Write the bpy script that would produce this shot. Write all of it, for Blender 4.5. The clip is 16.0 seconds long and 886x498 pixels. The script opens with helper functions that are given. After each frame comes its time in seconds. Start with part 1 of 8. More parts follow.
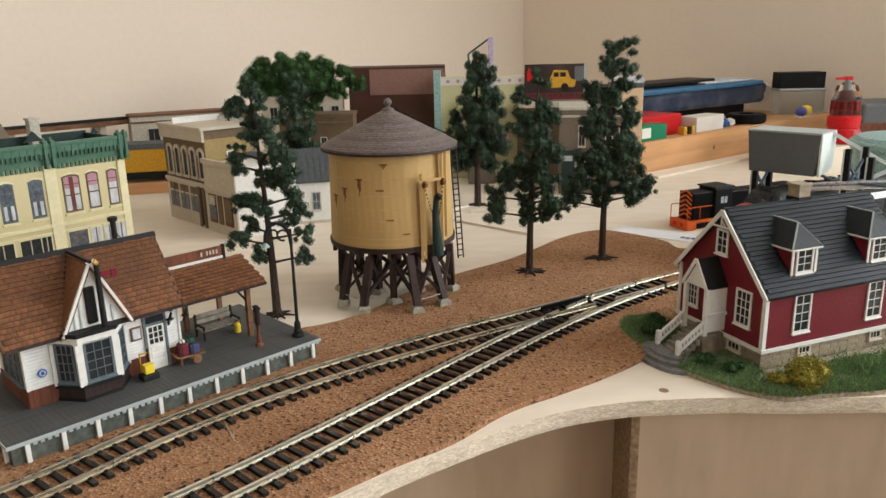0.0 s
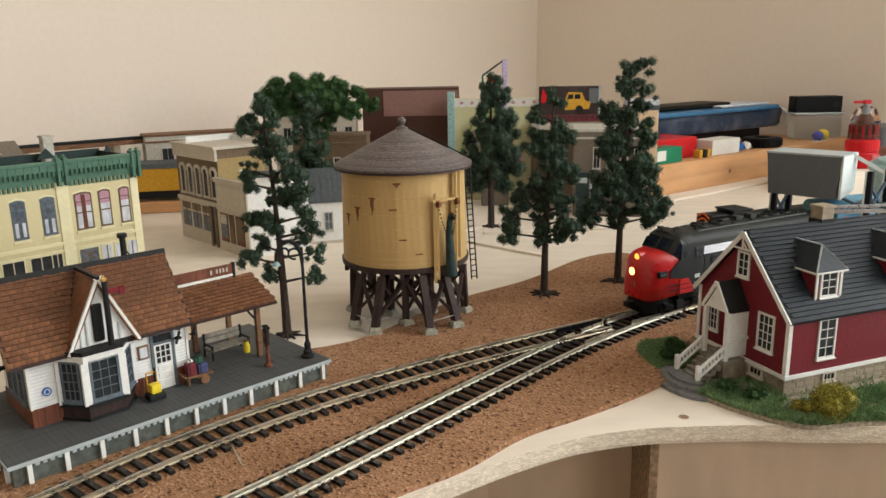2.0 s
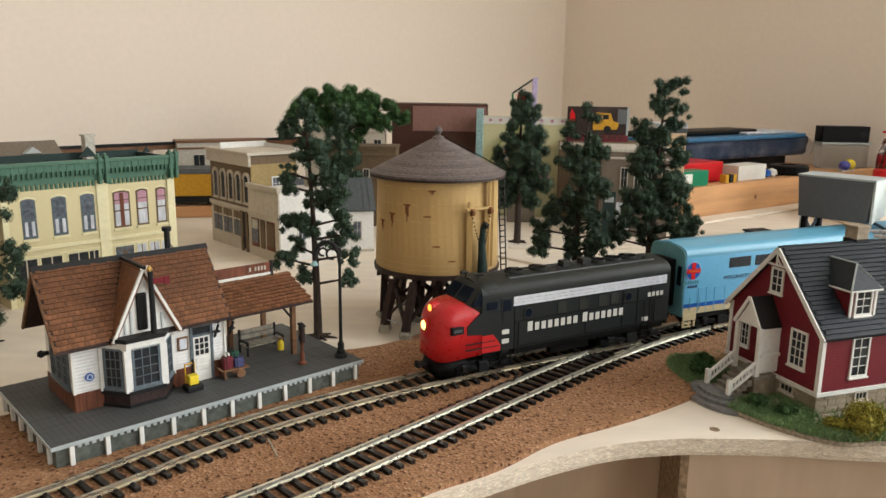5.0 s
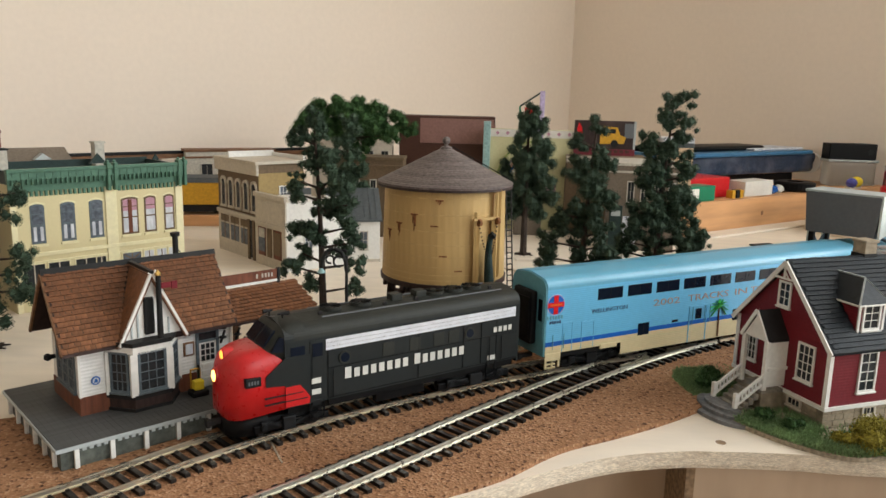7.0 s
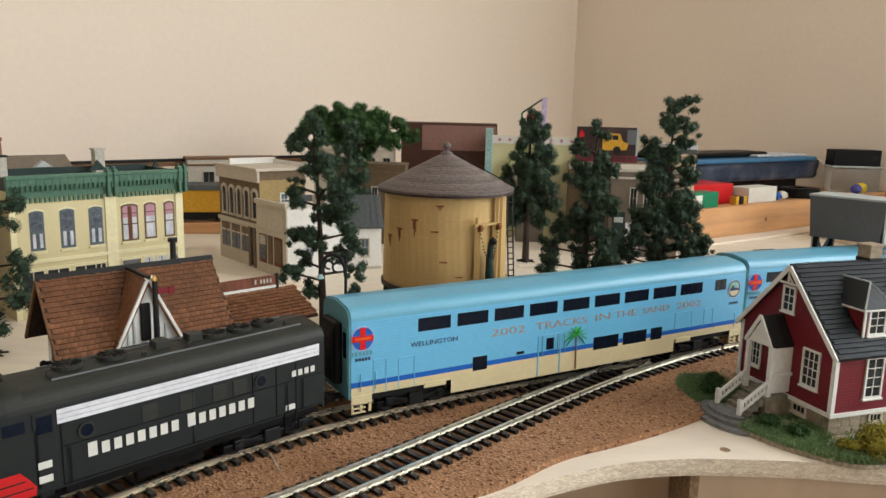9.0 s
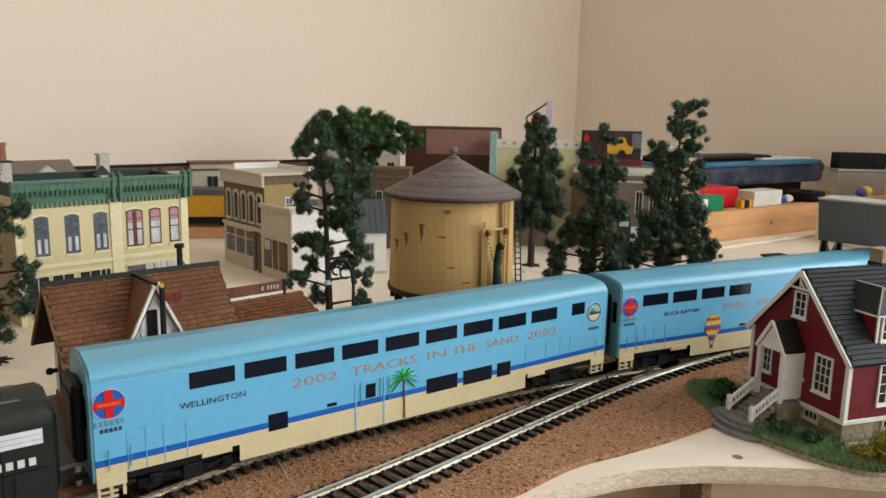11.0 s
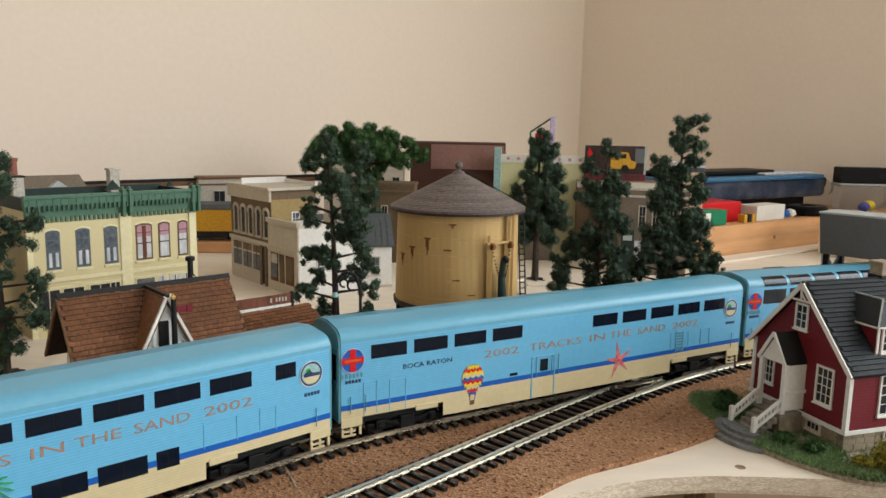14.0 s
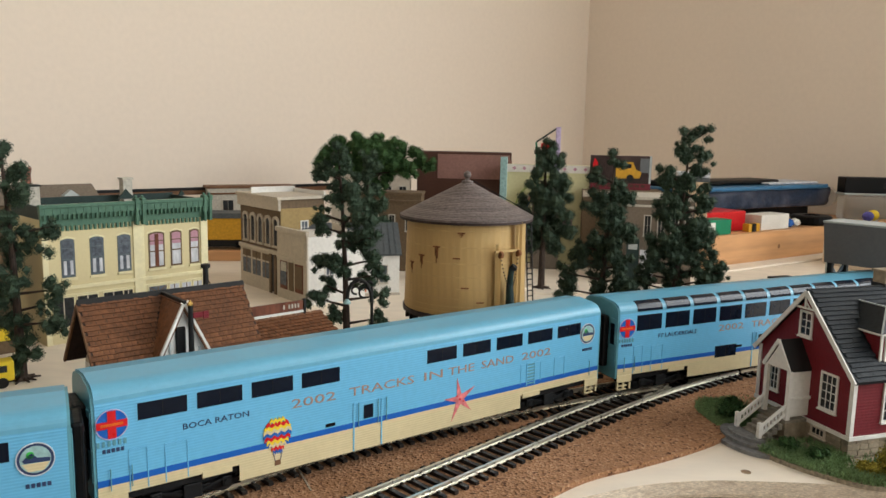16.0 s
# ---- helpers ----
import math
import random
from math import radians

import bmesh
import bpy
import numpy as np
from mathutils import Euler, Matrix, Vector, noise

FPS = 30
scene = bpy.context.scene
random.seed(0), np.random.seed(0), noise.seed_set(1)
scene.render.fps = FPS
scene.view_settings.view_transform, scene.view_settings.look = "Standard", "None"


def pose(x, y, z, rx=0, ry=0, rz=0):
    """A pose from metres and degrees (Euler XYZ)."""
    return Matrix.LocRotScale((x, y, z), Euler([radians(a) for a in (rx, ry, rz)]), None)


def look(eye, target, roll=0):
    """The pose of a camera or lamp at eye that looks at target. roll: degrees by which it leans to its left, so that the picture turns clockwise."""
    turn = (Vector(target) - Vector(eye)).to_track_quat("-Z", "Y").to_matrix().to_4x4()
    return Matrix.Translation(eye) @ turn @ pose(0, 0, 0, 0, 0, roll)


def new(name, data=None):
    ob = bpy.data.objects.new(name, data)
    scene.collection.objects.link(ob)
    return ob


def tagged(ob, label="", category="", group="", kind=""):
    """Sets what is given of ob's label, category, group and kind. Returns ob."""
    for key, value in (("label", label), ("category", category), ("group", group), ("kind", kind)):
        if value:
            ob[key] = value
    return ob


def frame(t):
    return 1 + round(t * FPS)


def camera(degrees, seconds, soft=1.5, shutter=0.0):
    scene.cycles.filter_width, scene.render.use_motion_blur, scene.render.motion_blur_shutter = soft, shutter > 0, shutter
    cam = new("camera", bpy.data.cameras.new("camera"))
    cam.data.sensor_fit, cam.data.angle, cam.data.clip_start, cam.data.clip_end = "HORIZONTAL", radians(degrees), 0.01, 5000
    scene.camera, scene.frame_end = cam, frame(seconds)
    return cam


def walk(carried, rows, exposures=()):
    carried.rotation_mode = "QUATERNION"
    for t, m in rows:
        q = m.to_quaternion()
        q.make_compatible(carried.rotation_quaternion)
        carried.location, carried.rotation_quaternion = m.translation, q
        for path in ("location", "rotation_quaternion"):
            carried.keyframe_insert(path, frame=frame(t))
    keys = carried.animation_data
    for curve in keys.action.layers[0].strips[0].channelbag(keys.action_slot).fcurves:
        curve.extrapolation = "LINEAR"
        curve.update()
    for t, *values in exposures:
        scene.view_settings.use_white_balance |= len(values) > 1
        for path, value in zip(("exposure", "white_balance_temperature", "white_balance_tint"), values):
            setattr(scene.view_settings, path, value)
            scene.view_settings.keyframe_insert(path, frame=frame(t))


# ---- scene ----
cam = camera(60.2, 16.0)
# seconds, eye in metres, yaw, pitch and lean in degrees
ROWS = [
    (0, 0.0059, 0.0076, 0.1765, 0.22, -15.56, -1.30),
    (0.5, 0.0039, 0.0098, 0.1741, 0.38, -15.19, -1.04),
    (1, 0.0037, 0.0084, 0.1727, 0.63, -14.42, -1.03),
    (1.5, 0.0018, 0.0115, 0.1719, 0.95, -13.97, -0.95),
    (2, 0.0046, 0.0152, 0.1725, 1.08, -13.79, -1.02),
    (2.5, 0.0028, 0.0126, 0.1794, 1.02, -13.58, -1.12),
    (3, 0.0010, 0.0064, 0.1787, 1.26, -13.05, -0.78),
    (3.5, -0.0043, 0.0062, 0.1681, 1.56, -12.72, 0.10),
    (6, -0.0069, 0.0074, 0.1645, 2.41, -11.71, 1.08),
    (6.5, -0.0068, 0.0064, 0.1637, 2.57, -11.38, 1.37),
    (7, -0.0079, 0.0060, 0.1626, 2.62, -11.17, 1.51),
    (7.5, -0.0083, 0.0067, 0.1616, 2.67, -10.87, 1.48),
    (8, -0.0070, 0.0086, 0.1619, 2.73, -10.72, 1.51),
    (8.5, -0.0057, 0.0091, 0.1601, 2.83, -10.60, 1.42),
    (11, -0.0097, 0.0126, 0.1606, 3.06, -10.28, 1.20),
    (11.5, -0.0109, 0.0086, 0.1614, 3.04, -9.92, 1.19),
    (12, -0.0114, 0.0090, 0.1623, 3.12, -9.69, 1.13),
    (12.5, -0.0109, 0.0101, 0.1627, 3.21, -9.55, 0.94),
    (13, -0.0104, 0.0091, 0.1616, 3.29, -9.28, 0.92),
    (13.5, -0.0107, 0.0074, 0.1613, 3.36, -9.13, 1.02),
    (14, -0.0103, 0.0054, 0.1605, 3.38, -9.15, 1.13),
    (14.5, -0.0114, 0.0009, 0.1620, 3.34, -9.12, 1.10),
    (15, -0.0106, -0.0023, 0.1628, 3.44, -8.93, 1.01),
    (15.5, -0.0114, -0.0041, 0.1636, 3.56, -8.63, 1.01),
    (16, -0.0133, -0.0029, 0.1610, 3.68, -8.46, 1.16),
]
walk(cam, [(t, pose(x, y, z, 90 + pitch, 0, yaw) @ pose(0, 0, 0, 0, 0, lean)) for t, x, y, z, yaw, pitch, lean in ROWS],
     exposures=[(0, -0.05), (8.5, -0.06), (12, -0.13), (16, -0.15)])

# ---- light: daylight through two windows of the room, at the right of the layout and behind the camera ----
sky = bpy.data.worlds.new("sky")
scene.world = sky
sky.use_nodes = True
sky_tex = sky.node_tree.nodes.new("ShaderNodeTexSky")
sky_tex.sky_type, sky_tex.sun_disc = "NISHITA", False
sky_tex.sun_elevation, sky_tex.sun_rotation = radians(35), radians(150)
sky.node_tree.links.new(sky_tex.outputs[0], sky.node_tree.nodes["Background"].inputs[0])
sky.node_tree.nodes["Background"].inputs[1].default_value = 0.1
sun = new("sun", bpy.data.lights.new("sun", "SUN"))
sun.data.energy, sun.data.angle, sun.data.color = 1.0, radians(12), (1, 0.95, 0.88)
sun.matrix_world = look((1.5, -2.0, 2.5), (0, 0.5, 0))


def window_lamp(name, eye, target, wide, high, power, colour):
    lamp = new(name, bpy.data.lights.new(name, "AREA"))
    lamp.data.shape, lamp.data.size, lamp.data.size_y = "RECTANGLE", wide, high
    lamp.data.energy, lamp.data.color = power, colour
    lamp.matrix_world = look(eye, target)


window_lamp("window_light", (1.66, 0.29, 0.75), (0.6, -0.77, 0.75), 1.4, 1.2, 50, (0.95, 0.985, 0.985))
window_lamp("window_light", (1.87, -1.58, 0.75), (0.81, -0.52, 0.75), 1.4, 1.2, 13, (0.95, 0.985, 0.985))

# ---- materials ----
MM = 0.001


def mat(name, colour, rough=0.6, metal=0.0, grain=350.0, vary=0.18, stain=40.0, stained=0.2, bump=0.12, spec=0.26,
        second=None, stretch=(1, 1, 1), piece=0.0, flutes=0.0, flute_depth=0.3):
    """Colour with grain and stains at two scales, relief, and a tint of its own for each piece."""
    m = bpy.data.materials.new(name)
    m.use_nodes = True
    n, l = m.node_tree.nodes, m.node_tree.links
    b = n["Principled BSDF"]
    b.inputs["Metallic"].default_value = metal
    b.inputs["Specular IOR Level"].default_value = spec
    co, mp = n.new("ShaderNodeTexCoord"), n.new("ShaderNodeMapping")
    mp.inputs["Scale"].default_value = stretch
    l.new(co.outputs["Object"], mp.inputs[0])
    fine, broad = n.new("ShaderNodeTexNoise"), n.new("ShaderNodeTexNoise")
    fine.inputs["Scale"].default_value, fine.inputs["Detail"].default_value = grain, 4
    broad.inputs["Scale"].default_value, broad.inputs["Detail"].default_value = stain, 3
    l.new(mp.outputs[0], fine.inputs[0]), l.new(mp.outputs[0], broad.inputs[0])
    dark = tuple(c * (1 - vary * 1.6) for c in colour)
    light = tuple(min(1, c * (1 + vary)) for c in colour)
    ramp = n.new("ShaderNodeValToRGB")
    ramp.color_ramp.elements[0].position, ramp.color_ramp.elements[1].position = 0.3, 0.7
    ramp.color_ramp.elements[0].color, ramp.color_ramp.elements[1].color = (*dark, 1), (*light, 1)
    l.new(fine.outputs[0], ramp.inputs[0])
    mix, spread = n.new("ShaderNodeMix"), n.new("ShaderNodeMapRange")
    mix.data_type = "RGBA"
    other = second or tuple(c * 0.6 for c in colour)
    mix.inputs[7].default_value = (*other, 1)
    spread.inputs[1].default_value, spread.inputs[2].default_value = 0.45, 0.75
    spread.inputs[4].default_value = stained
    l.new(broad.outputs[0], spread.inputs[0])
    l.new(spread.outputs[0], mix.inputs[0]), l.new(ramp.outputs[0], mix.inputs[6])
    out = mix.outputs[2]
    if piece:
        info, hue, rng = n.new("ShaderNodeObjectInfo"), n.new("ShaderNodeHueSaturation"), n.new("ShaderNodeMapRange")
        rng.inputs[3].default_value, rng.inputs[4].default_value = 1 - piece, 1 + piece
        l.new(info.outputs["Random"], rng.inputs[0]), l.new(rng.outputs[0], hue.inputs["Value"]), l.new(out, hue.inputs["Color"])
        out = hue.outputs[0]
    l.new(out, b.inputs["Base Color"])
    rr = n.new("ShaderNodeMapRange")
    rr.inputs[3].default_value, rr.inputs[4].default_value = max(0.02, rough - 0.1), min(1, rough + 0.1)
    l.new(fine.outputs[0], rr.inputs[0]), l.new(rr.outputs[0], b.inputs["Roughness"])
    height = fine.outputs[0]
    bp = n.new("ShaderNodeBump")
    bp.inputs["Strength"].default_value, bp.inputs["Distance"].default_value = min(1, bump * 3), 0.0004
    l.new(height, bp.inputs["Height"])
    if flutes:
        wave, bp2 = n.new("ShaderNodeTexWave"), n.new("ShaderNodeBump")
        wave.bands_direction = "Z"
        wave.inputs["Scale"].default_value = 0.314 / flutes
        l.new(co.outputs["Object"], wave.inputs[0])
        bp2.inputs["Strength"].default_value, bp2.inputs["Distance"].default_value = flute_depth, flutes * 0.3
        l.new(wave.outputs["Fac"], bp2.inputs["Height"]), l.new(bp.outputs[0], bp2.inputs["Normal"])
        bp = bp2
    l.new(bp.outputs[0], b.inputs["Normal"])
    return m


def glow(name, colour, strength):
    m = bpy.data.materials.new(name)
    m.use_nodes = True
    b = m.node_tree.nodes["Principled BSDF"]
    b.inputs["Base Color"].default_value = (*colour, 1)
    b.inputs["Emission Color"].default_value = (*colour, 1)
    b.inputs["Emission Strength"].default_value = strength
    return m


def glass(name, tint, rough=0.03, alpha=1.0):
    m = bpy.data.materials.new(name)
    m.use_nodes = True
    b = m.node_tree.nodes["Principled BSDF"]
    b.inputs["Base Color"].default_value = (*tint, 1)
    b.inputs["Roughness"].default_value = rough
    b.inputs["Transmission Weight"].default_value = alpha
    return m


def speckled(name, colour, dots, light, scale, bump):
    """Cork and ballast: granules of three tones."""
    m = bpy.data.materials.new(name)
    m.use_nodes = True
    n, l = m.node_tree.nodes, m.node_tree.links
    b = n["Principled BSDF"]
    b.inputs["Roughness"].default_value, b.inputs["Specular IOR Level"].default_value = 0.85, 0.2
    co = n.new("ShaderNodeTexCoord")
    cells, cells2, broad = n.new("ShaderNodeTexVoronoi"), n.new("ShaderNodeTexVoronoi"), n.new("ShaderNodeTexNoise")
    cells.inputs["Scale"].default_value, cells2.inputs["Scale"].default_value = scale, scale * 0.45
    broad.inputs["Scale"].default_value, broad.inputs["Detail"].default_value = 22, 5
    for t in (cells, cells2, broad):
        l.new(co.outputs["Object"], t.inputs[0])
    sep = n.new("ShaderNodeSeparateColor")
    l.new(cells.outputs["Color"], sep.inputs[0])
    ramp = n.new("ShaderNodeValToRGB")
    e = ramp.color_ramp.elements
    e[0].position, e[0].color = 0.0, (*dots, 1)
    e[1].position, e[1].color = 1.0, (*light, 1)
    mid = e.new(0.16)
    mid.color = (*colour, 1)
    mid2 = e.new(0.75)
    mid2.color = (*[c * 1.12 for c in colour], 1)
    l.new(sep.outputs[0], ramp.inputs[0])
    mix = n.new("ShaderNodeMix")
    mix.data_type, mix.blend_type = "RGBA", "MULTIPLY"
    tone = n.new("ShaderNodeValToRGB")
    tone.color_ramp.elements[0].position, tone.color_ramp.elements[0].color = 0.3, (0.72, 0.66, 0.6, 1)
    tone.color_ramp.elements[1].position, tone.color_ramp.elements[1].color = 0.65, (1, 1, 1, 1)
    l.new(broad.outputs[0], tone.inputs[0])
    mix.inputs[0].default_value = 0.8
    l.new(ramp.outputs[0], mix.inputs[6]), l.new(tone.outputs[0], mix.inputs[7])
    l.new(mix.outputs[2], b.inputs["Base Color"])
    bp = n.new("ShaderNodeBump")
    bp.inputs["Strength"].default_value, bp.inputs["Distance"].default_value = bump, 0.0006
    l.new(cells.outputs["Distance"], bp.inputs["Height"]), l.new(bp.outputs[0], b.inputs["Normal"])
    return m


M = dict(
    wall=mat("painted_wall", (0.82, 0.72, 0.615), 0.8, grain=120, vary=0.015, stain=1.5, stained=0.12, second=(0.78, 0.68, 0.575), bump=0.03),
    ceiling=mat("ceiling_paint", (0.75, 0.72, 0.68), 0.9, vary=0.03),
    carpet=mat("floor_carpet", (0.25, 0.2, 0.16), 0.95),
    ply=mat("bare_plywood", (0.82, 0.73, 0.61), 0.55, grain=90, vary=0.05, stain=9, stained=0.35, second=(0.72, 0.61, 0.47), bump=0.03, stretch=(0.35, 1, 1)),
    plyedge=mat("rough_ply_edge", (0.78, 0.68, 0.54), 0.9, grain=1100, vary=0.2, stain=300, stained=0.5, second=(0.42, 0.3, 0.2), bump=0.6, stretch=(0.5, 0.5, 2)),
    board=mat("painted_board", (0.5, 0.37, 0.26), 0.6, grain=60, vary=0.06, stain=7, stained=0.3, stretch=(1, 1, 0.2), bump=0.04),
    boardedge=mat("board_edge", (0.3, 0.2, 0.12), 0.8, vary=0.3),
    pine=mat("pine_plank", (0.62, 0.34, 0.16), 0.5, grain=70, vary=0.16, stain=14, stained=0.4, second=(0.5, 0.23, 0.09), stretch=(0.12, 1, 1), bump=0.05),
    cork=speckled("cork_sheet", (0.33, 0.175, 0.092), (0.09, 0.038, 0.02), (0.5, 0.3, 0.18), 760, 0.9),
    tie=mat("tie_plastic", (0.014, 0.01, 0.008), 0.5, grain=900, vary=0.3, stained=0.3, second=(0.026, 0.018, 0.013), piece=0.2),
    rail=mat("nickel_rail", (0.72, 0.66, 0.54), 0.28, metal=0.9, grain=260, vary=0.2, stain=35, stained=0.6, second=(0.5, 0.42, 0.3), bump=0.02, stretch=(0.2, 0.2, 1)),
    railbright=mat("bright_rail", (0.78, 0.75, 0.66), 0.3, metal=0.95, grain=300, vary=0.1, stained=0.15, bump=0.02),
    black=mat("black_plastic", (0.004, 0.004, 0.0045), 0.45, stained=0.1, spec=0.15),
    darkgrey=mat("dark_plastic", (0.011, 0.012, 0.013), 0.5, spec=0.18),
    iron=mat("weathered_iron", (0.018, 0.016, 0.016), 0.5, metal=0.2),
    trunk=mat("tree_bark", (0.05, 0.035, 0.027), 0.85, grain=600, vary=0.4, stretch=(1, 1, 0.3), bump=0.4),
    leaf=mat("clump_foliage", (0.05, 0.083, 0.05), 0.8, grain=900, vary=0.5, stain=90, stained=0.55, second=(0.014, 0.03, 0.021), bump=0.5, piece=0.12),
    leaf2=mat("fine_foliage", (0.05, 0.11, 0.035), 0.9, grain=700, vary=0.5, stain=60, stained=0.5, second=(0.02, 0.06, 0.02), bump=0.5),
    grass=mat("static_grass", (0.25, 0.38, 0.17), 0.9, grain=900, vary=0.4, stain=60, stained=0.6, second=(0.06, 0.14, 0.06), bump=0.4),
    bush=mat("olive_bush", (0.3, 0.26, 0.04), 0.9, grain=800, vary=0.45, stained=0.6, second=(0.14, 0.16, 0.03), bump=0.5),
    soil=mat("dry_soil", (0.36, 0.3, 0.22), 0.95, grain=500, vary=0.3, bump=0.4),
    tank=mat("cream_tank_wood", (0.56, 0.38, 0.16), 0.55, grain=160, vary=0.1, stain=30, stained=0.4, second=(0.42, 0.25, 0.085), stretch=(1, 1, 0.12), bump=0.12, piece=0.05),
    rust=mat("rust_streak", (0.24, 0.1, 0.04), 0.8, vary=0.4, stained=0.5),
    umber=mat("umber_timber", (0.038, 0.022, 0.019), 0.6, grain=500, vary=0.3, stretch=(1, 1, 0.25), stained=0.4, second=(0.12, 0.08, 0.07), bump=0.2),
    shingle=mat("tank_shingle", (0.17, 0.14, 0.13), 0.55, grain=500, vary=0.25, stained=0.4, second=(0.11, 0.085, 0.08), bump=0.25, piece=0.22),
    concrete=mat("concrete_footing", (0.36, 0.34, 0.27), 0.85, vary=0.2),
    rooftile=mat("brown_roof_shingle", (0.185, 0.08, 0.038), 0.55, grain=420, vary=0.22, stain=90, stained=0.5, second=(0.085, 0.04, 0.024), bump=0.3, piece=0.28),
    white=mat("white_paint", (0.76, 0.75, 0.71), 0.55, vary=0.05, stained=0.15, second=(0.6, 0.57, 0.5)),
    whiteclap=mat("white_clapboard", (0.76, 0.76, 0.74), 0.55, vary=0.05, stained=0.15, second=(0.6, 0.57, 0.5), flutes=0.0017),
    maroon=mat("maroon_board", (0.16, 0.055, 0.03), 0.6, grain=300, vary=0.25, stretch=(1, 1, 0.2)),
    slate=mat("blue_grey_trim", (0.12, 0.15, 0.17), 0.5),
    blackish=mat("roof_black", (0.012, 0.012, 0.012), 0.6),
    platform=mat("grey_platform_deck", (0.085, 0.087, 0.086), 0.55, grain=260, vary=0.2, stain=26, stained=0.5, second=(0.05, 0.049, 0.045), stretch=(0.2, 1, 1), piece=0.05),
    platside=mat("grey_green_skirt", (0.1, 0.11, 0.095), 0.7, vary=0.25),
    housered=mat("red_siding", (0.16, 0.013, 0.02), 0.55, vary=0.07, stained=0.12, second=(0.18, 0.03, 0.04), flutes=0.0016, flute_depth=0.16),
    houseroof=mat("slate_roof", (0.017, 0.022, 0.027), 0.5, spec=0.2, grain=300, vary=0.2, stained=0.35, second=(0.026, 0.032, 0.036), piece=0.14),
    stone=mat("foundation_stone", (0.34, 0.28, 0.2), 0.85, grain=200, vary=0.25, stain=140, stained=0.5, second=(0.2, 0.16, 0.12)),
    stairwood=mat("weathered_steps", (0.28, 0.25, 0.2), 0.8, vary=0.25),
    stonestep=mat("grey_steps", (0.2, 0.2, 0.2), 0.7, vary=0.2),
    cream=mat("cream_brick", (0.68, 0.6, 0.355), 0.6, grain=500, vary=0.02, stained=0.15, second=(0.7, 0.61, 0.36), bump=0.04),
    creamtrim=mat("cream_trim", (0.8, 0.74, 0.48), 0.6, vary=0.04),
    green=mat("green_cornice", (0.085, 0.18, 0.125), 0.5, vary=0.12, stained=0.3, second=(0.06, 0.15, 0.1)),
    darkgreen=mat("dark_green_roof", (0.022, 0.042, 0.038), 0.6),
    tan=mat("tan_wall", (0.34, 0.24, 0.1), 0.65, vary=0.08),
    brownwall=mat("brown_wall", (0.16, 0.11, 0.065), 0.7, vary=0.12),
    beige=mat("beige_trim", (0.55, 0.49, 0.4), 0.6, vary=0.08, stained=0.25),
    greyroof=mat("grey_tin_roof", (0.09, 0.1, 0.105), 0.55, vary=0.12),
    taupe=mat("taupe_brick", (0.19, 0.155, 0.12), 0.7, grain=500, vary=0.15),
    curtain=mat("curtain", (0.62, 0.64, 0.68), 0.8, vary=0.15, stain=200, stained=0.5, second=(0.3, 0.33, 0.4), stretch=(1, 1, 0.3)),
    pinkblind=mat("pink_blind", (0.5, 0.27, 0.34), 0.7, vary=0.08),
    darkpane=mat("dark_pane", (0.03, 0.033, 0.036), 0.12, vary=0.2, bump=0.0),
    greypane=mat("grey_pane", (0.13, 0.15, 0.18), 0.15, vary=0.3, stain=150, stained=0.6, bump=0.0),
    brickred=mat("brick_chimney", (0.3, 0.12, 0.09), 0.8, vary=0.15),
    chimney=mat("pale_chimney", (0.52, 0.49, 0.42), 0.8, vary=0.15),
    chimtan=mat("tan_chimney", (0.35, 0.29, 0.21), 0.8, vary=0.15),
    carblue=mat("sky_blue_car", (0.125, 0.43, 0.68), 0.38, vary=0.03, stained=0.06, second=(0.2, 0.46, 0.6), bump=0.02, flutes=0.0012, flute_depth=0.16, spec=0.5),
    carroof=mat("teal_car_roof", (0.12, 0.37, 0.53), 0.35, vary=0.03, stained=0.1, bump=0.02, spec=0.5),
    carend=mat("teal_car_end", (0.11, 0.3, 0.36), 0.4, vary=0.05),
    carstripe=mat("blue_stripe", (0.012, 0.11, 0.45), 0.35, vary=0.03, bump=0.02),
    carcream=mat("sand_car_side", (0.62, 0.53, 0.32), 0.4, vary=0.03, bump=0.02, flutes=0.0012, flute_depth=0.18),
    carglass=mat("tinted_window", (0.006, 0.01, 0.02), 0.12, vary=0.1, bump=0.0, spec=0.25),
    copper=mat("copper_letters", (0.4, 0.27, 0.22), 0.35, metal=0.3, vary=0.1),
    ink=mat("dark_letters", (0.03, 0.05, 0.12), 0.5, vary=0.05),
    locogrey=mat("dark_grey_loco", (0.014, 0.0175, 0.018), 0.42, vary=0.06, stained=0.15, second=(0.02, 0.023, 0.023), bump=0.02),
    locoroof=mat("weathered_loco_roof", (0.024, 0.026, 0.022), 0.55, vary=0.1, stained=0.3),
    locored=mat("scarlet_nose", (0.5, 0.012, 0.014), 0.3, vary=0.04, stained=0.06, bump=0.02, spec=0.5),
    silver=mat("silver_band", (0.8, 0.83, 0.9), 0.35, metal=0.35, vary=0.05, bump=0.02),
    offwhite=mat("white_lettering", (0.6, 0.6, 0.56), 0.5, vary=0.03),
    headlight=glow("headlight_glow", (1.0, 0.5, 0.13), 5.0),
    amber=glow("upper_headlight_glow", (1.0, 0.34, 0.05), 2.5),
    orange=mat("orange_paint", (0.7, 0.12, 0.015), 0.45, vary=0.08),
    yellow=mat("yellow_paint", (0.62, 0.33, 0.03), 0.5, vary=0.1),
    bright=mat("bright_yellow", (0.8, 0.6, 0.04), 0.45, vary=0.05),
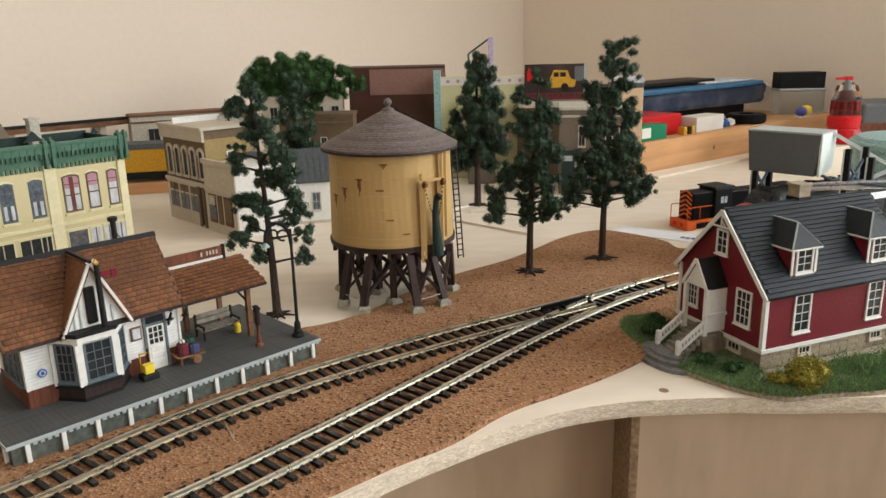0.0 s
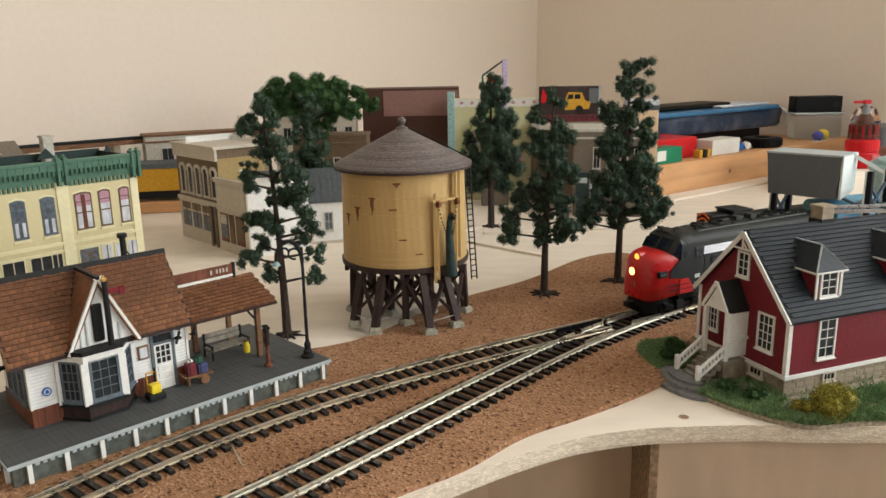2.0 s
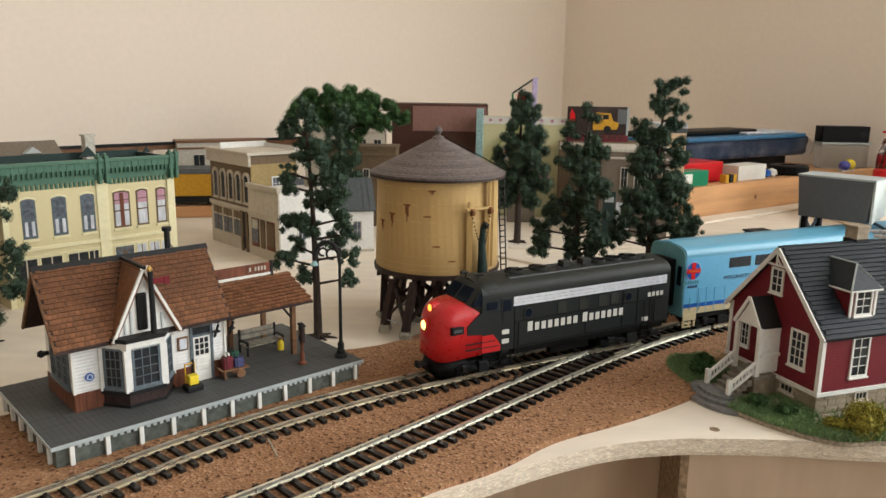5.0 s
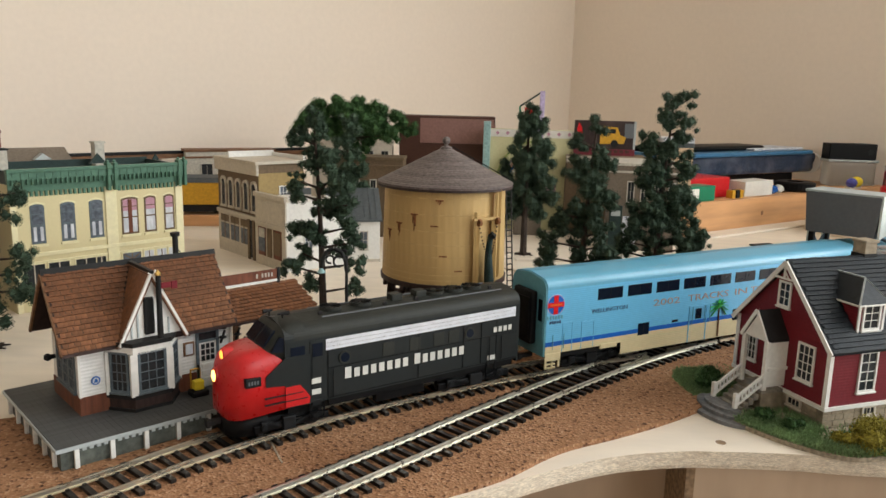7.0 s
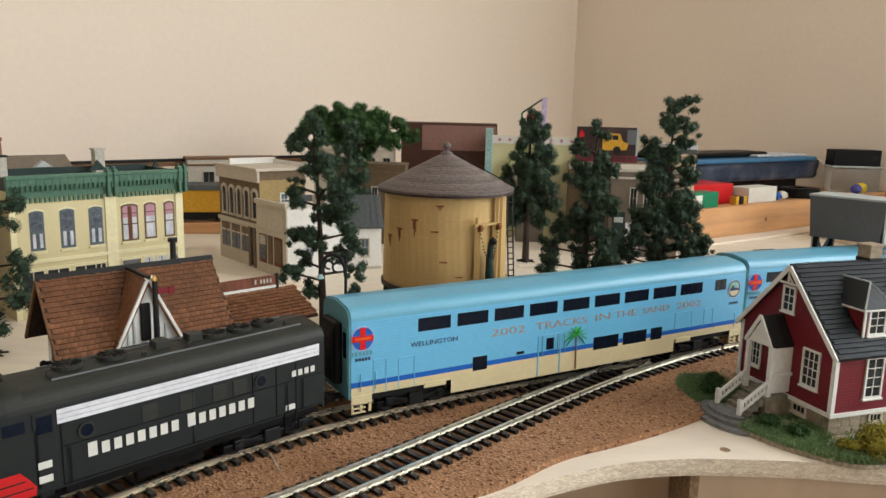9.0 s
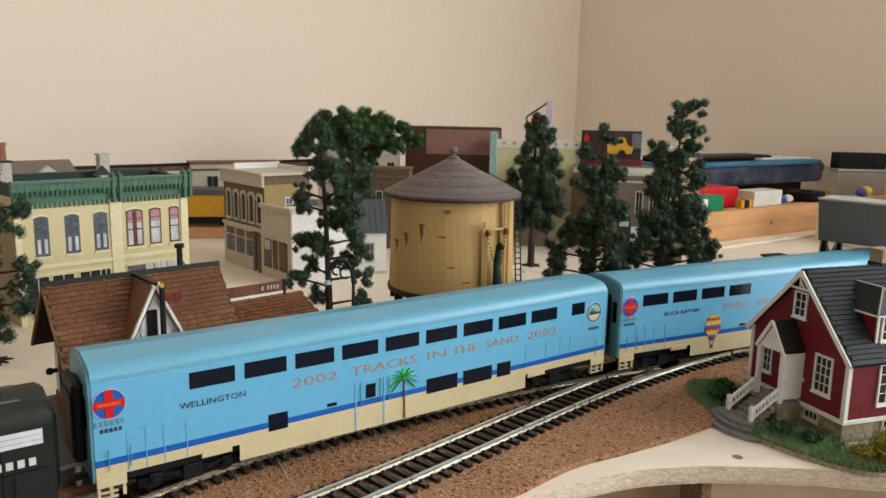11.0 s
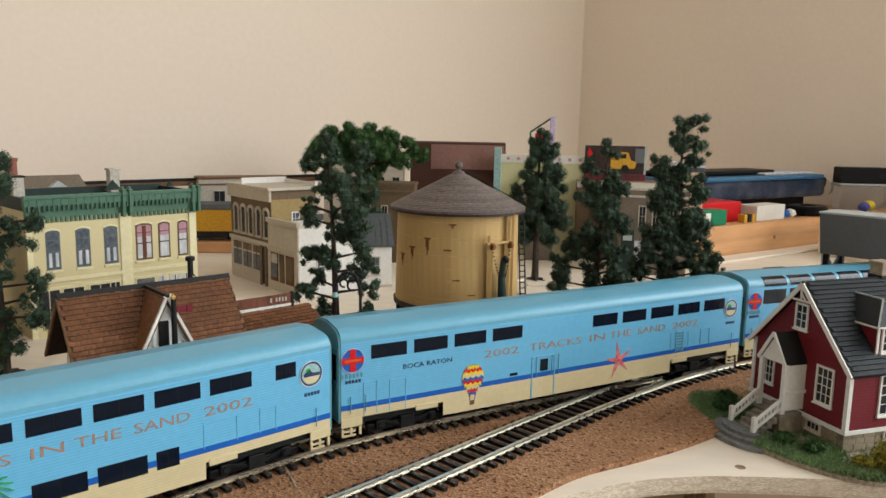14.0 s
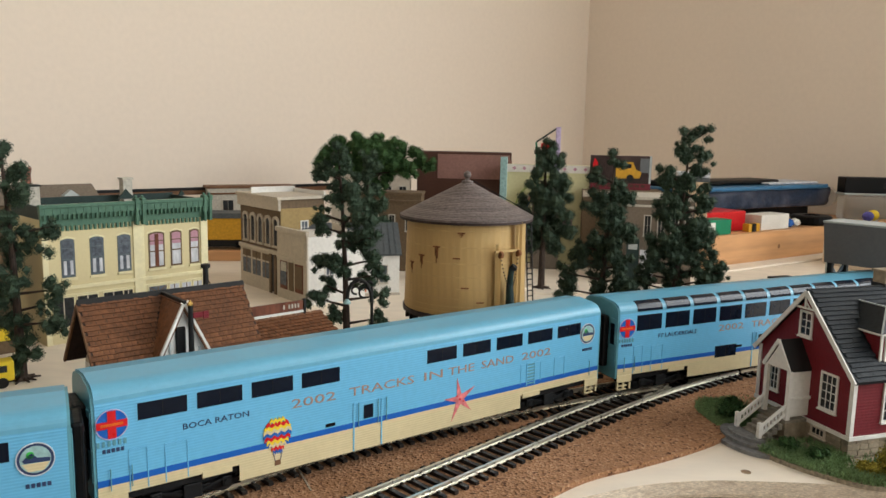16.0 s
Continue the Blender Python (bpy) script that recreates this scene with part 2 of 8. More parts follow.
    red=mat("red_plastic", (0.6, 0.015, 0.02), 0.3, vary=0.04, bump=0.02),
    kelly=mat("green_plastic", (0.01, 0.2, 0.1), 0.35, vary=0.05),
    blue=mat("blue_plastic", (0.02, 0.12, 0.42), 0.3, vary=0.1),
    navy=mat("navy_bag", (0.025, 0.04, 0.075), 0.16, vary=0.25, stain=25, stained=0.6, second=(0.12, 0.14, 0.18)),
    tray=mat("blue_tray", (0.05, 0.17, 0.32), 0.3, vary=0.1),
    whiteplastic=mat("white_plastic", (0.74, 0.72, 0.66), 0.4, vary=0.04),
    palegrey=mat("pale_grey_metal", (0.42, 0.46, 0.46), 0.45, vary=0.05, stained=0.2, bump=0.03),
    midgrey=mat("grey_hopper", (0.13, 0.137, 0.145), 0.5, vary=0.05, stained=0.2, bump=0.03),
    bluegrey=mat("blue_grey_steel", (0.09, 0.13, 0.17), 0.45, vary=0.08),
    silverpipe=mat("silver_pipe", (0.6, 0.62, 0.64), 0.3, metal=0.6),
    brownbox=mat("brown_box", (0.075, 0.032, 0.022), 0.55, vary=0.08),
    mauve=mat("mauve_panel", (0.26, 0.14, 0.12), 0.5, vary=0.08),
    lemon=mat("pale_lemon_wall", (0.6, 0.58, 0.34), 0.6, vary=0.04),
    limearch=mat("lime_arch", (0.3, 0.36, 0.12), 0.6, vary=0.06),
    skin=mat("peach_card", (0.72, 0.52, 0.33), 0.6, vary=0.05),
    paper=mat("white_paper", (0.8, 0.8, 0.82), 0.8, vary=0.02),
    cloudy=glass("cloudy_plastic", (0.86, 0.87, 0.85), 0.3),
    mint=mat("pale_mint_plate", (0.66, 0.72, 0.69), 0.45, vary=0.05, stained=0.15, bump=0.03),
    lugred=mat("dull_red_leather", (0.16, 0.025, 0.035), 0.5, vary=0.15),
    lugblue=mat("violet_blue_leather", (0.07, 0.075, 0.17), 0.5, vary=0.15),
    luggreen=mat("dull_green_canvas", (0.03, 0.1, 0.06), 0.6, vary=0.15),
    clear=glass("clear_plastic", (0.9, 0.93, 0.95), 0.08),
    gold=mat("brass", (0.75, 0.5, 0.15), 0.3, metal=0.9),
    palm=mat("palm_green", (0.05, 0.45, 0.08), 0.5, vary=0.3),
    pink=mat("coral_pink", (0.7, 0.2, 0.21), 0.5, vary=0.25),
    skin2=mat("lavender", (0.5, 0.42, 0.62), 0.5),
    teal=mat("pale_teal", (0.32, 0.5, 0.5), 0.4),
    purple=mat("violet_trunk", (0.1, 0.1, 0.4), 0.5),
    wood=mat("dark_wood", (0.2, 0.1, 0.05), 0.6, vary=0.25, stretch=(0.2, 1, 1)),
)

# ---- mesh helpers, all in millimetres ----


def part(name, bm, material, parent=None, label="", at=None, smooth=False):
    """Links a bmesh (millimetres) as one mesh object under a thing or a part."""
    for v in bm.verts:
        v.co *= MM
    if smooth:
        for f in bm.faces:
            f.smooth = True
    me = bpy.data.meshes.new(name)
    bm.to_mesh(me)
    bm.free()
    for one in material if isinstance(material, (list, tuple)) else [material]:
        me.materials.append(M[one])
    ob = new(name, me)
    ob.parent = parent
    if at is not None:
        ob.matrix_basis = at
    return tagged(ob, label) if label else ob


def piece(name, me, parent, x, y, z, rz=0.0, rx=0.0, ry=0.0):
    """One more object on a shared mesh, in its parent's millimetres."""
    ob = new(name, me)
    ob.parent = parent
    ob.matrix_basis = pose(x * MM, y * MM, z * MM, rx, ry, rz)
    return ob


def thing(name, label, category, x=0.0, y=0.0, z=0.0, rz=0.0, group="", kind=""):
    ob = new(name)
    ob.empty_display_size = 0.01
    ob.matrix_basis = pose(x * MM, y * MM, z * MM, 0, 0, rz)
    return tagged(ob, label, category, group, kind)


def B():
    return bmesh.new()


def box(bm, x0, x1, y0, y1, z0, z1, bevel=0.0):
    m = Matrix.Translation(((x0 + x1) / 2, (y0 + y1) / 2, (z0 + z1) / 2)) @ Matrix.Diagonal((abs(x1 - x0), abs(y1 - y0), abs(z1 - z0), 1))
    made = bmesh.ops.create_cube(bm, size=1, matrix=m)["verts"]
    if bevel:
        edges = list({e for v in made for e in v.link_edges})
        bmesh.ops.bevel(bm, geom=edges, offset=bevel, segments=2, affect="EDGES", profile=0.5)
    return bm


def rod(bm, a, b, r0, r1=None, n=10):
    a, b = Vector(a), Vector(b)
    d = b - a
    m = Matrix.Translation((a + b) / 2) @ d.to_track_quat("Z", "Y").to_matrix().to_4x4()
    bmesh.ops.create_cone(bm, cap_ends=True, segments=n, radius1=r0, radius2=r0 if r1 is None else r1, depth=d.length, matrix=m)
    return bm


def beam(bm, a, b, w, h):
    """A square timber from a to b."""
    a, b = Vector(a), Vector(b)
    d = b - a
    m = Matrix.Translation((a + b) / 2) @ d.to_track_quat("Z", "Y").to_matrix().to_4x4() @ Matrix.Diagonal((w, h, d.length, 1))
    bmesh.ops.create_cube(bm, size=1, matrix=m)
    return bm


def prism(bm, poly, axis, lo, hi):
    """A flat outline pushed along an axis: 'x' takes (y, z), 'y' takes (x, z), 'z' takes (x, y)."""
    def at(p, k):
        return (k, p[0], p[1]) if axis == "x" else (p[0], k, p[1]) if axis == "y" else (p[0], p[1], k)
    a = [bm.verts.new(at(p, lo)) for p in poly]
    b = [bm.verts.new(at(p, hi)) for p in poly]
    n = len(poly)
    faces = [bm.faces.new(a), bm.faces.new(b)]
    for i in range(n):
        faces.append(bm.faces.new((a[i], a[(i + 1) % n], b[(i + 1) % n], b[i])))
    bmesh.ops.recalc_face_normals(bm, faces=faces)
    return bm


def flock_part(name, verts, faces, material, parent=None, label="", at=None):
    """Many small flakes as one mesh, from lists in millimetres."""
    me = bpy.data.meshes.new(name)
    me.from_pydata([(x * MM, y * MM, z * MM) for x, y, z in verts], [], faces)
    me.materials.append(M[material])
    ob = new(name, me)
    ob.parent = parent
    if at is not None:
        ob.matrix_basis = at
    return tagged(ob, label) if label else ob


def lathe(bm, profile, n=24, x=0.0, y=0.0):
    """Turns (radius, height) round a vertical axis."""
    rings = []
    for r, z in profile:
        rings.append([bm.verts.new((x + r * math.cos(2 * math.pi * k / n), y + r * math.sin(2 * math.pi * k / n), z)) for k in range(n)] if r > 1e-6 else [bm.verts.new((x, y, z))])
    for a, b in zip(rings, rings[1:]):
        for k in range(n):
            q = [a[k % len(a)], a[(k + 1) % n % len(a)], b[(k + 1) % n % len(b)], b[k % len(b)]]
            q = list(dict.fromkeys(q))
            if len(q) > 2:
                bm.faces.new(q)
    if len(rings[0]) > 1:
        bm.faces.new(rings[0])
    if len(rings[-1]) > 1:
        bm.faces.new(rings[-1])
    bmesh.ops.recalc_face_normals(bm, faces=bm.faces[:])
    return bm


def ball(bm, x, y, z, r, sub=2, sx=1, sy=1, sz=1):
    bmesh.ops.create_icosphere(bm, subdivisions=sub, radius=r, matrix=Matrix.Translation((x, y, z)) @ Matrix.Diagonal((sx, sy, sz, 1)))
    return bm


def words(name, text, size, material, parent, m, width=None, depth=0.12, shear=0.0):
    """Raised lettering with the built-in font; width stretches it to its length in millimetres."""
    cu = bpy.data.curves.new(name, "FONT")
    cu.body, cu.size, cu.extrude, cu.shear, cu.resolution_u = text, size * MM, depth * MM, shear, 2
    tmp = new("lettering_source", cu)
    bpy.context.view_layer.update()
    me = bpy.data.meshes.new_from_object(tmp)
    bpy.data.objects.remove(tmp)
    xs = [v.co.x for v in me.vertices]
    if width:
        k = width * MM / (max(xs) - min(xs))
        for v in me.vertices:
            v.co.x = (v.co.x - min(xs)) * k
    src = bmesh.new()
    src.from_mesh(me)
    bpy.data.meshes.remove(me)
    left = set(src.verts)
    while left:
        island, todo = set(), [next(v for v in src.verts if v in left)]
        while todo:
            v = todo.pop()
            if v in left:
                left.discard(v)
                island.add(v)
                todo += [e.other_vert(v) for e in v.link_edges]
        order = [v for v in src.verts if v in island]
        at = {v: i for i, v in enumerate(order)}
        one = bpy.data.meshes.new(name)
        one.from_pydata([v.co[:] for v in order], [], [[at[v] for v in f.verts] for f in src.faces if f.verts[0] in at])
        one.materials.append(M[material])
        ob = new(name, one)
        ob.parent, ob.matrix_basis = parent, m
    src.free()


def spline(ctl, steps=12):
    p = [Vector(c) for c in ctl]
    out = []
    for i in range(len(p) - 1):
        a, b, c, d = p[max(i - 1, 0)], p[i], p[i + 1], p[min(i + 2, len(p) - 1)]
        for k in range(steps):
            u = k / steps
            out.append(0.5 * (2 * b + (c - a) * u + (2 * a - 5 * b + 4 * c - d) * u * u + (3 * b - a - 3 * c + d) * u ** 3))
    out.append(p[-1])
    return out


class Line:
    """A track's centre line, by the distance along it; the first lead points lie before its zero."""

    def __init__(self, ctl, lead=0):
        self.p = spline(ctl)
        self.s = [0.0]
        for a, b in zip(self.p, self.p[1:]):
            self.s.append(self.s[-1] + (b - a).length)
        zero = self.s[12 * lead]
        self.s = [d - zero for d in self.s]
        self.xs, self.ys = np.array([q.x for q in self.p]), np.array([q.y for q in self.p])

    def at(self, s):
        return Vector((float(np.interp(s, self.s, self.xs)), float(np.interp(s, self.s, self.ys))))

    def along(self, s):
        d = self.at(s + 1) - self.at(s - 1)
        return d.normalized()

# ---- the room: two walls that meet behind the layout, and the walls behind the camera ----
R2 = math.sqrt(0.5)
CORNER = Vector((190, 1790))


def wall(name, a, b, openings=(), z0=-1000, z1=1450, thick=100, side=1):
    """A wall from a to b (plan, mm); openings are (from, to, bottom, top) along it. It thickens to the side away from the room."""
    a, b = Vector(a), Vector(b)
    length, ang = (b - a).length, math.degrees(math.atan2((b - a).y, (b - a).x))
    bm, x = B(), 0.0
    for o0, o1, zb, zt in sorted(openings):
        box(bm, x, o0, 0, side * thick, z0, z1)
        box(bm, o0, o1, 0, side * thick, z0, zb)
        box(bm, o0, o1, 0, side * thick, zt, z1)
        x = o1
    box(bm, x, length, 0, side * thick, z0, z1)
    ob = part(name, bm, "wall", None, at=pose(a.x * MM, a.y * MM, 0, 0, 0, ang))
    return tagged(ob, "plain beige painted room wall", "wall", kind="structure")


LEFT_END = CORNER + Vector((-R2, -R2)) * 3600
RIGHT_END = CORNER + Vector((R2, -R2)) * 3600
wall("wall_west", LEFT_END, CORNER)
wall("wall_north", CORNER, RIGHT_END, openings=((1400, 2800, 150, 1350),))
FAR = LEFT_END + RIGHT_END - CORNER
wall("wall_east", RIGHT_END, FAR, openings=((500, 1900, 150, 1350),))
wall("wall_south", FAR, LEFT_END)
for nm, zz, mt, lab in (("floor", -1010, "carpet", "brown carpet floor"), ("ceiling", 1450, "ceiling", "white painted ceiling")):
    bm = B()
    box(bm, -100, 3700, -3700, 100, zz, zz + 10)
    tagged(part(nm, bm, mt, None, at=pose(CORNER.x * MM, CORNER.y * MM, 0, 0, 0, -45)), lab, nm, kind="structure")

# ---- the layout's table: bare plywood with a curved front edge ----
FRONT = [(-900, -40), (-420, 60), (-250, 140), (-140, 205), (-80, 247), (-31, 287), (-18, 298), (7, 316), (34, 334), (63, 349), (93, 357), (115, 359),
         (150, 360), (178, 358), (226, 357), (420, 352), (900, 330), (1150, 60), (1420, 60)]
front = [(p.x, p.y) for p in spline(FRONT, 6)]
outline = front + [(1450, 520), (CORNER.x, CORNER.y - 6), (-1050, 540)]
bm = B()
prism(bm, outline, "z", -10, -3)
bm.normal_update()
for f in bm.faces:
    f.material_index = 0 if abs(f.normal.z) > 0.5 else 1
tagged(part("table_top", bm, ("ply", "plyedge")), "bare pale plywood table top with a rough sawn curved edge", "table top", kind="structure")
# a shallow second ply under the curved lip
bm = B()
lip = [(x, y + 1.6) for x, y in front if -60 < x < 420]
prism(bm, lip + [(x, y + 9) for x, y in reversed(lip)], "z", -12.6, -10.2)
tagged(part("table_lip", bm, "plyedge"), "rough second plywood layer under the table edge", "table edge", kind="structure")
for k, (x, y, r) in enumerate(((117.3, 369.5, 2.6), (99, 395, 1.0))):
    bm = lathe(B(), ((r, -2.96), (r, -2.9)), 16, x, y)
    tagged(part("screw_hole", bm, "boardedge"), "dark screw hole drilled in the plywood", "hole", kind="structure")
# panels below the table
bm = B()
box(bm, 104, 900, 363, 375, -150, -12.7)
tagged(part("front_panel", bm, "board"), "beige painted vertical panel under the table", "panel", kind="structure")
bm = B()
box(bm, 99.5, 103.8, 362, 400, -150, -12.7)
tagged(part("panel_edge", bm, "boardedge"), "raw brown edge of the vertical panel", "panel", kind="structure")
bm = B()
box(bm, -900, 900, 318, 700, -166, -150.3)
tagged(part("lower_shelf", bm, "ply"), "pale plywood shelf under the table", "shelf", kind="structure")
bm = B()
prism(bm, [(-700, 120), (-200, 262), (-60, 345), (20, 392), (99.3, 398), (99.3, 404), (18, 398), (-64, 352), (-205, 270), (-700, 128)], "z", -150, -12.7)
tagged(part("back_panel", bm, "board"), "beige painted curved panel set back under the table", "panel", kind="structure")
for x in (-700, 800):
    bm = B()
    box(bm, x - 35, x + 35, 420, 490, -1000, -166.3)
    tagged(part("table_leg", bm, "pine"), "square pine leg of the layout table", "leg", kind="structure")

# ---- cork roadbed ----
TRACK_A = Line([(-640, 88), (-548, 99), (-474, 112), (-412, 125), (-366, 138), (-327, 153), (-294, 170), (-265.7, 187.7), (-241.8, 205.9), (-219, 225.3), (-197.2, 245.9), (-176.4, 267.6), (-156.9, 290.4), (-138.3, 314.5), (-118.1, 337), (-96.6, 358), (-74, 377.6),
                (-50.3, 396.2), (-25.8, 413.8), (-0.6, 430.7), (25, 447.1), (50.9, 463.1), (77, 479), (103, 495), (128.7, 511.2), (154.1, 527.4), (179, 543.5),
                (204, 558.5), (231, 572.5), (290, 600), (360, 630), (440, 662), (530, 690), (640, 711), (760, 716), (880, 705), (1000, 678), (1100, 634), (1185, 572), (1250, 490), (1290, 390), (1310, 270), (1310, 120)], lead=7)
TRACK_B = Line([(-260, 110), (-228, 143), (-194, 176), (-163.6, 208), (-141.5, 228.5), (-118.8, 248.1), (-97, 268.8), (-76, 290.2), (-55.6, 312.4), (-35.5, 334.9),
                (-15.7, 357.8), (4, 380.7), (23.9, 403.5), (44, 426), (64.5, 448), (85.7, 469.3), (107.6, 489.8), (130.5, 509.2), (154.3, 527.1)])
cork_back = [(-700, 330), (-300, 338), (-205, 385), (-140, 440), (-64, 474), (-20, 530), (10, 566), (57, 606), (85, 640), (113, 674), (148, 696), (175, 680), (198, 652), (206, 627), (260, 640), (420, 690)]
cork_front = [(420, 630), (300, 560), (220, 505), (150, 440), (115.5, 406), (90, 385), (65.5, 368), (35, 348), (7, 319), (-18, 301), (-31, 290), (-80, 250), (-140, 208), (-250, 143), (-420, 64), (-700, 10)]
cork = [(p.x, p.y) for p in spline(cork_back, 5)] + [(p.x, p.y) for p in spline(cork_front, 5)]
bm = B()
prism(bm, cork, "z", -2.99, 0)
tagged(part("cork_roadbed", bm, "cork"), "brown granulated cork sheet glued on the plywood", "roadbed", kind="structure")
rng = random.Random(5)
bm = B()
for k in range(900):
    s = rng.uniform(20, 560)
    ln = rng.choice((TRACK_A, TRACK_B))
    s = min(s, ln.s[-1] - 5)
    p, d = ln.at(s), ln.along(s)
    n = Vector((-d.y, d.x))
    q = p + n * rng.choice((-1, 1)) * rng.uniform(15, 34)
    if q.y < 300:
        continue
    r = rng.uniform(0.18, 0.5)
    bmesh.ops.create_icosphere(bm, subdivisions=1, radius=r, matrix=Matrix.Translation((q.x, q.y, 0.1)))
tagged(part("cork_crumbs", bm, "cork"), "loose cork crumbs scattered beside the track", "crumbs", kind="stuff")
# the gap where two cork sheets meet, with dried glue
bm = B()
for a, b in (((-103, 341), (-92, 320)), ((-140, 381), (-133, 371))):
    beam(bm, (*a, 0.05), (*b, 0.05), 0.9, 0.5)
tagged(part("cork_joint", bm, "soil"), "pale glue line where cork sheets meet", "joint", kind="structure")

# ---- track ----
RAIL_TOP = 4.3


def rail_mesh(line, offset, s0, s1, name, parent, material="rail", step=4.0):
    """A rail with foot, web and head, swept along a line."""
    prof = [(-1.3, 1.75), (1.3, 1.75), (1.3, 2.05), (0.35, 2.35), (0.35, 3.5), (0.75, 3.7), (0.75, 4.2), (0.6, RAIL_TOP), (-0.6, RAIL_TOP), (-0.75, 4.2), (-0.75, 3.7), (-0.35, 3.5), (-0.35, 2.35), (-1.3, 2.05)]
    bm, last = B(), None
    n = max(2, int((s1 - s0) / step))
    for i in range(n + 1):
        s = s0 + (s1 - s0) * i / n
        p, d = line.at(s), line.along(s)
        side = Vector((-d.y, d.x))
        off = offset(s) if callable(offset) else offset
        ring = [bm.verts.new((p.x + side.x * (off + u), p.y + side.y * (off + u), z)) for u, z in prof]
        if last:
            for k in range(len(prof)):
                bm.faces.new((last[k], last[(k + 1) % len(prof)], ring[(k + 1) % len(prof)], ring[k]))
        else:
            bm.faces.new(ring)
        last = ring
    bm.faces.new(list(reversed(last)))
    bmesh.ops.recalc_face_normals(bm, faces=bm.faces[:])
    return part(name, bm, material, parent)


def sleeper_mesh(length):
    bm = B()
    box(bm, -length / 2, length / 2, -1.3, 1.3, 0.02, 1.8, 0.15)
    for k in (-1, 1):
        for e in (-1, 1):
            box(bm, k * 8.6 + e * 1.7 - 0.5, k * 8.6 + e * 1.7 + 0.5, -0.7, 0.7, 1.8, 2.5)
    for v in bm.verts:
        v.co *= MM
    me = bpy.data.meshes.new("sleeper")
    bm.to_mesh(me)
    bm.free()
    me.materials.append(M["tie"])
    return me


G = 8.65
JOIN = next(s for s, p in zip(TRACK_A.s, TRACK_A.p) if p.x > 150)
END_B = TRACK_B.s[-1]
main_track = thing("main_track", "nickel-silver model rails on dark brown plastic sleepers", "track", kind="structure")
side_track = thing("siding_track", "bright model rails of the turnout on black sleepers", "track", kind="structure")
rail_mesh(TRACK_A, G, -360, 900, "rail", main_track)
rail_mesh(TRACK_A, -G, -360, JOIN - 62, "rail", main_track)
rail_mesh(TRACK_A, -G, JOIN - 44, JOIN - 4, "switch_blade", main_track)
rail_mesh(TRACK_A, -G, JOIN + 6, 900, "rail", main_track)
rail_mesh(TRACK_B, -G, 5, END_B, "rail", side_track, "railbright")
rail_mesh(TRACK_B, G, 5, END_B - 92, "rail", side_track, "railbright")
rail_mesh(TRACK_B, G, END_B - 84, END_B - 62, "frog", side_track, "railbright")
rail_mesh(TRACK_B, G, END_B - 58, END_B - 12, "switch_blade", side_track, "railbright")
rail_mesh(TRACK_B, -G + 3.0, END_B - 100, END_B - 70, "guard_rail", side_track, "rail")
rail_mesh(TRACK_A, G - 3.0, JOIN - 96, JOIN - 58, "guard_rail", main_track, "black")
ME30 = sleeper_mesh(30)
s = 12.0 - 6.9 * 53
while s < 560:
    p, d = TRACK_A.at(s), TRACK_A.along(s)
    ang = math.degrees(math.atan2(d.y, d.x))
    sep = 0.0
    if 300 < s < JOIN + 5:
        q = min(TRACK_B.p, key=lambda c: (c - p).length)
        sep = (q - p).length
    if not (sep and sep < 14 and s > 330):
        piece("sleeper", ME30, main_track, p.x, p.y, 0, ang - 90 + rng.uniform(-1, 1))
    s += 6.9
s = 12.0
while s < END_B - 2:
    p, d = TRACK_B.at(s), TRACK_B.along(s)
    q = min(TRACK_A.p, key=lambda c: (c - p).length)
    sep = (q - p).length
    ang = math.degrees(math.atan2(d.y, d.x))
    if sep < 14 and s > 300:
        long = sleeper_mesh(30 + sep)
        mid = (p + q) / 2
        piece("sleeper", long, side_track, mid.x, mid.y, 0, ang - 90 - 2)
    else:
        piece("sleeper", ME30, side_track, p.x, p.y, 0, ang - 90 + rng.uniform(-1, 1))
    s += 6.9

# ---- the train ----
CAR, GAP, SPEED = 285.0, 11.0, 60.7
CAR1 = 390.1 + 7 * SPEED        # where the first coach's front is at 0 s, along the line
LOCO_BACK = CAR1 - 17.2


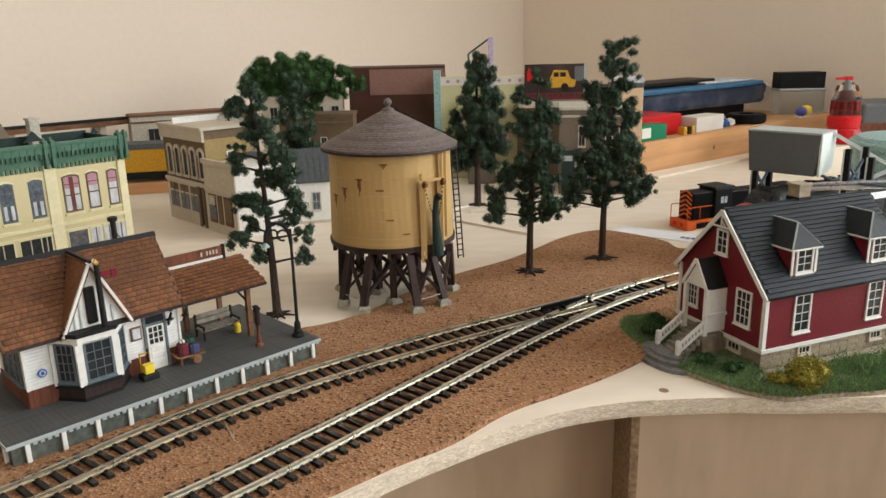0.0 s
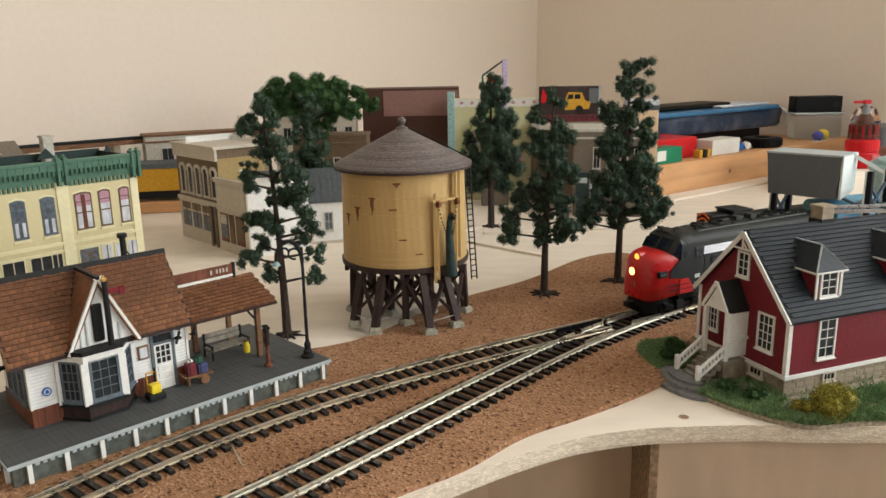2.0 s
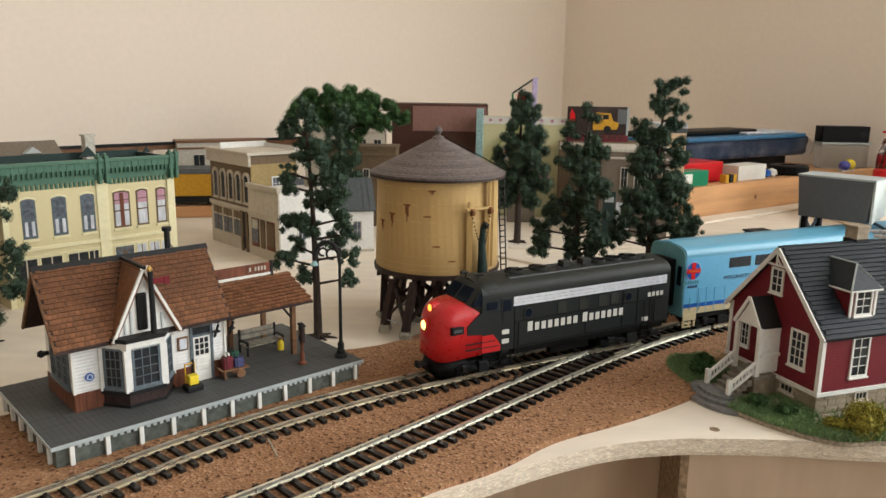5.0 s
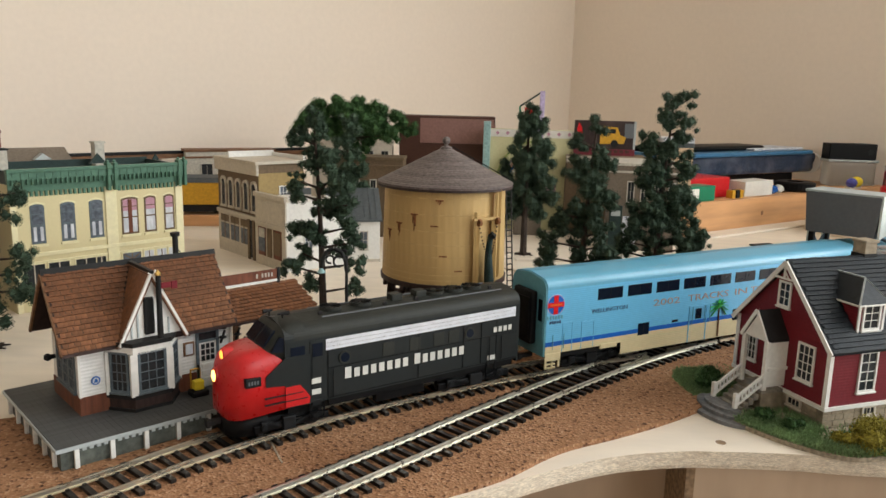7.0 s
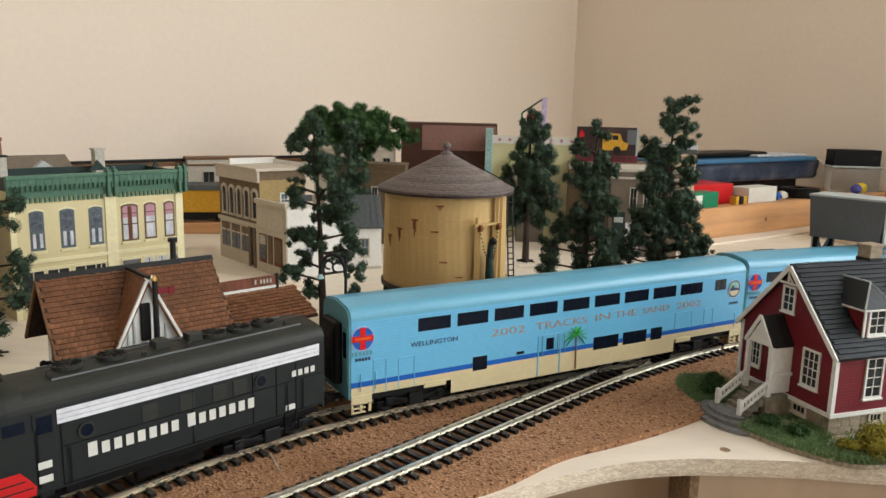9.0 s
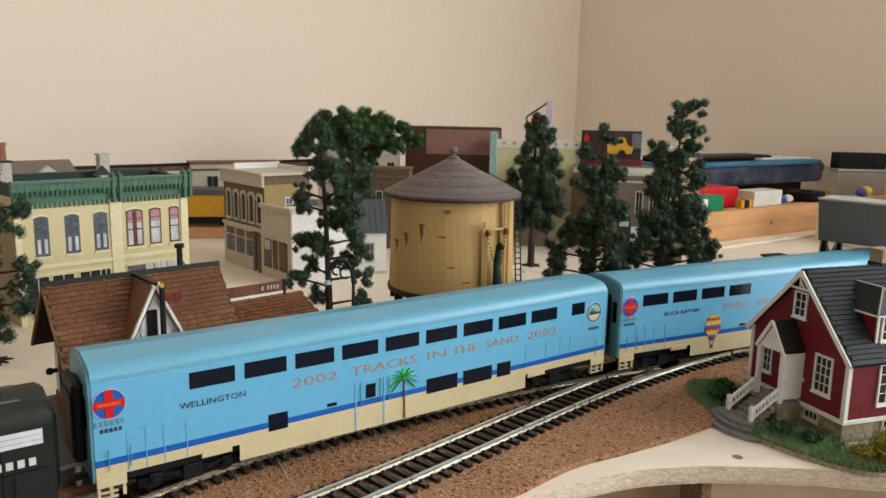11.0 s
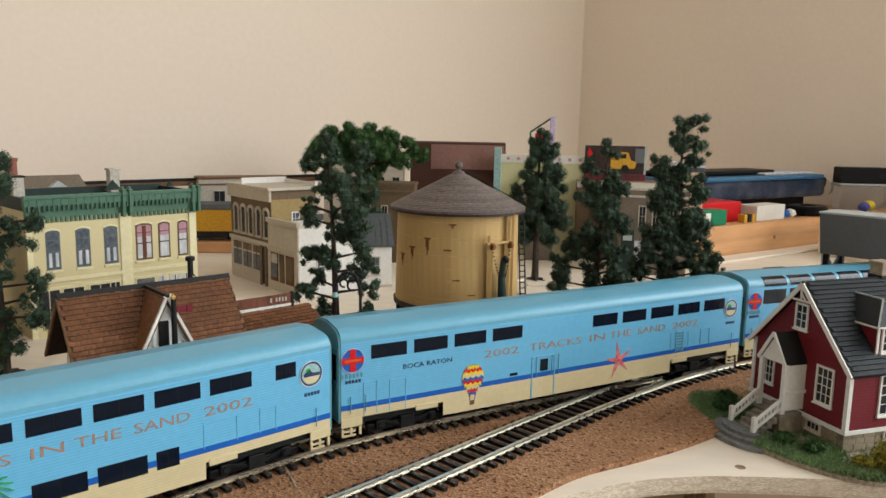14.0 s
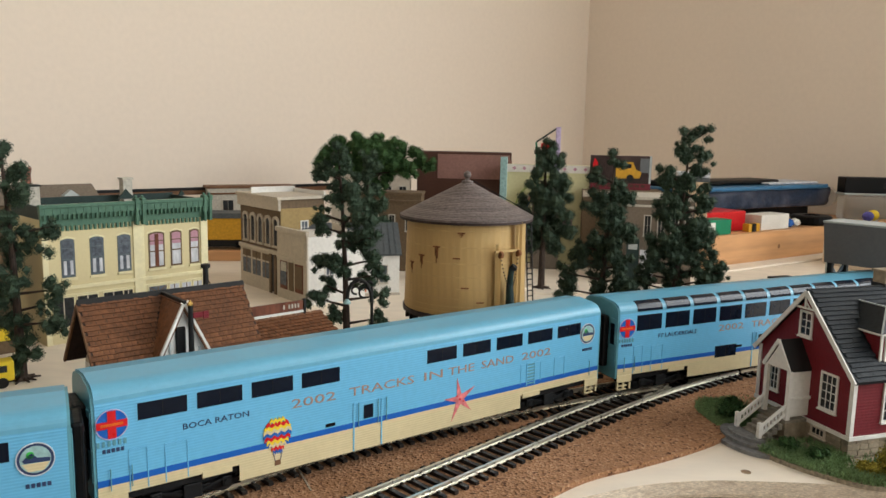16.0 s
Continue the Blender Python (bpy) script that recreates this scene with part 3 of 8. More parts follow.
def bogie(name, parent, x, wheels, base, tall=9.0, wide=13.0, label=""):
    """A truck: side frames with journal boxes, springs and wheels."""
    tr = part(name, box(box(B(), x - base / 2 - 7, x + base / 2 + 7, -wide, -wide + 2.2, 3.0, 6.8, 0.6), x - base / 2 - 7, x + base / 2 + 7, wide - 2.2, wide, 3.0, 6.8, 0.6), "black", parent, label)
    bm = B()
    for k in range(wheels):
        u = x - base / 2 + base * k / (wheels - 1)
        for sd in (-1, 1):
            box(bm, u - 2.3, u + 2.3, sd * wide - 1.2, sd * wide + 1.2, 4.0, 8.4, 0.5)
            rod(bm, (u, sd * (wide + 1.0), 6), (u, sd * (wide + 1.8), 6), 1.4, n=10)
    for sd in (-1, 1):
        box(bm, x - 4, x + 4, sd * wide - 1.6, sd * wide + 1.0, 2.4, 9.0, 0.5)
        beam(bm, (x - base / 2, sd * wide, 8.0), (x, sd * wide, 3.4), 1.2, 1.2)
        beam(bm, (x + base / 2, sd * wide, 8.0), (x, sd * wide, 3.4), 1.2, 1.2)
    box(bm, x - base / 2, x + base / 2, -wide + 2, wide - 2, 5, 9)
    part("side_frame", bm, "darkgrey", tr)
    for k in range(wheels):
        u = x - base / 2 + base * k / (wheels - 1)
        bm = rod(B(), (u, -8, 5.3), (u, 8, 5.3), 1.2, n=8)
        for sd in (-1, 1):
            rod(bm, (u, sd * 7.2, 5.3), (u, sd * 9.6, 5.3), 5.3, n=18)
            rod(bm, (u, sd * 7.2, 5.3), (u, sd * 7.7, 5.3), 6.0, n=18)
        part("wheelset", bm, "iron", tr)
    return tr


def shell(half, low, shoulder, top, crown=9):
    """Half-rounded section of a car body, as (y, z)."""
    pts = [(-half, low), (half, low), (half, shoulder)]
    for k in range(1, crown):
        a = math.pi / 2 * k / crown
        pts.append((half - 9.5 + 9.5 * math.cos(a) ** 0.8, shoulder + (top - 1.2 - shoulder) * math.sin(a) ** 0.8))
    pts.append((0, top))
    pts += [(-y, z) for y, z in reversed(pts[3:-1])]
    pts.append((-half, shoulder))
    return pts


def lathe_ring(x, y, z, r):
    """A thin raised ring on the coach side."""
    bm = B()
    for k in range(28):
        a0, a1 = 2 * math.pi * k / 28, 2 * math.pi * (k + 1) / 28
        beam(bm, (x + r * math.cos(a0), y - 0.2, z + r * math.sin(a0)), (x + r * math.cos(a1), y - 0.2, z + r * math.sin(a1)), 0.35, 0.35)
    return bm


def emblem(name, parent, x, z, y, r, ring, fill, kind):
    """A round crest on the coach side."""
    disc = part(name, rod(B(), (x, y, z), (x, y - 0.25, z), r, n=28), ring, parent, "round crest in red, blue and green")
    part("rim", lathe_ring(x, y, z, r), "skin2" if kind == "cross" else "curtain", disc)
    if kind == "cross":
        part("cross", box(box(B(), x - r * 0.26, x + r * 0.26, y - 0.5, y - 0.2, z - r * 0.92, z + r * 0.92), x - r * 0.95, x + r * 0.95, y - 0.55, y - 0.2, z - r * 0.24, z + r * 0.24), fill, disc)
        part("caption_bar", box(B(), x - r * 0.7, x + r * 0.7, y - 0.62, y - 0.5, z - 0.55, z + 0.55), "orange", disc)
        bm = B()
        for k in range(6):
            box(bm, x - r * 0.95 + k * r * 0.33, x - r * 0.95 + k * r * 0.33 + 1.0, y - 0.3, y, z - r * 1.45, z - r * 1.08)
        part("caption_bar", bm, "carend", disc)
    else:
        part("field", rod(B(), (x, y, z), (x, y - 0.35, z), r * 0.82, n=28), "teal", disc)
        part("hill", prism(B(), ((x - r * 0.7, z + 0.1), (x - r * 0.2, z + r * 0.42), (x + r * 0.1, z + 0.6), (x + r * 0.78, z + 0.2), (x + r * 0.75, z - 1.2), (x - r * 0.6, z - 1.0)), "y", y - 0.5, y - 0.3), "ink", disc)
        part("sun_dot", rod(B(), (x - 1.6, y - 0.3, z + 1.8), (x - 1.6, y - 0.5, z + 1.8), 1.3, n=16), "palm", disc)
        part("sand", prism(B(), ((x - r * 0.72, z - 1.3), (x + r * 0.75, z - 1.3), (x + r * 0.4, z - r * 0.7), (x - r * 0.4, z - r * 0.7)), "y", y - 0.48, y - 0.3), "carcream", disc)


def coach(name, label, upper, lower, town, town_at, art, dome=False, caption=(95, 258)):
    """A two-storey passenger coach; x runs from its front end, -y is the side the room sees."""
    c = thing(name, label, "passenger coach", group="coaches of the train")
    H = 17.4
    L0, L1 = -CAR / 2, CAR / 2
    body_top = shell(H, 15.0, 51.0, 60.0)
    body = part("body", prism(B(), body_top, "x", L0 + 1.2, L1 - 1.2), "carblue", c)
    sec = [(y * 1.004, z + 0.12) for y, z in shell(H, 50.6, 52.0, 60.0)[2:]]
    part("roof", prism(B(), sec, "x", L0 + 1.0, L1 - 1.0), "carroof", c, "smooth teal roof")
    for e in (L0, L1):
        sg = 1 if e > 0 else -1
        part("end_wall", prism(B(), [(y * 0.985, z) for y, z in shell(H, 12.0, 50.7, 59.4)], "x", e - sg * 1.3, e), "carend", c, "plain teal end wall")
        part("end_door", box(B(), min(e, e + sg * 0.5), max(e, e + sg * 0.5), -16.2, -10.4, 20, 49, 0.2), "carend", c)
        part("end_window", box(B(), min(e + sg * 0.3, e + sg * 0.8), max(e + sg * 0.3, e + sg * 0.8), -15.2, -11.4, 33, 46, 0.2), "carglass", c)
        part("diaphragm", box(box(B(), e, e + sg * 4.4, -9.5, 9.5, 18, 50, 1.2), e + sg * 4.0, e + sg * 4.9, -8, 8, 20, 46), "black", c, "black rubber gangway diaphragm")
        part("coupler", box(box(B(), e - sg * 4, e + sg * 6.2, -1.4, 1.4, 7.2, 9.8, 0.3), e + sg * 4.2, e + sg * 6.6, -2.4, 2.4, 6.6, 10.2, 0.4), "iron", c)
    for sd in (-1, 1):
        y = sd * H
        part("stripe", box(B(), L0 + 1.2, L1 - 1.2, y - 0.14, y + 0.14, 18.0, 20.7), "carstripe", c, "deep blue waist stripe")
        bm = box(B(), L0 + 1.2, L1 - 1.2, y - 0.1, y + 0.1, 13.6, 18.0)
        box(bm, L0 + 58.3, L1 - 63.4, y - 0.1, y + 0.1, 6.2, 13.62)
        part("skirt", bm, "carcream", c, "sand-coloured fluted lower side")
        for e in (L0 + 1.2, L1 - 1.2 - 11):
            bm = B()
            box(bm, e, e + 11, y - 0.5, y + 0.1, 9.4, 13.6)
            for u in (0, 4.6, 9.4):
                box(bm, e + u, e + u + 1.2, y - 0.5, y + 0.5, 4.8, 9.0)
            for zz in (4.6, 6.8):
                box(bm, e, e + 7.6, y - 0.5, y + 0.5, zz, zz + 0.8)
            part("step_well", bm, "carcream", c)
        for u in (L0 + 42, L1 - 62):
            part("hatch", box(B(), u, u + 13, y - 0.45, y + 0.45, 11.6, 14.6, 0.2), "carcream", c)
    part("floor_frame", box(B(), L0 + 4, L1 - 4, -15, 15, 9.8, 16), "darkgrey", c)
    part("equipment_box", box(box(B(), L0 + 62, L0 + 160, -15.5, 15.5, 5, 13), L0 + 168, L1 - 66, -15.5, 15.5, 5, 13), "black", c)
    wins = [(a, b, *((40.6, 50.4) if dome else (42.5, 49.5))) for a, b in upper] + [(a, b, 16.2, 24.0) for a, b in lower]
    for a, b, z0, z1 in wins:
        for sd in (-1, 1):
            y = sd * (H + 0.02)
            w = part("window", box(B(), L0 + a, L0 + b, y - 0.16, y + 0.16, z0, z1, 0.12), "carglass", c, "dark tinted window")
            bm = B()
            for k in ((a + b) / 2,):
                box(bm, L0 + k - 0.15, L0 + k + 0.15, y - 0.22, y + 0.22, z0 + 0.3, z1 - 0.3)
            part("window_bar", bm, "black", w)
    y = -H
    # entrance door, cabinet doors and handrails on the visible side
    d = part("door", box(box(box(B(), L0 + 114.5, L0 + 115.2, y - 0.35, y, 6.4, 30), L0 + 130, L0 + 130.7, y - 0.35, y, 6.4, 30), L0 + 114.6, L0 + 130.6, y - 0.35, y, 29.6, 30.3), "carblue", c, "sky-blue entrance door with small window")
    part("door_window", box(B(), L0 + 120.4, L0 + 125.6, y - 0.35, y, 21.4, 28.2, 0.1), "carglass", d)
    for k in (117.4, 128.2, 133):
        part("handrail", rod(B(), (L0 + k, y - 0.6, 18), (L0 + k, y - 0.6, 30), 0.24, n=6), "carend", d)
    for a, b, z0, z1 in ((13, 20, 14, 31), (27, 36, 14, 30), (221, 236, 20, 31), (247, 255, 20, 31)):
        bm = B()
        box(bm, L0 + a, L0 + a + 0.4, y - 0.25, y, z0, z1), box(bm, L0 + b, L0 + b + 0.4, y - 0.25, y, z0, z1), box(bm, L0 + a, L0 + b, y - 0.25, y, z1, z1 + 0.4)
        part("equipment_door", bm, "carblue", c)
    for k in (6, 14, 276):
        part("handrail", rod(B(), (L0 + k, y - 0.6, 16), (L0 + k, y - 0.6, 25), 0.22, n=6), "carend", c)
    part("vent_slot", box(B(), L0 + 100, L0 + 105, y - 0.3, y, 21.4, 23.0, 0.1), "black", c)
    if any(kind == "star" for kind, _u in art):
        lv = part("louvre", box(box(B(), L0 + 225.4, L0 + 226, y - 0.35, y, 18.8, 32), L0 + 231.4, L0 + 232, y - 0.35, y, 18.8, 32), "carblue", c, "sky-blue louvred vent")
        for k in range(7):
            part("slat", box(B(), L0 + 226, L0 + 231.4, y - 0.4, y - 0.05, 19.4 + k * 1.8, 20.2 + k * 1.8), "carend", lv)
    # the caption along the side, the name and the crests
    turn = pose(0, 0, 0, 90, 0, 0)
    for text, a, b in zip(("2002", "TRACKS", "IN", "THE", "SAND", "2002"), (83, 112.6, 155.6, 170.7, 192.8, 221.7), (105.3, 149.3, 167, 187.8, 215.5, 243.7)):
        words("caption_letter", text, 6.0, "copper", c, pose((L0 + a) * MM, (y - 0.05) * MM, 34.0 * MM) @ turn, width=b - a)
    words("name_letter", town, 3.6, "ink", c, pose((L0 + town_at[0]) * MM, (y - 0.1) * MM, 34.8 * MM) @ turn, width=town_at[1] - town_at[0])
    emblem("crest", c, L0 + 7.2, 43.0, y, 6.0, "carstripe", "red", "cross")
    emblem("crest", c, L1 - 11.5, 42.0, y, 6.0, "ink", "teal", "view")
    for k in (3.4, L1 - L0 - 15):
        bm = B()
        for i in range(5):
            box(bm, L0 + k + i * 1.7, L0 + k + i * 1.7 + 1.2, y - 0.2, y, 31.6, 33.2)
        part("number_bar", bm, "ink", c)
    for kind, u in art:
        if kind == "palm":
            bm = B()
            for i in range(7):
                z0 = 7.0 + i * 3.0
                beam(bm, (L0 + u - 0.1 * i * i * 0.12, y - 0.15, z0), (L0 + u - 0.1 * (i + 1) ** 2 * 0.12, y - 0.15, z0 + 3.1), 1.9 - i * 0.13, 0.4)
            pm = part("palm_picture", bm, "wood", c, "green palm tree picture with brown trunk")
            bm, top = B(), Vector((L0 + u - 0.6, y - 0.3, 28.0))
            for i in range(11):
                a = radians(-35 + 25 * i)
                for j in range(5):
                    p0 = top + Vector((math.cos(a) * j * 1.65, 0, math.sin(a) * j * 1.4 - 0.06 * j * j * 1.6))
                    p1 = top + Vector((math.cos(a) * (j + 1) * 1.65, 0, math.sin(a) * (j + 1) * 1.4 - 0.06 * (j + 1) ** 2 * 1.6))
                    beam(bm, p0, p1, 2.5 - j * 0.3, 0.25)
            part("fronds", bm, "palm", pm)
        elif kind == "balloon":
            rows = ((3.6, 30.0, "bright"), (5.4, 28.4, "red"), (6.3, 26.8, "bright"), (6.7, 25.2, "carcream"), (6.6, 23.6, "blue"), (6.1, 22.0, "red"), (5.2, 20.4, "bright"), (4.1, 18.8, "carcream"), (3.0, 17.2, "red"), (2.2, 15.7, "blue"))
            bl = part("balloon_picture", box(B(), L0 + u - 1.4, L0 + u + 1.4, y - 0.35, y - 0.05, 9.2, 11.6, 0.1), "wood", c, "hot-air balloon picture in yellow, red and blue zigzags")
            for r, z, mt in rows:
                zig = [(L0 + u - r + 2 * r * i / 8, z + 0.95 + (0.6 if i % 2 else -0.6) * (1 if r > 2 else 0)) for i in range(9)]
                part("zigzag", prism(B(), zig + [(px, pz - 1.65) for px, pz in reversed(zig)], "y", y - 0.24 - 0.012 * int(z), y - 0.06), mt, bl)
            part("rope", beam(beam(B(), (L0 + u - 1.3, y - 0.2, 11.4), (L0 + u - 1.9, y - 0.2, 15), 0.3, 0.2), (L0 + u + 1.3, y - 0.2, 11.4), (L0 + u + 1.9, y - 0.2, 15), 0.3, 0.2), "ink", bl)
        elif kind == "star":
            poly = []
            for i in range(10):
                a = radians(100 + 36 * i)
                r = ((11.8, 10.6, 12.4, 11.0, 11.6)[i // 2], 2.7)[i % 2]
                poly.append((L0 + u + r * math.cos(a) * 0.98, 20.0 + r * math.sin(a)))
            st = part("starfish_picture", prism(B(), poly, "y", y - 0.3, y - 0.06), "pink", c, "coral pink starfish picture")
            part("spots", rod(rod(rod(B(), (L0 + u, y - 0.3, 20), (L0 + u, y - 0.5, 20), 0.7, n=8), (L0 + u - 2, y - 0.3, 22), (L0 + u - 2, y - 0.5, 22), 0.5, n=8), (L0 + u + 2.2, y - 0.3, 18.5), (L0 + u + 2.2, y - 0.5, 18.5), 0.5, n=8), "red", st)
    if dome:
        for a, b in [(14.6 + 22.8 * i, 34.2 + 22.8 * i) for i in range(11)]:
            for sd in (-1, 1):
                arc = [(math.cos(radians(t)) ** 0.8, math.sin(radians(t)) ** 0.8) for t in (3, 14, 28, 42, 56, 68)]
                q = [((7.9 + 9.5 * ca) * 1.004 + 0.28, 51.85 + 6.8 * sa) for ca, sa in arc]
                q2 = [(yy - 0.9, zz - 0.5) for yy, zz in reversed(q)]
                part("dome_window", prism(B(), [(sd * yy, zz + 0.35) for yy, zz in q + q2], "x", L0 + a, L0 + b), "carglass", c, "dark curved roof-edge window")
    bogie("truck", c, L0 + 39, 2, 30, label="black four-wheel truck")
    bogie("truck", c, L1 - 38, 2, 30, label="black four-wheel truck")
    return c


UP1 = [(38 + 23.3 * i, 57.2 + 23.3 * i) for i in range(9)] + [(255.3, 265.6)]
LOW1 = [(71.5, 80.7), (155.2, 174.6), (178.2, 197.4), (200.9, 210.4)]
UP2 = [(17 + 23.7 * i, 36.6 + 23.6 * i) for i in range(4)] + [(157.2 + 22.9 * i, 175.9 + 22.9 * i) for i in range(5)]
UP3 = [(14.6 + 22.8 * i, 34.2 + 22.8 * i) for i in range(11)]
coach_1 = coach("coach", "sky-blue two-storey model coach with sand-coloured skirt and palm picture", UP1, LOW1, "WELLINGTON", (33.7, 61.6), (("palm", 142),))
coach_2 = coach("coach", "sky-blue two-storey model coach with balloon and starfish pictures", UP2, [], "BOCA RATON", (34.6, 63), (("balloon", 76), ("star", 178.5)))
coach_3 = coach("coach", "sky-blue model lounge coach with curved roof-edge windows", UP3, [(81, 100)], "FT LAUDERDALE", (32, 64), (), dome=True)


def loco():
    """A streamlined cab diesel; x runs from its rear (0) to the nose (-177)."""
    c = thing("diesel_locomotive", "dark grey streamlined model diesel locomotive with scarlet nose and lit headlights", "locomotive")
    H = 15.6
    sec = shell(H, 13.0, 42.0, 50.5)
    part("body", prism(B(), sec, "x", -137, -1), "locogrey", c)
    part("roof", prism(B(), [(y * 1.004, z + 0.1) for y, z in shell(H, 41.6, 42.6, 50.5)[2:]], "x", -131, -0.8), "locoroof", c, "weathered dark grey roof")
    part("rear_wall", prism(B(), [(y * 0.98, z) for y, z in shell(H, 11, 42, 50)], "x", -1, 0.3), "locogrey", c)
    part("diaphragm", box(box(B(), 0.3, 2.4, -8, 8, 15, 44, 1), 2.0, 2.8, -7, 7, 17, 42), "black", c)
    # nose: sections lofted from the cab to the rounded front
    def nose(levels, n=20):
        bm, last = B(), None
        for x, half, low, high, rnd in levels:
            ring = []
            for k in range(n + 1):
                a = math.pi * k / n
                yy = half * math.copysign(abs(math.cos(a)) ** rnd, math.cos(a))
                zz = low + (high - low) * (math.sin(a) ** rnd)
                ring.append(bm.verts.new((x, yy, zz)))
            if last:
                for k in range(n):
                    bm.faces.new((last[k], last[k + 1], ring[k + 1], ring[k]))
                bm.faces.new((last[n], last[0], ring[0], ring[n]))
            last = ring
        bm.faces.new(last)
        bmesh.ops.recalc_face_normals(bm, faces=bm.faces[:])
        return bm
    part("nose", nose([(-136, 15.6, 13, 40.8, 0.34), (-146, 15.5, 12.6, 40.6, 0.36), (-154, 15.3, 12.2, 40.3, 0.38), (-161, 14.8, 11.8, 39.7, 0.42), (-166.5, 13.8, 11.4, 38.8, 0.46), (-170.5, 12.2, 11.2, 37.4, 0.5),
                       (-173.8, 9.8, 11.2, 35.0, 0.56), (-176, 6.8, 12.0, 31.5, 0.66), (-177.2, 3.2, 15, 27, 0.85)]), "locored", c, "glossy scarlet bulldog nose", smooth=True)
    part("cab", nose([(-124, 15.5, 34, 50.6, 0.36), (-133, 15.4, 34, 50.4, 0.36), (-137, 15.0, 34, 49.2, 0.38), (-141, 14.2, 34, 46.6, 0.42), (-145, 13.0, 34, 43.2, 0.46), (-148.5, 11.6, 34, 40.4, 0.5)]), "locoroof", c, smooth=True)
    # grey wedge on the side of the nose, behind the scarlet
    for sd in (-1, 1):
        y = sd * 15.68
        part("side_panel", prism(B(), ((-136.5, 13.2), (-120, 13.2), (-120, 36), (-136.5, 36), (-149, 29.0), (-149, 24.5), (-136.5, 23.5)), "y", y - 0.25, y + 0.25), "locogrey", c)
        part("nose_wing", prism(B(), ((-137, 13.6), (-122, 13.6), (-121.5, 16.5), (-125, 20.2), (-128, 22.8), (-137, 22.8)), "y", y - 0.45, y + 0.45), "locored", c, "scarlet wing stripes")
        part("wing_gap", box(box(B(), -150, -123, y - 0.55, y + 0.55, 16.2, 16.7), -150, -126, y - 0.55, y + 0.55, 19.2, 19.7), "locogrey", c)
        part("silver_band", box(box(box(B(), -113.5, -3, y - 0.3, y + 0.3, 37.8, 39.4), -113.5, -3, y - 0.3, y + 0.3, 39.6, 41.2), -113.5, -3, y - 0.25, y + 0.25, 36.2, 37.6), "silver", c, "bright silver grille band")
        for u in (-104, -33):
            p = part("porthole", rod(B(), (u, y - sd * 0.1, 31.5), (u, y + sd * 0.5, 31.5), 3.0, n=20), "locoroof", c)
            part("porthole_glass", rod(B(), (u, y + sd * 0.4, 31.5), (u, y + sd * 0.65, 31.5), 2.2, n=20), "carglass", p)
        for u in (-84, -69, -55, -46):
            part("side_grille", box(B(), u, u + 6.2, y - 0.2, y + 0.2, 28.2, 34.6, 0.1), "locoroof", c)
        part("cab_window", box(B(), -133.5, -124.5, y - 0.1, y + 0.1, 33.6, 40.0, 0.1), "carglass", c)
        d = part("cab_door", box(B(), -121.5, -114, y - 0.25, y + 0.25, 15, 41.4, 0.15), "locogrey", c)
        part("door_window", box(B(), -120.2, -115.2, y - 0.4, y + 0.4, 34.2, 40.2, 0.1), "carglass", d)
        for z in (11.6, 16.8, 21.8):
            part("step", box(B(), -120.6, -116.0, y - 0.4, y + 0.5, z, z + 2.6, 0.2), "offwhite" if z > 12 else "darkgrey", c)
        lad = box(box(B(), -121.6, -121, y - 0.3, y + 0.4, 4.5, 13), -114.8, -114.2, y - 0.3, y + 0.4, 4.5, 13)
        for z in (5, 8, 11):
            box(lad, -121.4, -114.4, y - 0.3, y + 0.5, z, z + 0.7)
        part("ladder", lad, "black", c)
        for u in (-20, -12, -110):
            part("handrail", rod(B(), (u, y + sd * 0.7, 14), (u, y + sd * 0.7, 27), 0.28, n=6), "darkgrey", c)
        lad = box(box(B(), -21.6, -21, y - 0.3, y + 0.5, 4.5, 14), -16, -15.4, y - 0.3, y + 0.5, 4.5, 14)
        for z in (5, 8.4, 11.8):
            box(lad, -21.4, -15.6, y - 0.3, y + 0.6, z, z + 0.8)
        part("ladder", lad, "black", c)
        part("step", box(B(), -21, -16, y - 0.3, y + 0.5, 15, 17.4, 0.2), "offwhite", c)
        part("side_sill", box(B(), -112, -4, y - sd * 0.6 - 0.4, y - sd * 0.6 + 0.4, 10.4, 13.6, 0.15), "black", c)
        part("fuel_tank", box(B(), -86, -58, y - sd * 5 - 2.0, y - sd * 5 + 4.6 * (sd > 0) + 2.0, 4.4, 12.5, 0.8), "black", c)
        bm = B()
        for u in (-112.6, -64, -37, -25.5, -15.5):
            box(bm, u, u + 0.3, y - 0.2, y + 0.2, 14, 35.6)
        box(bm, -112, -1.5, y - 0.2, y + 0.2, 27.6, 27.9), box(bm, -112, -1.5, y - 0.2, y + 0.2, 13.8, 14.2)
        part("panel_seam", bm, "black", c)
    # bar-shaped lettering on the visible side: sixteen letters in two words
    y = -15.9
    bm = B()
    lx = -104.0
    for word in (8, 7):
        for k in range(word):
            tall, w = (5.2, 3.2) if k == 0 else (4.2, 2.8)
            box(bm, lx, lx + w, y - 0.1, y + 0.1, 21.3, 21.3 + tall)
            lx += w + 1.6
        lx += 2.2
    part("lettering_bar", bm, "offwhite", c, "off-white lettering along the side")
    bm = B()
    for k in range(4):
        u = -17.5 + k * 3.3
        box(bm, u, u + 2.1, y - 0.1, y + 0.1, 29.4, 32.0)
    part("number_bar", bm, "offwhite", c)
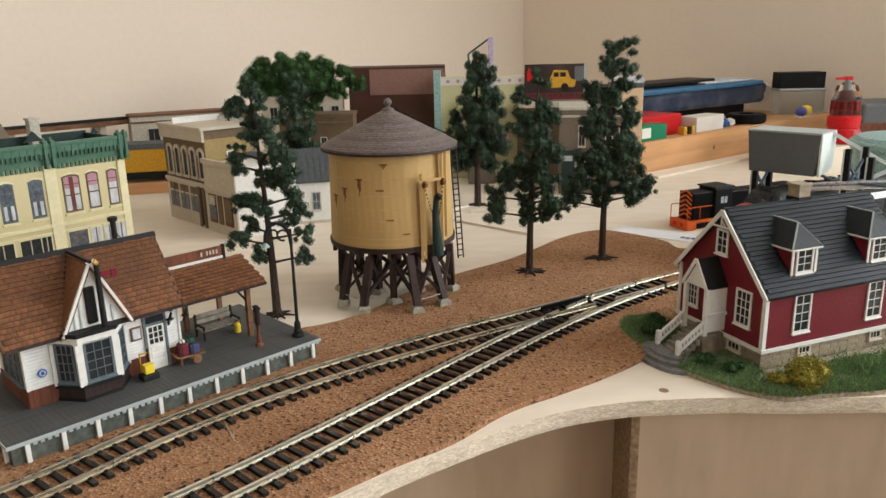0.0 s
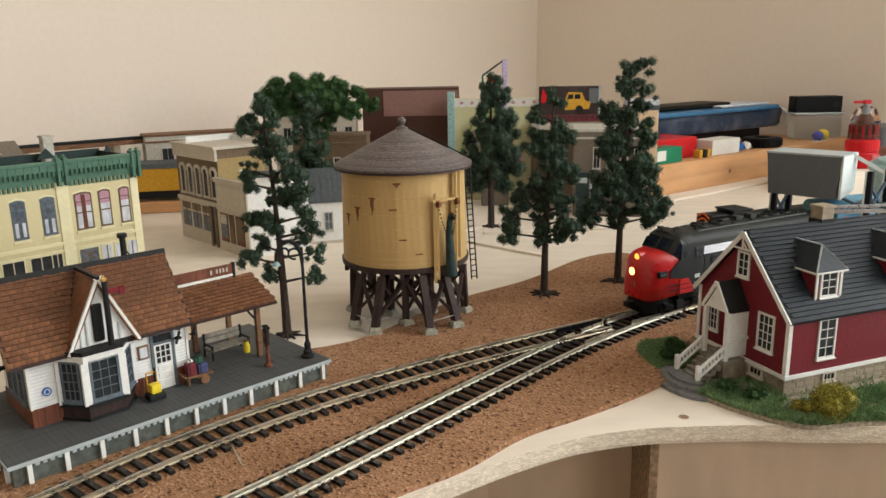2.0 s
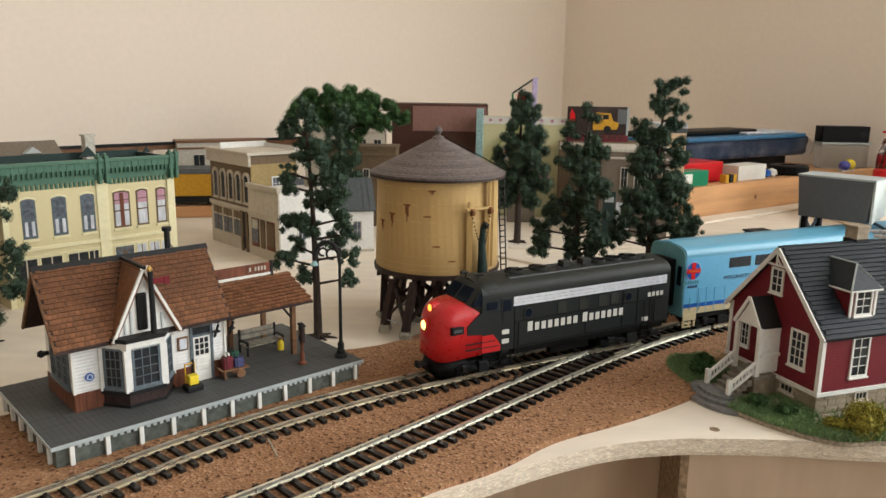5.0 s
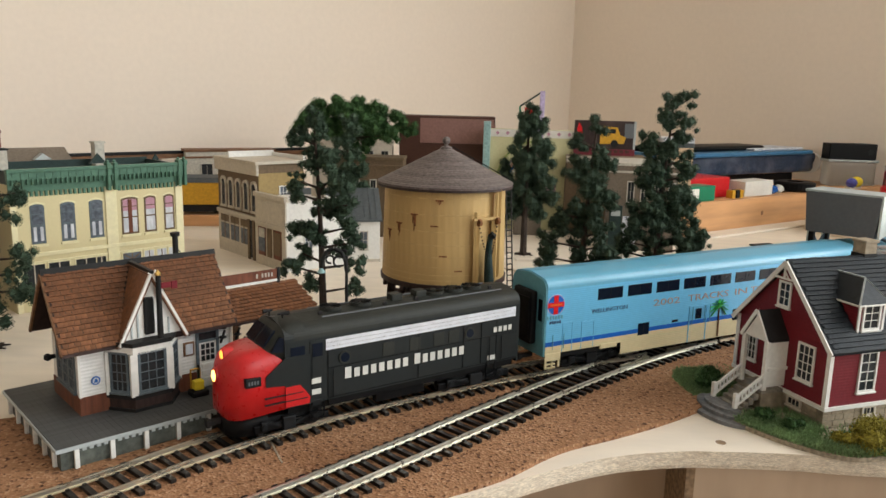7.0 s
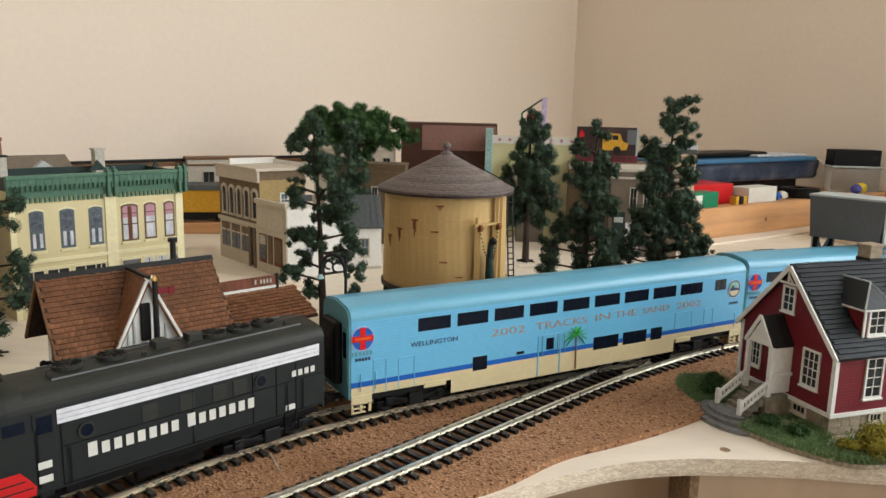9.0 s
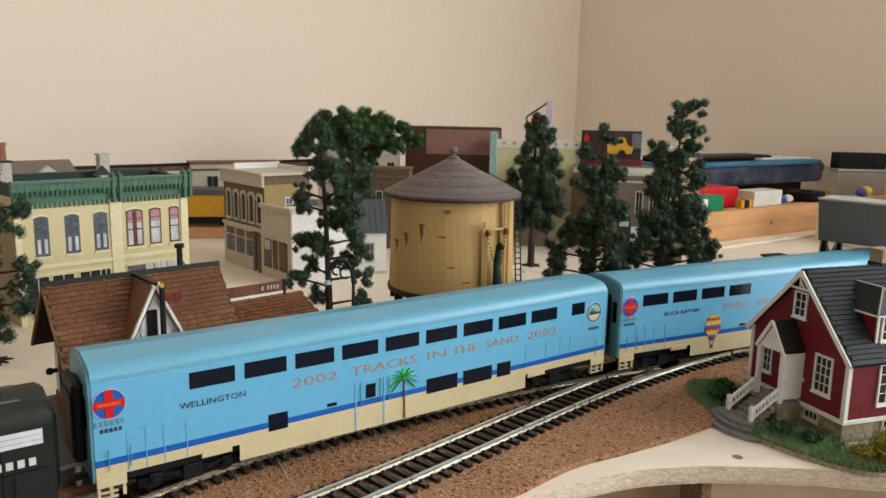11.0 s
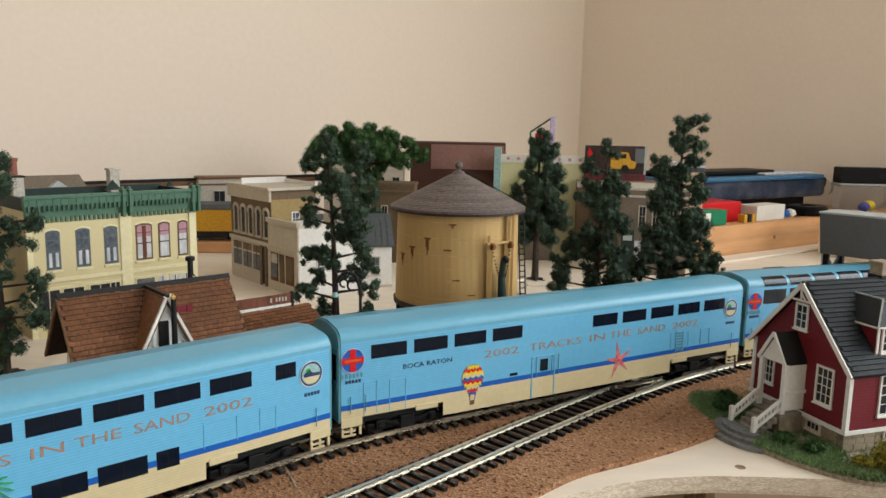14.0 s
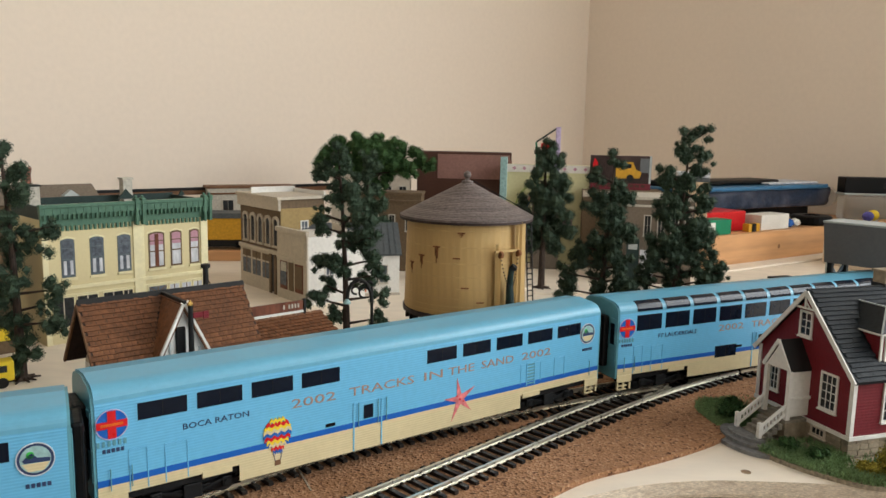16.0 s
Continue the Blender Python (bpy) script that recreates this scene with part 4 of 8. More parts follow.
    # number boxes, headlights, emblem, windscreens, pilot
    for sd in (-1, 1):
        nb = part("number_box", box(B(), -164, -152.5, sd * 14.3 - 1.8, sd * 14.3 + 1.8, 25.6, 29.6, 0.4), "darkgrey", c)
        bm = B()
        for k in range(4):
            box(bm, -162 + k * 2.1, -160.8 + k * 2.1, sd * 16.15 - 0.1, sd * 16.15 + 0.1, 26.8, 28.4)
        part("number_bar", bm, "midgrey", nb)
        ws = part("windscreen", prism(B(), ((-148.0, 41.2), (-140.6, 47.4), (-139.6, 46.6), (-147.0, 40.4)), "y", sd * 1.0, sd * 10.6), "carglass", c)
        part("windscreen_side", prism(B(), ((-144.6, 39.2), (-136.5, 38.2), (-135.2, 44.6), (-139.4, 45.2)), "y", sd * 13.0, sd * 15.1), "carglass", c)
    for z, r, xx in ((37.0, 2.2, -170.4), (28.6, 2.6, -176.2)):
        hl = part("headlight", rod(rod(B(), (xx + 6, 0, z), (xx - 1.4, 0, z), r + 0.9, n=20), (xx - 1.4, 0, z), (xx - 1.8, 0, z), r + 0.5, n=20), "locored", c)
        part("lens", ball(B(), xx - 1.7, 0, z, r, 2, 0.45, 1, 1), "amber" if z > 33 else "headlight", hl, "glowing warm headlight lens")
    bm = B()
    for k, yy in enumerate((-3.2, 0.6)):
        box(bm, -177.2, -176.8, yy, yy + 0.6, 18.6, 21.8), box(bm, -177.2, -176.8, yy, yy + 2.4, 21.3, 21.8), box(bm, -177.2, -176.8, yy, yy + 2.4, 19.9, 20.4)
    part("emblem_bar", bm, "copper", c)
    part("pilot", nose([(-146, 12.5, 2.2, 12.0, 0.35), (-162, 12.0, 2.2, 11.6, 0.4), (-171, 9.6, 2.4, 10.8, 0.5), (-174.5, 6.0, 2.8, 9.5, 0.6)]), "black", c, "black pilot below the nose", smooth=True)
    part("coupler", box(box(B(), -183, -172, -1.3, 1.3, 6.6, 9.2, 0.3), -184, -181.4, -2.2, 2.2, 6.0, 9.6, 0.4), "iron", c)
    part("frame", box(B(), -134, -2, -13, 13, 9, 13.4), "black", c)
    bogie("truck", c, -134, 2, 32, wide=13.4, label="black two-axle truck")
    bogie("truck", c, -27, 2, 32, wide=13.4, label="black two-axle truck")
    # roof fittings
    for u in (-104, -88, -46, -34, -22):
        f = part("roof_fan", rod(B(), (u, 0, 50.2), (u, 0, 51.8), 5.4, n=20), "locoroof", c)
        bm = B()
        for k in range(6):
            a = math.pi * k / 6
            beam(bm, (u - 5 * math.cos(a), -5 * math.sin(a), 52.0), (u + 5 * math.cos(a), 5 * math.sin(a), 52.0), 0.5, 0.4)
        part("fan_grille", bm, "black", f)
    part("exhaust", box(box(B(), -72, -66, -3, 3, 50, 53.4, 0.4), -58, -52, -3, 3, 50, 53.4, 0.4), "locoroof", c)
    part("air_horn", rod(rod(B(), (-136, 4, 50.0), (-136, 4, 52.6), 0.5, n=8), (-140, 4, 52.4), (-134, 4, 52.4), 1.1, 0.4, n=10), "iron", c)
    part("air_horn", rod(rod(B(), (-132, -4, 50.0), (-132, -4, 52.6), 0.5, n=8), (-128, -4, 52.4), (-135, -4, 52.4), 1.1, 0.4, n=10), "iron", c)
    for sd in (-1, 1):
        part("roof_rib", box(B(), -112, -8, sd * 8.4 - 0.3, sd * 8.4 + 0.3, 48.8, 49.9), "midgrey", c)
    for u in (-112, -78, -60, -14):
        part("lift_ring", box(B(), u - 1, u + 1, -6.6, -5.6, 50, 51.6, 0.2), "iron", c)
    # true proportions of the body: a little taller, the nose blunter
    for o in c.children_recursive:
        for v in o.data.vertices:
            v.co.x = float(np.interp(v.co.x / MM, (-185, -177, -147, -121, 0, 10), (-176, -170, -150.5, -129.5, 0, 10))) * MM
            v.co.z = float(np.interp(v.co.z / MM, (0, 9, 60), (0, 9, 64.6))) * MM
    return c


engine = loco()


def motions():
    """The train rolls along the main line, a shade quicker towards the end."""
    def gone(t):
        return SPEED * t - float(np.interp(t, (0, 8.5, 11, 12.5, 14, 16), (0, 0, -3.2, -5.4, -5.8, -7.2)))

    def riding(ob, front_bogie, rear_bogie, origin):
        rows = []
        for i in range(33):
            t = i * 0.5
            a, b = TRACK_A.at(front_bogie - gone(t)), TRACK_A.at(rear_bogie - gone(t))
            d = (b - a).normalized()
            o = b + d * origin
            rows.append((t, pose(o.x * MM, o.y * MM, RAIL_TOP * MM, 0, 0, math.degrees(math.atan2(d.y, d.x)))))
        walk(ob, rows)
    for c, back in ((coach_1, 0.0), (coach_2, CAR + GAP - 1.6), (coach_3, 2 * (CAR + GAP) - 0.4)):
        f = CAR1 + back
        riding(c, f + 39, f + CAR - 38, 38 - CAR / 2)
    riding(engine, LOCO_BACK - 136, LOCO_BACK - 28, 28)


def grid_window(parent, w, h, cols, rows, m, frame_mat="white", pane="darkpane", sill=True, thick=0.9, bar=0.35, name="window", label=""):
    """A window in a wall that faces -y: frame, one pane, glazing bars and a sill, at the pose m of its lower left corner."""
    bm = B()
    e = 1.1
    box(bm, -e, 0, -thick, 0.1, -e, h + e), box(bm, w, w + e, -thick, 0.1, -e, h + e), box(bm, 0, w, -thick, 0.1, h, h + e), box(bm, 0, w, -thick, 0.1, -e, 0)
    f = part(name, bm, frame_mat, parent, label, at=m)
    part("pane", box(B(), 0, w, -0.25, 0.05, 0, h), pane, f)
    bm = B()
    for k in range(1, cols):
        box(bm, w * k / cols - bar / 2, w * k / cols + bar / 2, -0.6, -0.2, 0, h)
    for k in range(1, rows):
        box(bm, 0, w, -0.65, -0.2, h * k / rows - bar / 2, h * k / rows + bar / 2)
    if cols > 1 or rows > 1:
        part("glazing_bar", bm, frame_mat, f)
    if sill:
        part("sill", box(B(), -e - 0.5, w + e + 0.5, -thick - 0.7, 0.1, -e - 0.9, -e, 0.15), frame_mat, f)
    return f


def on(x, y, z, rz=0.0):
    return pose(x * MM, y * MM, z * MM, 0, 0, rz)


def share(bm, material):
    for v in bm.verts:
        v.co *= MM
    me = bpy.data.meshes.new("piece")
    bm.to_mesh(me)
    bm.free()
    me.materials.append(M[material])
    return me


# ---- water tower ----
def water_tower():
    t = thing("water_tower", "cream wooden railway water tank on dark timber legs with conical roof", "water tower", -32, 542, 0, 0)
    # tank of upright staves, each a piece
    n = 56
    r0, r1 = 43.6, 42.2
    bm = B()
    w0, w1 = math.pi * r0 / n * 1.004, math.pi * r1 / n * 1.004
    v = [bm.verts.new(c) for c in ((r0 - 2, -w0, 40.4), (r0, -w0, 40.4), (r0, w0, 40.4), (r0 - 2, w0, 40.4), (r1 - 2, -w1, 104), (r1, -w1, 104), (r1, w1, 104), (r1 - 2, w1, 104))]
    for q in ((0, 3, 2, 1), (4, 5, 6, 7), (0, 1, 5, 4), (1, 2, 6, 5), (2, 3, 7, 6), (3, 0, 4, 7)):
        bm.faces.new([v[i] for i in q])
    stave = share(bm, "tank")
    tank = part("tank", lathe(B(), ((r0 - 1.6, 40.2), (r1 - 1.6, 104)), 56), "tank", t, "stained cream tank of upright staves")
    for k in range(n):
        piece("stave", stave, tank, 0, 0, 0, 360 * k / n)
    for z in (43.4, 47, 52.4, 59, 67, 76, 87, 98):
        r = r0 + (r1 - r0) * (z - 37) / 67 + 0.22
        part("hoop", lathe(B(), ((r - 0.5, z - 0.35), (r, z - 0.35), (r, z + 0.35), (r - 0.5, z + 0.35)), 56), "tank", tank, "thin painted iron hoop")
    # rust marks on the hoop lugs
    for a, z, hgt in ((-115, 87, 11), (-132, 80, 9), (-147, 74, 8), (-92, 97, 3), (-96, 80, 1.2), (-88, 60, 1.2), (-74, 50, 1.2)):
        ca, sa = math.cos(radians(a)), math.sin(radians(a))
        bm = B()
        r = 43.1
        box(bm, -0.5, 0.4, -2.6, 2.6, -0.5, 0.5, 0.15)
        if hgt > 2:
            box(bm, -0.5, 0.12, -1.2, -0.7, -hgt * 0.55, -0.5), box(bm, -0.5, 0.12, 0.5, 1.1, -hgt * 0.7, -0.5), box(bm, -0.5, 0.1, -0.3, 0.2, -hgt, -0.5)
        part("hoop_lug", bm, "rust", tank, "rusty hoop lug with streaks", at=pose(ca * r * MM, sa * r * MM, z * MM, 0, 0, a))
    # shingled cone
    roof = part("roof", lathe(B(), ((47.2, 103.2), (47.4, 105.0), (4.2, 127.6), (0, 128))), "shingle", t, "grey-brown conical shingle roof")
    part("roof_rim", lathe(B(), ((43.0, 102.6), (47.6, 102.6), (47.6, 104.2), (43, 104.2)), 48), "umber", roof)
    rows = 24
    for i in range(rows):
        ra, rb = 47.6 - 43.4 * i / rows, 47.6 - 43.4 * (i + 1.25) / rows
        za, zb = 105.2 + 22.6 * i / rows, 105.2 + 22.6 * (i + 1.25) / rows
        cnt = max(10, int(2 * math.pi * ra / 4.0))
        bm = B()
        for k in range(cnt):
            a0, a1 = 2 * math.pi * (k + 0.5 * (i % 2)) / cnt, 2 * math.pi * (k + 0.97 + 0.5 * (i % 2)) / cnt
            lift = rng.uniform(0.3, 0.5)
            q = [bm.verts.new((ra * math.cos(a), ra * math.sin(a), za + lift)) for a in (a0, a1)] + [bm.verts.new((max(rb, 0.5) * math.cos(a), max(rb, 0.5) * math.sin(a), zb + 0.1)) for a in (a1, a0)]
            lo = [bm.verts.new((ra * math.cos(a), ra * math.sin(a), za - 0.1)) for a in (a0, a1)]
            bm.faces.new(q)
            bm.faces.new((lo[0], lo[1], q[1], q[0]))
        part("shingle_course", bm, "shingle", roof)
    part("finial", ball(lathe(B(), ((4.6, 127), (4.0, 129.2), (2.0, 130), (1.2, 131.2), (0, 131.4)), 20), 0, 0, 133.6, 2.9, 2), "shingle", t, "round ball finial")
    part("roof_ladder", beam(beam(B(), (4, 2, 129.4), (46, 8, 106.8), 0.5, 0.5), (4, 5, 129.4), (46, 12, 106.8), 0.5, 0.5), "iron", roof)
    # deck, joists, legs and braces
    deck = part("deck", lathe(B(), ((44.6, 37.0), (44.9, 40.4), (43, 40.6)), 40), "umber", t)
    bm = B()
    for k in range(-6, 7):
        half = math.sqrt(44 ** 2 - (k * 6.6) ** 2)
        box(bm, k * 6.6 - 1.3, k * 6.6 + 1.3, -half, half, 33.6, 37.0)
    part("joists", bm, "umber", deck)
    legs = [(-33, -38), (-17.6, -53), (18.4, -55), (35.6, -41), (-38, -6), (1.5, -36), (17, -12), (41.5, -10), (-28, 26), (-11, -16), (26, 28), (2, 14)]
    for k, (x, y) in enumerate(legs):
        top = min(0.97, 42.0 / math.hypot(x, y))
        leg = part("leg", beam(B(), (x, y, 3.8), (x * top, y * top, 34.4), 4.8, 4.8), "umber", t)
        bm = lathe(B(), ((6.0, 0.05), (5.4, 2.6), (3.7, 4.2)), 4)
        bmesh.ops.rotate(bm, verts=bm.verts, cent=(0, 0, 0), matrix=Matrix.Rotation(radians(45 + 8 * k), 3, "Z"))
        bmesh.ops.translate(bm, verts=bm.verts, vec=(x, y, 0))
        part("footing", bm, "concrete", leg, "pale concrete footing")
    pairs = ((0, 1), (1, 5), (5, 2), (2, 3), (0, 4), (3, 7), (4, 8), (7, 10), (8, 11), (11, 10), (4, 9), (9, 6), (6, 7), (1, 9), (2, 6), (9, 11), (6, 11))
    for a, b in pairs:
        (xa, ya), (xb, yb) = legs[a], legs[b]
        ka, kb = min(0.97, 42.0 / math.hypot(xa, ya)), min(0.97, 42.0 / math.hypot(xb, yb))
        part("brace", beam(B(), (xa * 0.99, ya * 0.99, 8), (xb * kb, yb * kb, 30), 2.5, 1.8), "umber", t)
        part("brace", beam(B(), (xb * 0.99, yb * 0.99, 8), (xa * ka, ya * ka, 30), 2.5, 1.8), "umber", t)
    bm = B()
    for a, b in ((4, 9), (9, 6), (6, 7), (8, 10)):
        beam(bm, (legs[a][0] * 0.9, legs[a][1] * 0.9, 33.4), (legs[b][0] * 0.9, legs[b][1] * 0.9, 33.4), 2.6, 2.6)
    part("cross_beam", bm, "umber", t)
    for (a, b) in ((0, 1), (2, 3), (5, 6), (1, 5)):
        part("tie_rod", rod(B(), (*legs[a], 8), (*legs[b], 8), 0.35, n=6), "silverpipe", t)
    # spout between two posts, with pulleys and chains
    a = radians(-49)
    out, tan = Vector((math.cos(a), math.sin(a), 0)), Vector((-math.sin(a), math.cos(a), 0))
    base = out * 45.0
    for k, lo, hi in ((-9.5, 30, 90), (-6.8, 32, 84), (8.2, 32, 102), (11.5, 44, 104), (5.8, 33, 84)):
        p = base + tan * k
        part("guide_post", beam(B(), (p.x, p.y, lo), (p.x, p.y, hi), 1.8, 2.2), "tank", t)
    p, q = base + tan * -12 + out, base + tan * 10 + out
    part("cross_arm", beam(B(), (p.x, p.y, 85), (q.x, q.y, 85), 1.5, 1.5), "tank", t)
    for k in (-8, 8):
        p = base + tan * k + out * 2
        part("pulley", rod(B(), (p - tan * 1).to_tuple()[:2] + (83,), (p + tan * 1).to_tuple()[:2] + (83,), 2.4, n=14), "rust", t)
        c = base + out * 5
        bm = B()
        for i in range(13):
            u = i / 13
            g = p.lerp(c, u)
            ball(bm, g.x, g.y, 82 - 22 * u - 5 * math.sin(u * math.pi), 0.65, 1)
        part("chain", bm, "iron", t)
    p0, p1 = base + out * 4 + tan * 1, base + out * 3 + tan * 0
    sp = part("spout", rod(rod(B(), (p0.x, p0.y, 34), (p1.x, p1.y, 62), 4.0, 2.3, n=16), (p1.x, p1.y, 62), (p1.x + 1.0, p1.y - 2.4, 74), 2.3, 1.9, n=14), "darkgreen", t, "dark grey-green hanging water spout")
    part("spout_tip", rod(B(), (p1.x + 1.0, p1.y - 2.4, 73.4), (p1.x + 3.2, p1.y - 3.0, 75.4), 2.2, 2.4, n=14), "blackish", sp)
    # ladder at the far right
    lx, ly = 45.4, 3.0
    lad = part("ladder", beam(beam(B(), (lx + 1.4, ly - 8, 22), (lx - 3, ly - 4, 103), 0.7, 0.7), (lx + 5.2, ly - 6, 22), (lx + 0.8, ly - 2, 103), 0.7, 0.7), "iron", t)
    for z in range(24, 103, 4):
        k = (103 - z) / 81
        part("rung", rod(B(), (lx - 3 + 4.4 * k, ly - 4 - 4 * k, z), (lx + 0.8 + 4.4 * k, ly - 2 - 4 * k, z), 0.4, n=6), "iron", lad)
    return t


water_tower()


# ---- station ----
def shingle_slope(parent, u0, u1, eave, ridge, step, width, material, name, cut=None, limit=150):
    """Rows of single shingles on a slope; eave and ridge are (v, z). cut(u, f) tells which to leave out."""
    ev, ez = eave
    rv, rz = ridge
    length = math.hypot(rv - ev, rz - ez)
    tilt = math.degrees(math.atan2(rz - ez, rv - ev))
    shapes, mes = [], []
    for k in range(4):
        w, h = width * (0.955, 0.975, 0.93, 0.96)[k], step * (1.3, 1.38, 1.25, 1.33)[k]
        q = [(-w / 2, 0, 0.9), (w / 2, 0, 0.82), (w / 2, h, 0.1), (-w / 2, h, 0.1), (-w / 2, 0, 0.0), (w / 2, 0, 0.0)]
        shapes.append(q)
        bm = B()
        v = [bm.verts.new(c) for c in q]
        bm.faces.new(v[:4]), bm.faces.new((v[4], v[5], v[1], v[0]))
        mes.append(share(bm, material))
    rows = int(length / step)
    made, vs, fs = 0, [], []
    for i in range(rows):
        f = i / rows
        u = u0 + (i % 2) * width / 2 + width / 4
        while u < u1:
            if not (cut and cut(u, f)):
                k, x, lift = rng.randrange(4), u + rng.uniform(-0.15, 0.15), rng.uniform(0.05, 0.3)
                y, z = ev + (rv - ev) * f, ez + (rz - ez) * f + lift
                if made < limit:
                    piece(name, mes[k], parent, x, y, z, 0, tilt)
                    made += 1
                else:
                    m, n = pose(x, y, z, tilt), len(vs)
                    vs.extend((m @ Vector(c))[:] for c in shapes[k])
                    fs.extend(((n, n + 1, n + 2, n + 3), (n + 4, n + 5, n + 1, n)))
            u += width
    if vs:
        tagged(flock_part(name + "_course", vs, fs, material, parent), kind="stuff")


def station():
    s = thing("railway_station", "small white and maroon model railway station with brown shingle roof", "station", -183.9, 300.6, 0, 45.17)
    Z = 11.0
    w0, w1, vf, vb = 19.5, 96.0, 30.0, 70.0
    walls = part("wall", box(B(), w0, w1, vf, vb, Z + 9, 43), "whiteclap", s, "white clapboard wall")
    gab = prism(B(), ((vf - 0.0, 43), (vb, 43), ((vf + vb) / 2, 71)), "x", w0 + 0.1, w1 - 0.1)
    part("gable_wall", gab, "beige", s, "cream gable end wall")
    part("wainscot", box(B(), w0 - 0.4, w1 + 0.4, vf - 0.4, vb + 0.4, Z, Z + 9), "maroon", s, "maroon vertical board wainscot")
    bm = B()
    k = w0
    while k < w1:
        box(bm, k, k + 0.3, vf - 0.6, vf - 0.3, Z, Z + 9)
        k += 1.6
    part("wainscot_battens", bm, "maroon", s)
    for u in (w0, w1):
        part("corner_board", box(B(), u - 0.6, u + 0.6, vf - 0.7, vf + 0.8, Z + 9, 43), "white", s)
    # end wall: tall multi-pane windows and a lamp
    for v in (36, 45, 54):
        grid_window(s, 6.4, 19, 2, 4, on(w0, v + 6.4, Z + 11, -90), "slate", "greypane")
    part("wall_lamp", ball(rod(B(), (w0 - 0.2, 66, 31), (w0 - 3.4, 66, 31), 1.2, n=10), w0 - 3.6, 66, 31, 2.1, 1), "blackish", s)
    # bay window under its own gable
    bay = [(32, 30), (40.6, 18.4), (58, 18.4), (67, 30)]
    b = part("bay", prism(B(), bay, "z", Z + 8, 41.5), "slate", s, "grey-blue bay window with white posts")
    part("bay_base", prism(B(), [(x, y) for x, y in bay], "z", Z, Z + 7.0), "umber", b)
    part("bay_sill", prism(B(), [(31, 30), (40.2, 17.4), (58.4, 17.4), (68, 30)], "z", Z + 6.4, Z + 8.4), "blackish", b)
    part("bay_plinth", prism(B(), [(31.4, 30), (40.3, 17.9), (58.3, 17.9), (67.6, 30)], "z", Z, Z + 1.6), "blackish", b)
    part("bay_band", prism(B(), [(31, 30), (40.2, 17.4), (58.4, 17.4), (68, 30)], "z", 40.0, 43.6), "white", b, "white bay cornice band")
    part("bay_roof_edge", prism(B(), [(30.4, 30), (39.9, 16.8), (58.7, 16.8), (68.6, 30)], "z", 43.6, 45.6), "blackish", b)
    for x, y in ((40.6, 18.4), (58, 18.4)):
        part("bay_post", box(B(), x - 1.7, x + 1.7, y - 0.9, y + 1.4, Z + 8, 40), "white", b)
    part("bay_post", box(B(), 31, 33.4, 28.4, 30.4, Z + 8, 40), "white", b), part("bay_post", box(B(), 65.6, 68, 28.4, 30.4, Z + 8, 40), "white", b)
    grid_window(b, 11.4, 18, 3, 4, on(43.6, 18.3, Z + 10.6), "slate", "darkpane", label="grey multi-pane window")
    a1 = math.degrees(math.atan2(18.4 - 30, 40.6 - 32))
    d1 = Vector((8.6, -11.6)).normalized()
    grid_window(b, 7.6, 18, 3, 4, on(32 + d1.x * 3.2, 30 + d1.y * 3.2, Z + 10.6, a1), "slate", "darkpane")
    d2 = Vector((9, 11.6)).normalized()
    a2 = math.degrees(math.atan2(11.6, 9))
    grid_window(b, 7.6, 18, 3, 4, on(58 + d2.x * 3.8, 18.4 + d2.y * 3.8, Z + 10.6, a2), "slate", "darkpane")
    # front gable over the bay
    gp = [(37.5, 45.6), (67.5, 45.6), (52.5, 75)]
    g = part("front_gable", prism(B(), gp, "y", 24.0, 26), "white", s, "white half-timbered gable")
    for a, c in (((36.0, 43.6), (52.5, 77.4)), ((69.0, 43.6), (52.5, 77.4))):
        part("bargeboard", beam(B(), (a[0], 22.2, a[1]), (c[0], 22.2, c[1]), 1.5, 1.3), "white", g)
    part("dark_window", box(B(), 48.4, 53.4, 22.6, 24, 47, 65.5, 0.8), "blackish", g, "tall dark louvred opening")
    for u in (42.5, 45.5, 57, 60.5):
        part("timber", box(B(), u - 0.4, u + 0.4, 23.4, 24.0, 46, 54 if abs(u - 52.5) > 7.5 else 60), "palegrey", g)
    mast = part("signal_mast", rod(B(), (54.6, 19.4, 40), (54.6, 19.4, 76.5), 1.5, 1.2, n=10), "blackish", s, "black signal mast with red arm")
    part("signal_arm", box(box(B(), 55.4, 60.4, 18.2, 18.8, 70.0, 72.8, 0.2), 60.4, 63.4, 18.0, 18.9, 69.2, 73.0, 0.2), "housered", mast, "red signal blade")
    part("mast_cap", ball(rod(B(), (54.6, 19.4, 76.5), (54.6, 19.4, 79), 0.9, 0.3, n=8), 54.6, 19.4, 77, 1.5, 1), "gold", mast, "brass finial")
    part("gable_finial", beam(beam(B(), (52.5, 21, 76.4), (54.6, 22, 78.6), 0.7, 0.6), (52.5, 21, 76.4), (50.6, 21, 77.8), 0.7, 0.6), "whiteplastic", g)
    # door, notice, transom to the right of the bay
    d = part("door", box(B(), 78, 87.6, vf - 0.7, vf, Z, 35.4, 0.2), "white", s, "white panelled door with glazed top")
    bm = B()
    box(bm, 76.6, 78, vf - 1.1, vf, Z, 41.2), box(bm, 87.6, 89, vf - 1.1, vf, Z, 41.2), box(bm, 76.6, 89, vf - 1.2, vf, 35.4, 36.6), box(bm, 76.6, 89, vf - 1.2, vf, 40.6, 42)
    part("door_frame", bm, "slate", d)
    part("transom", box(B(), 78, 87.6, vf - 0.6, vf, 36.6, 40.6), "darkpane", d)
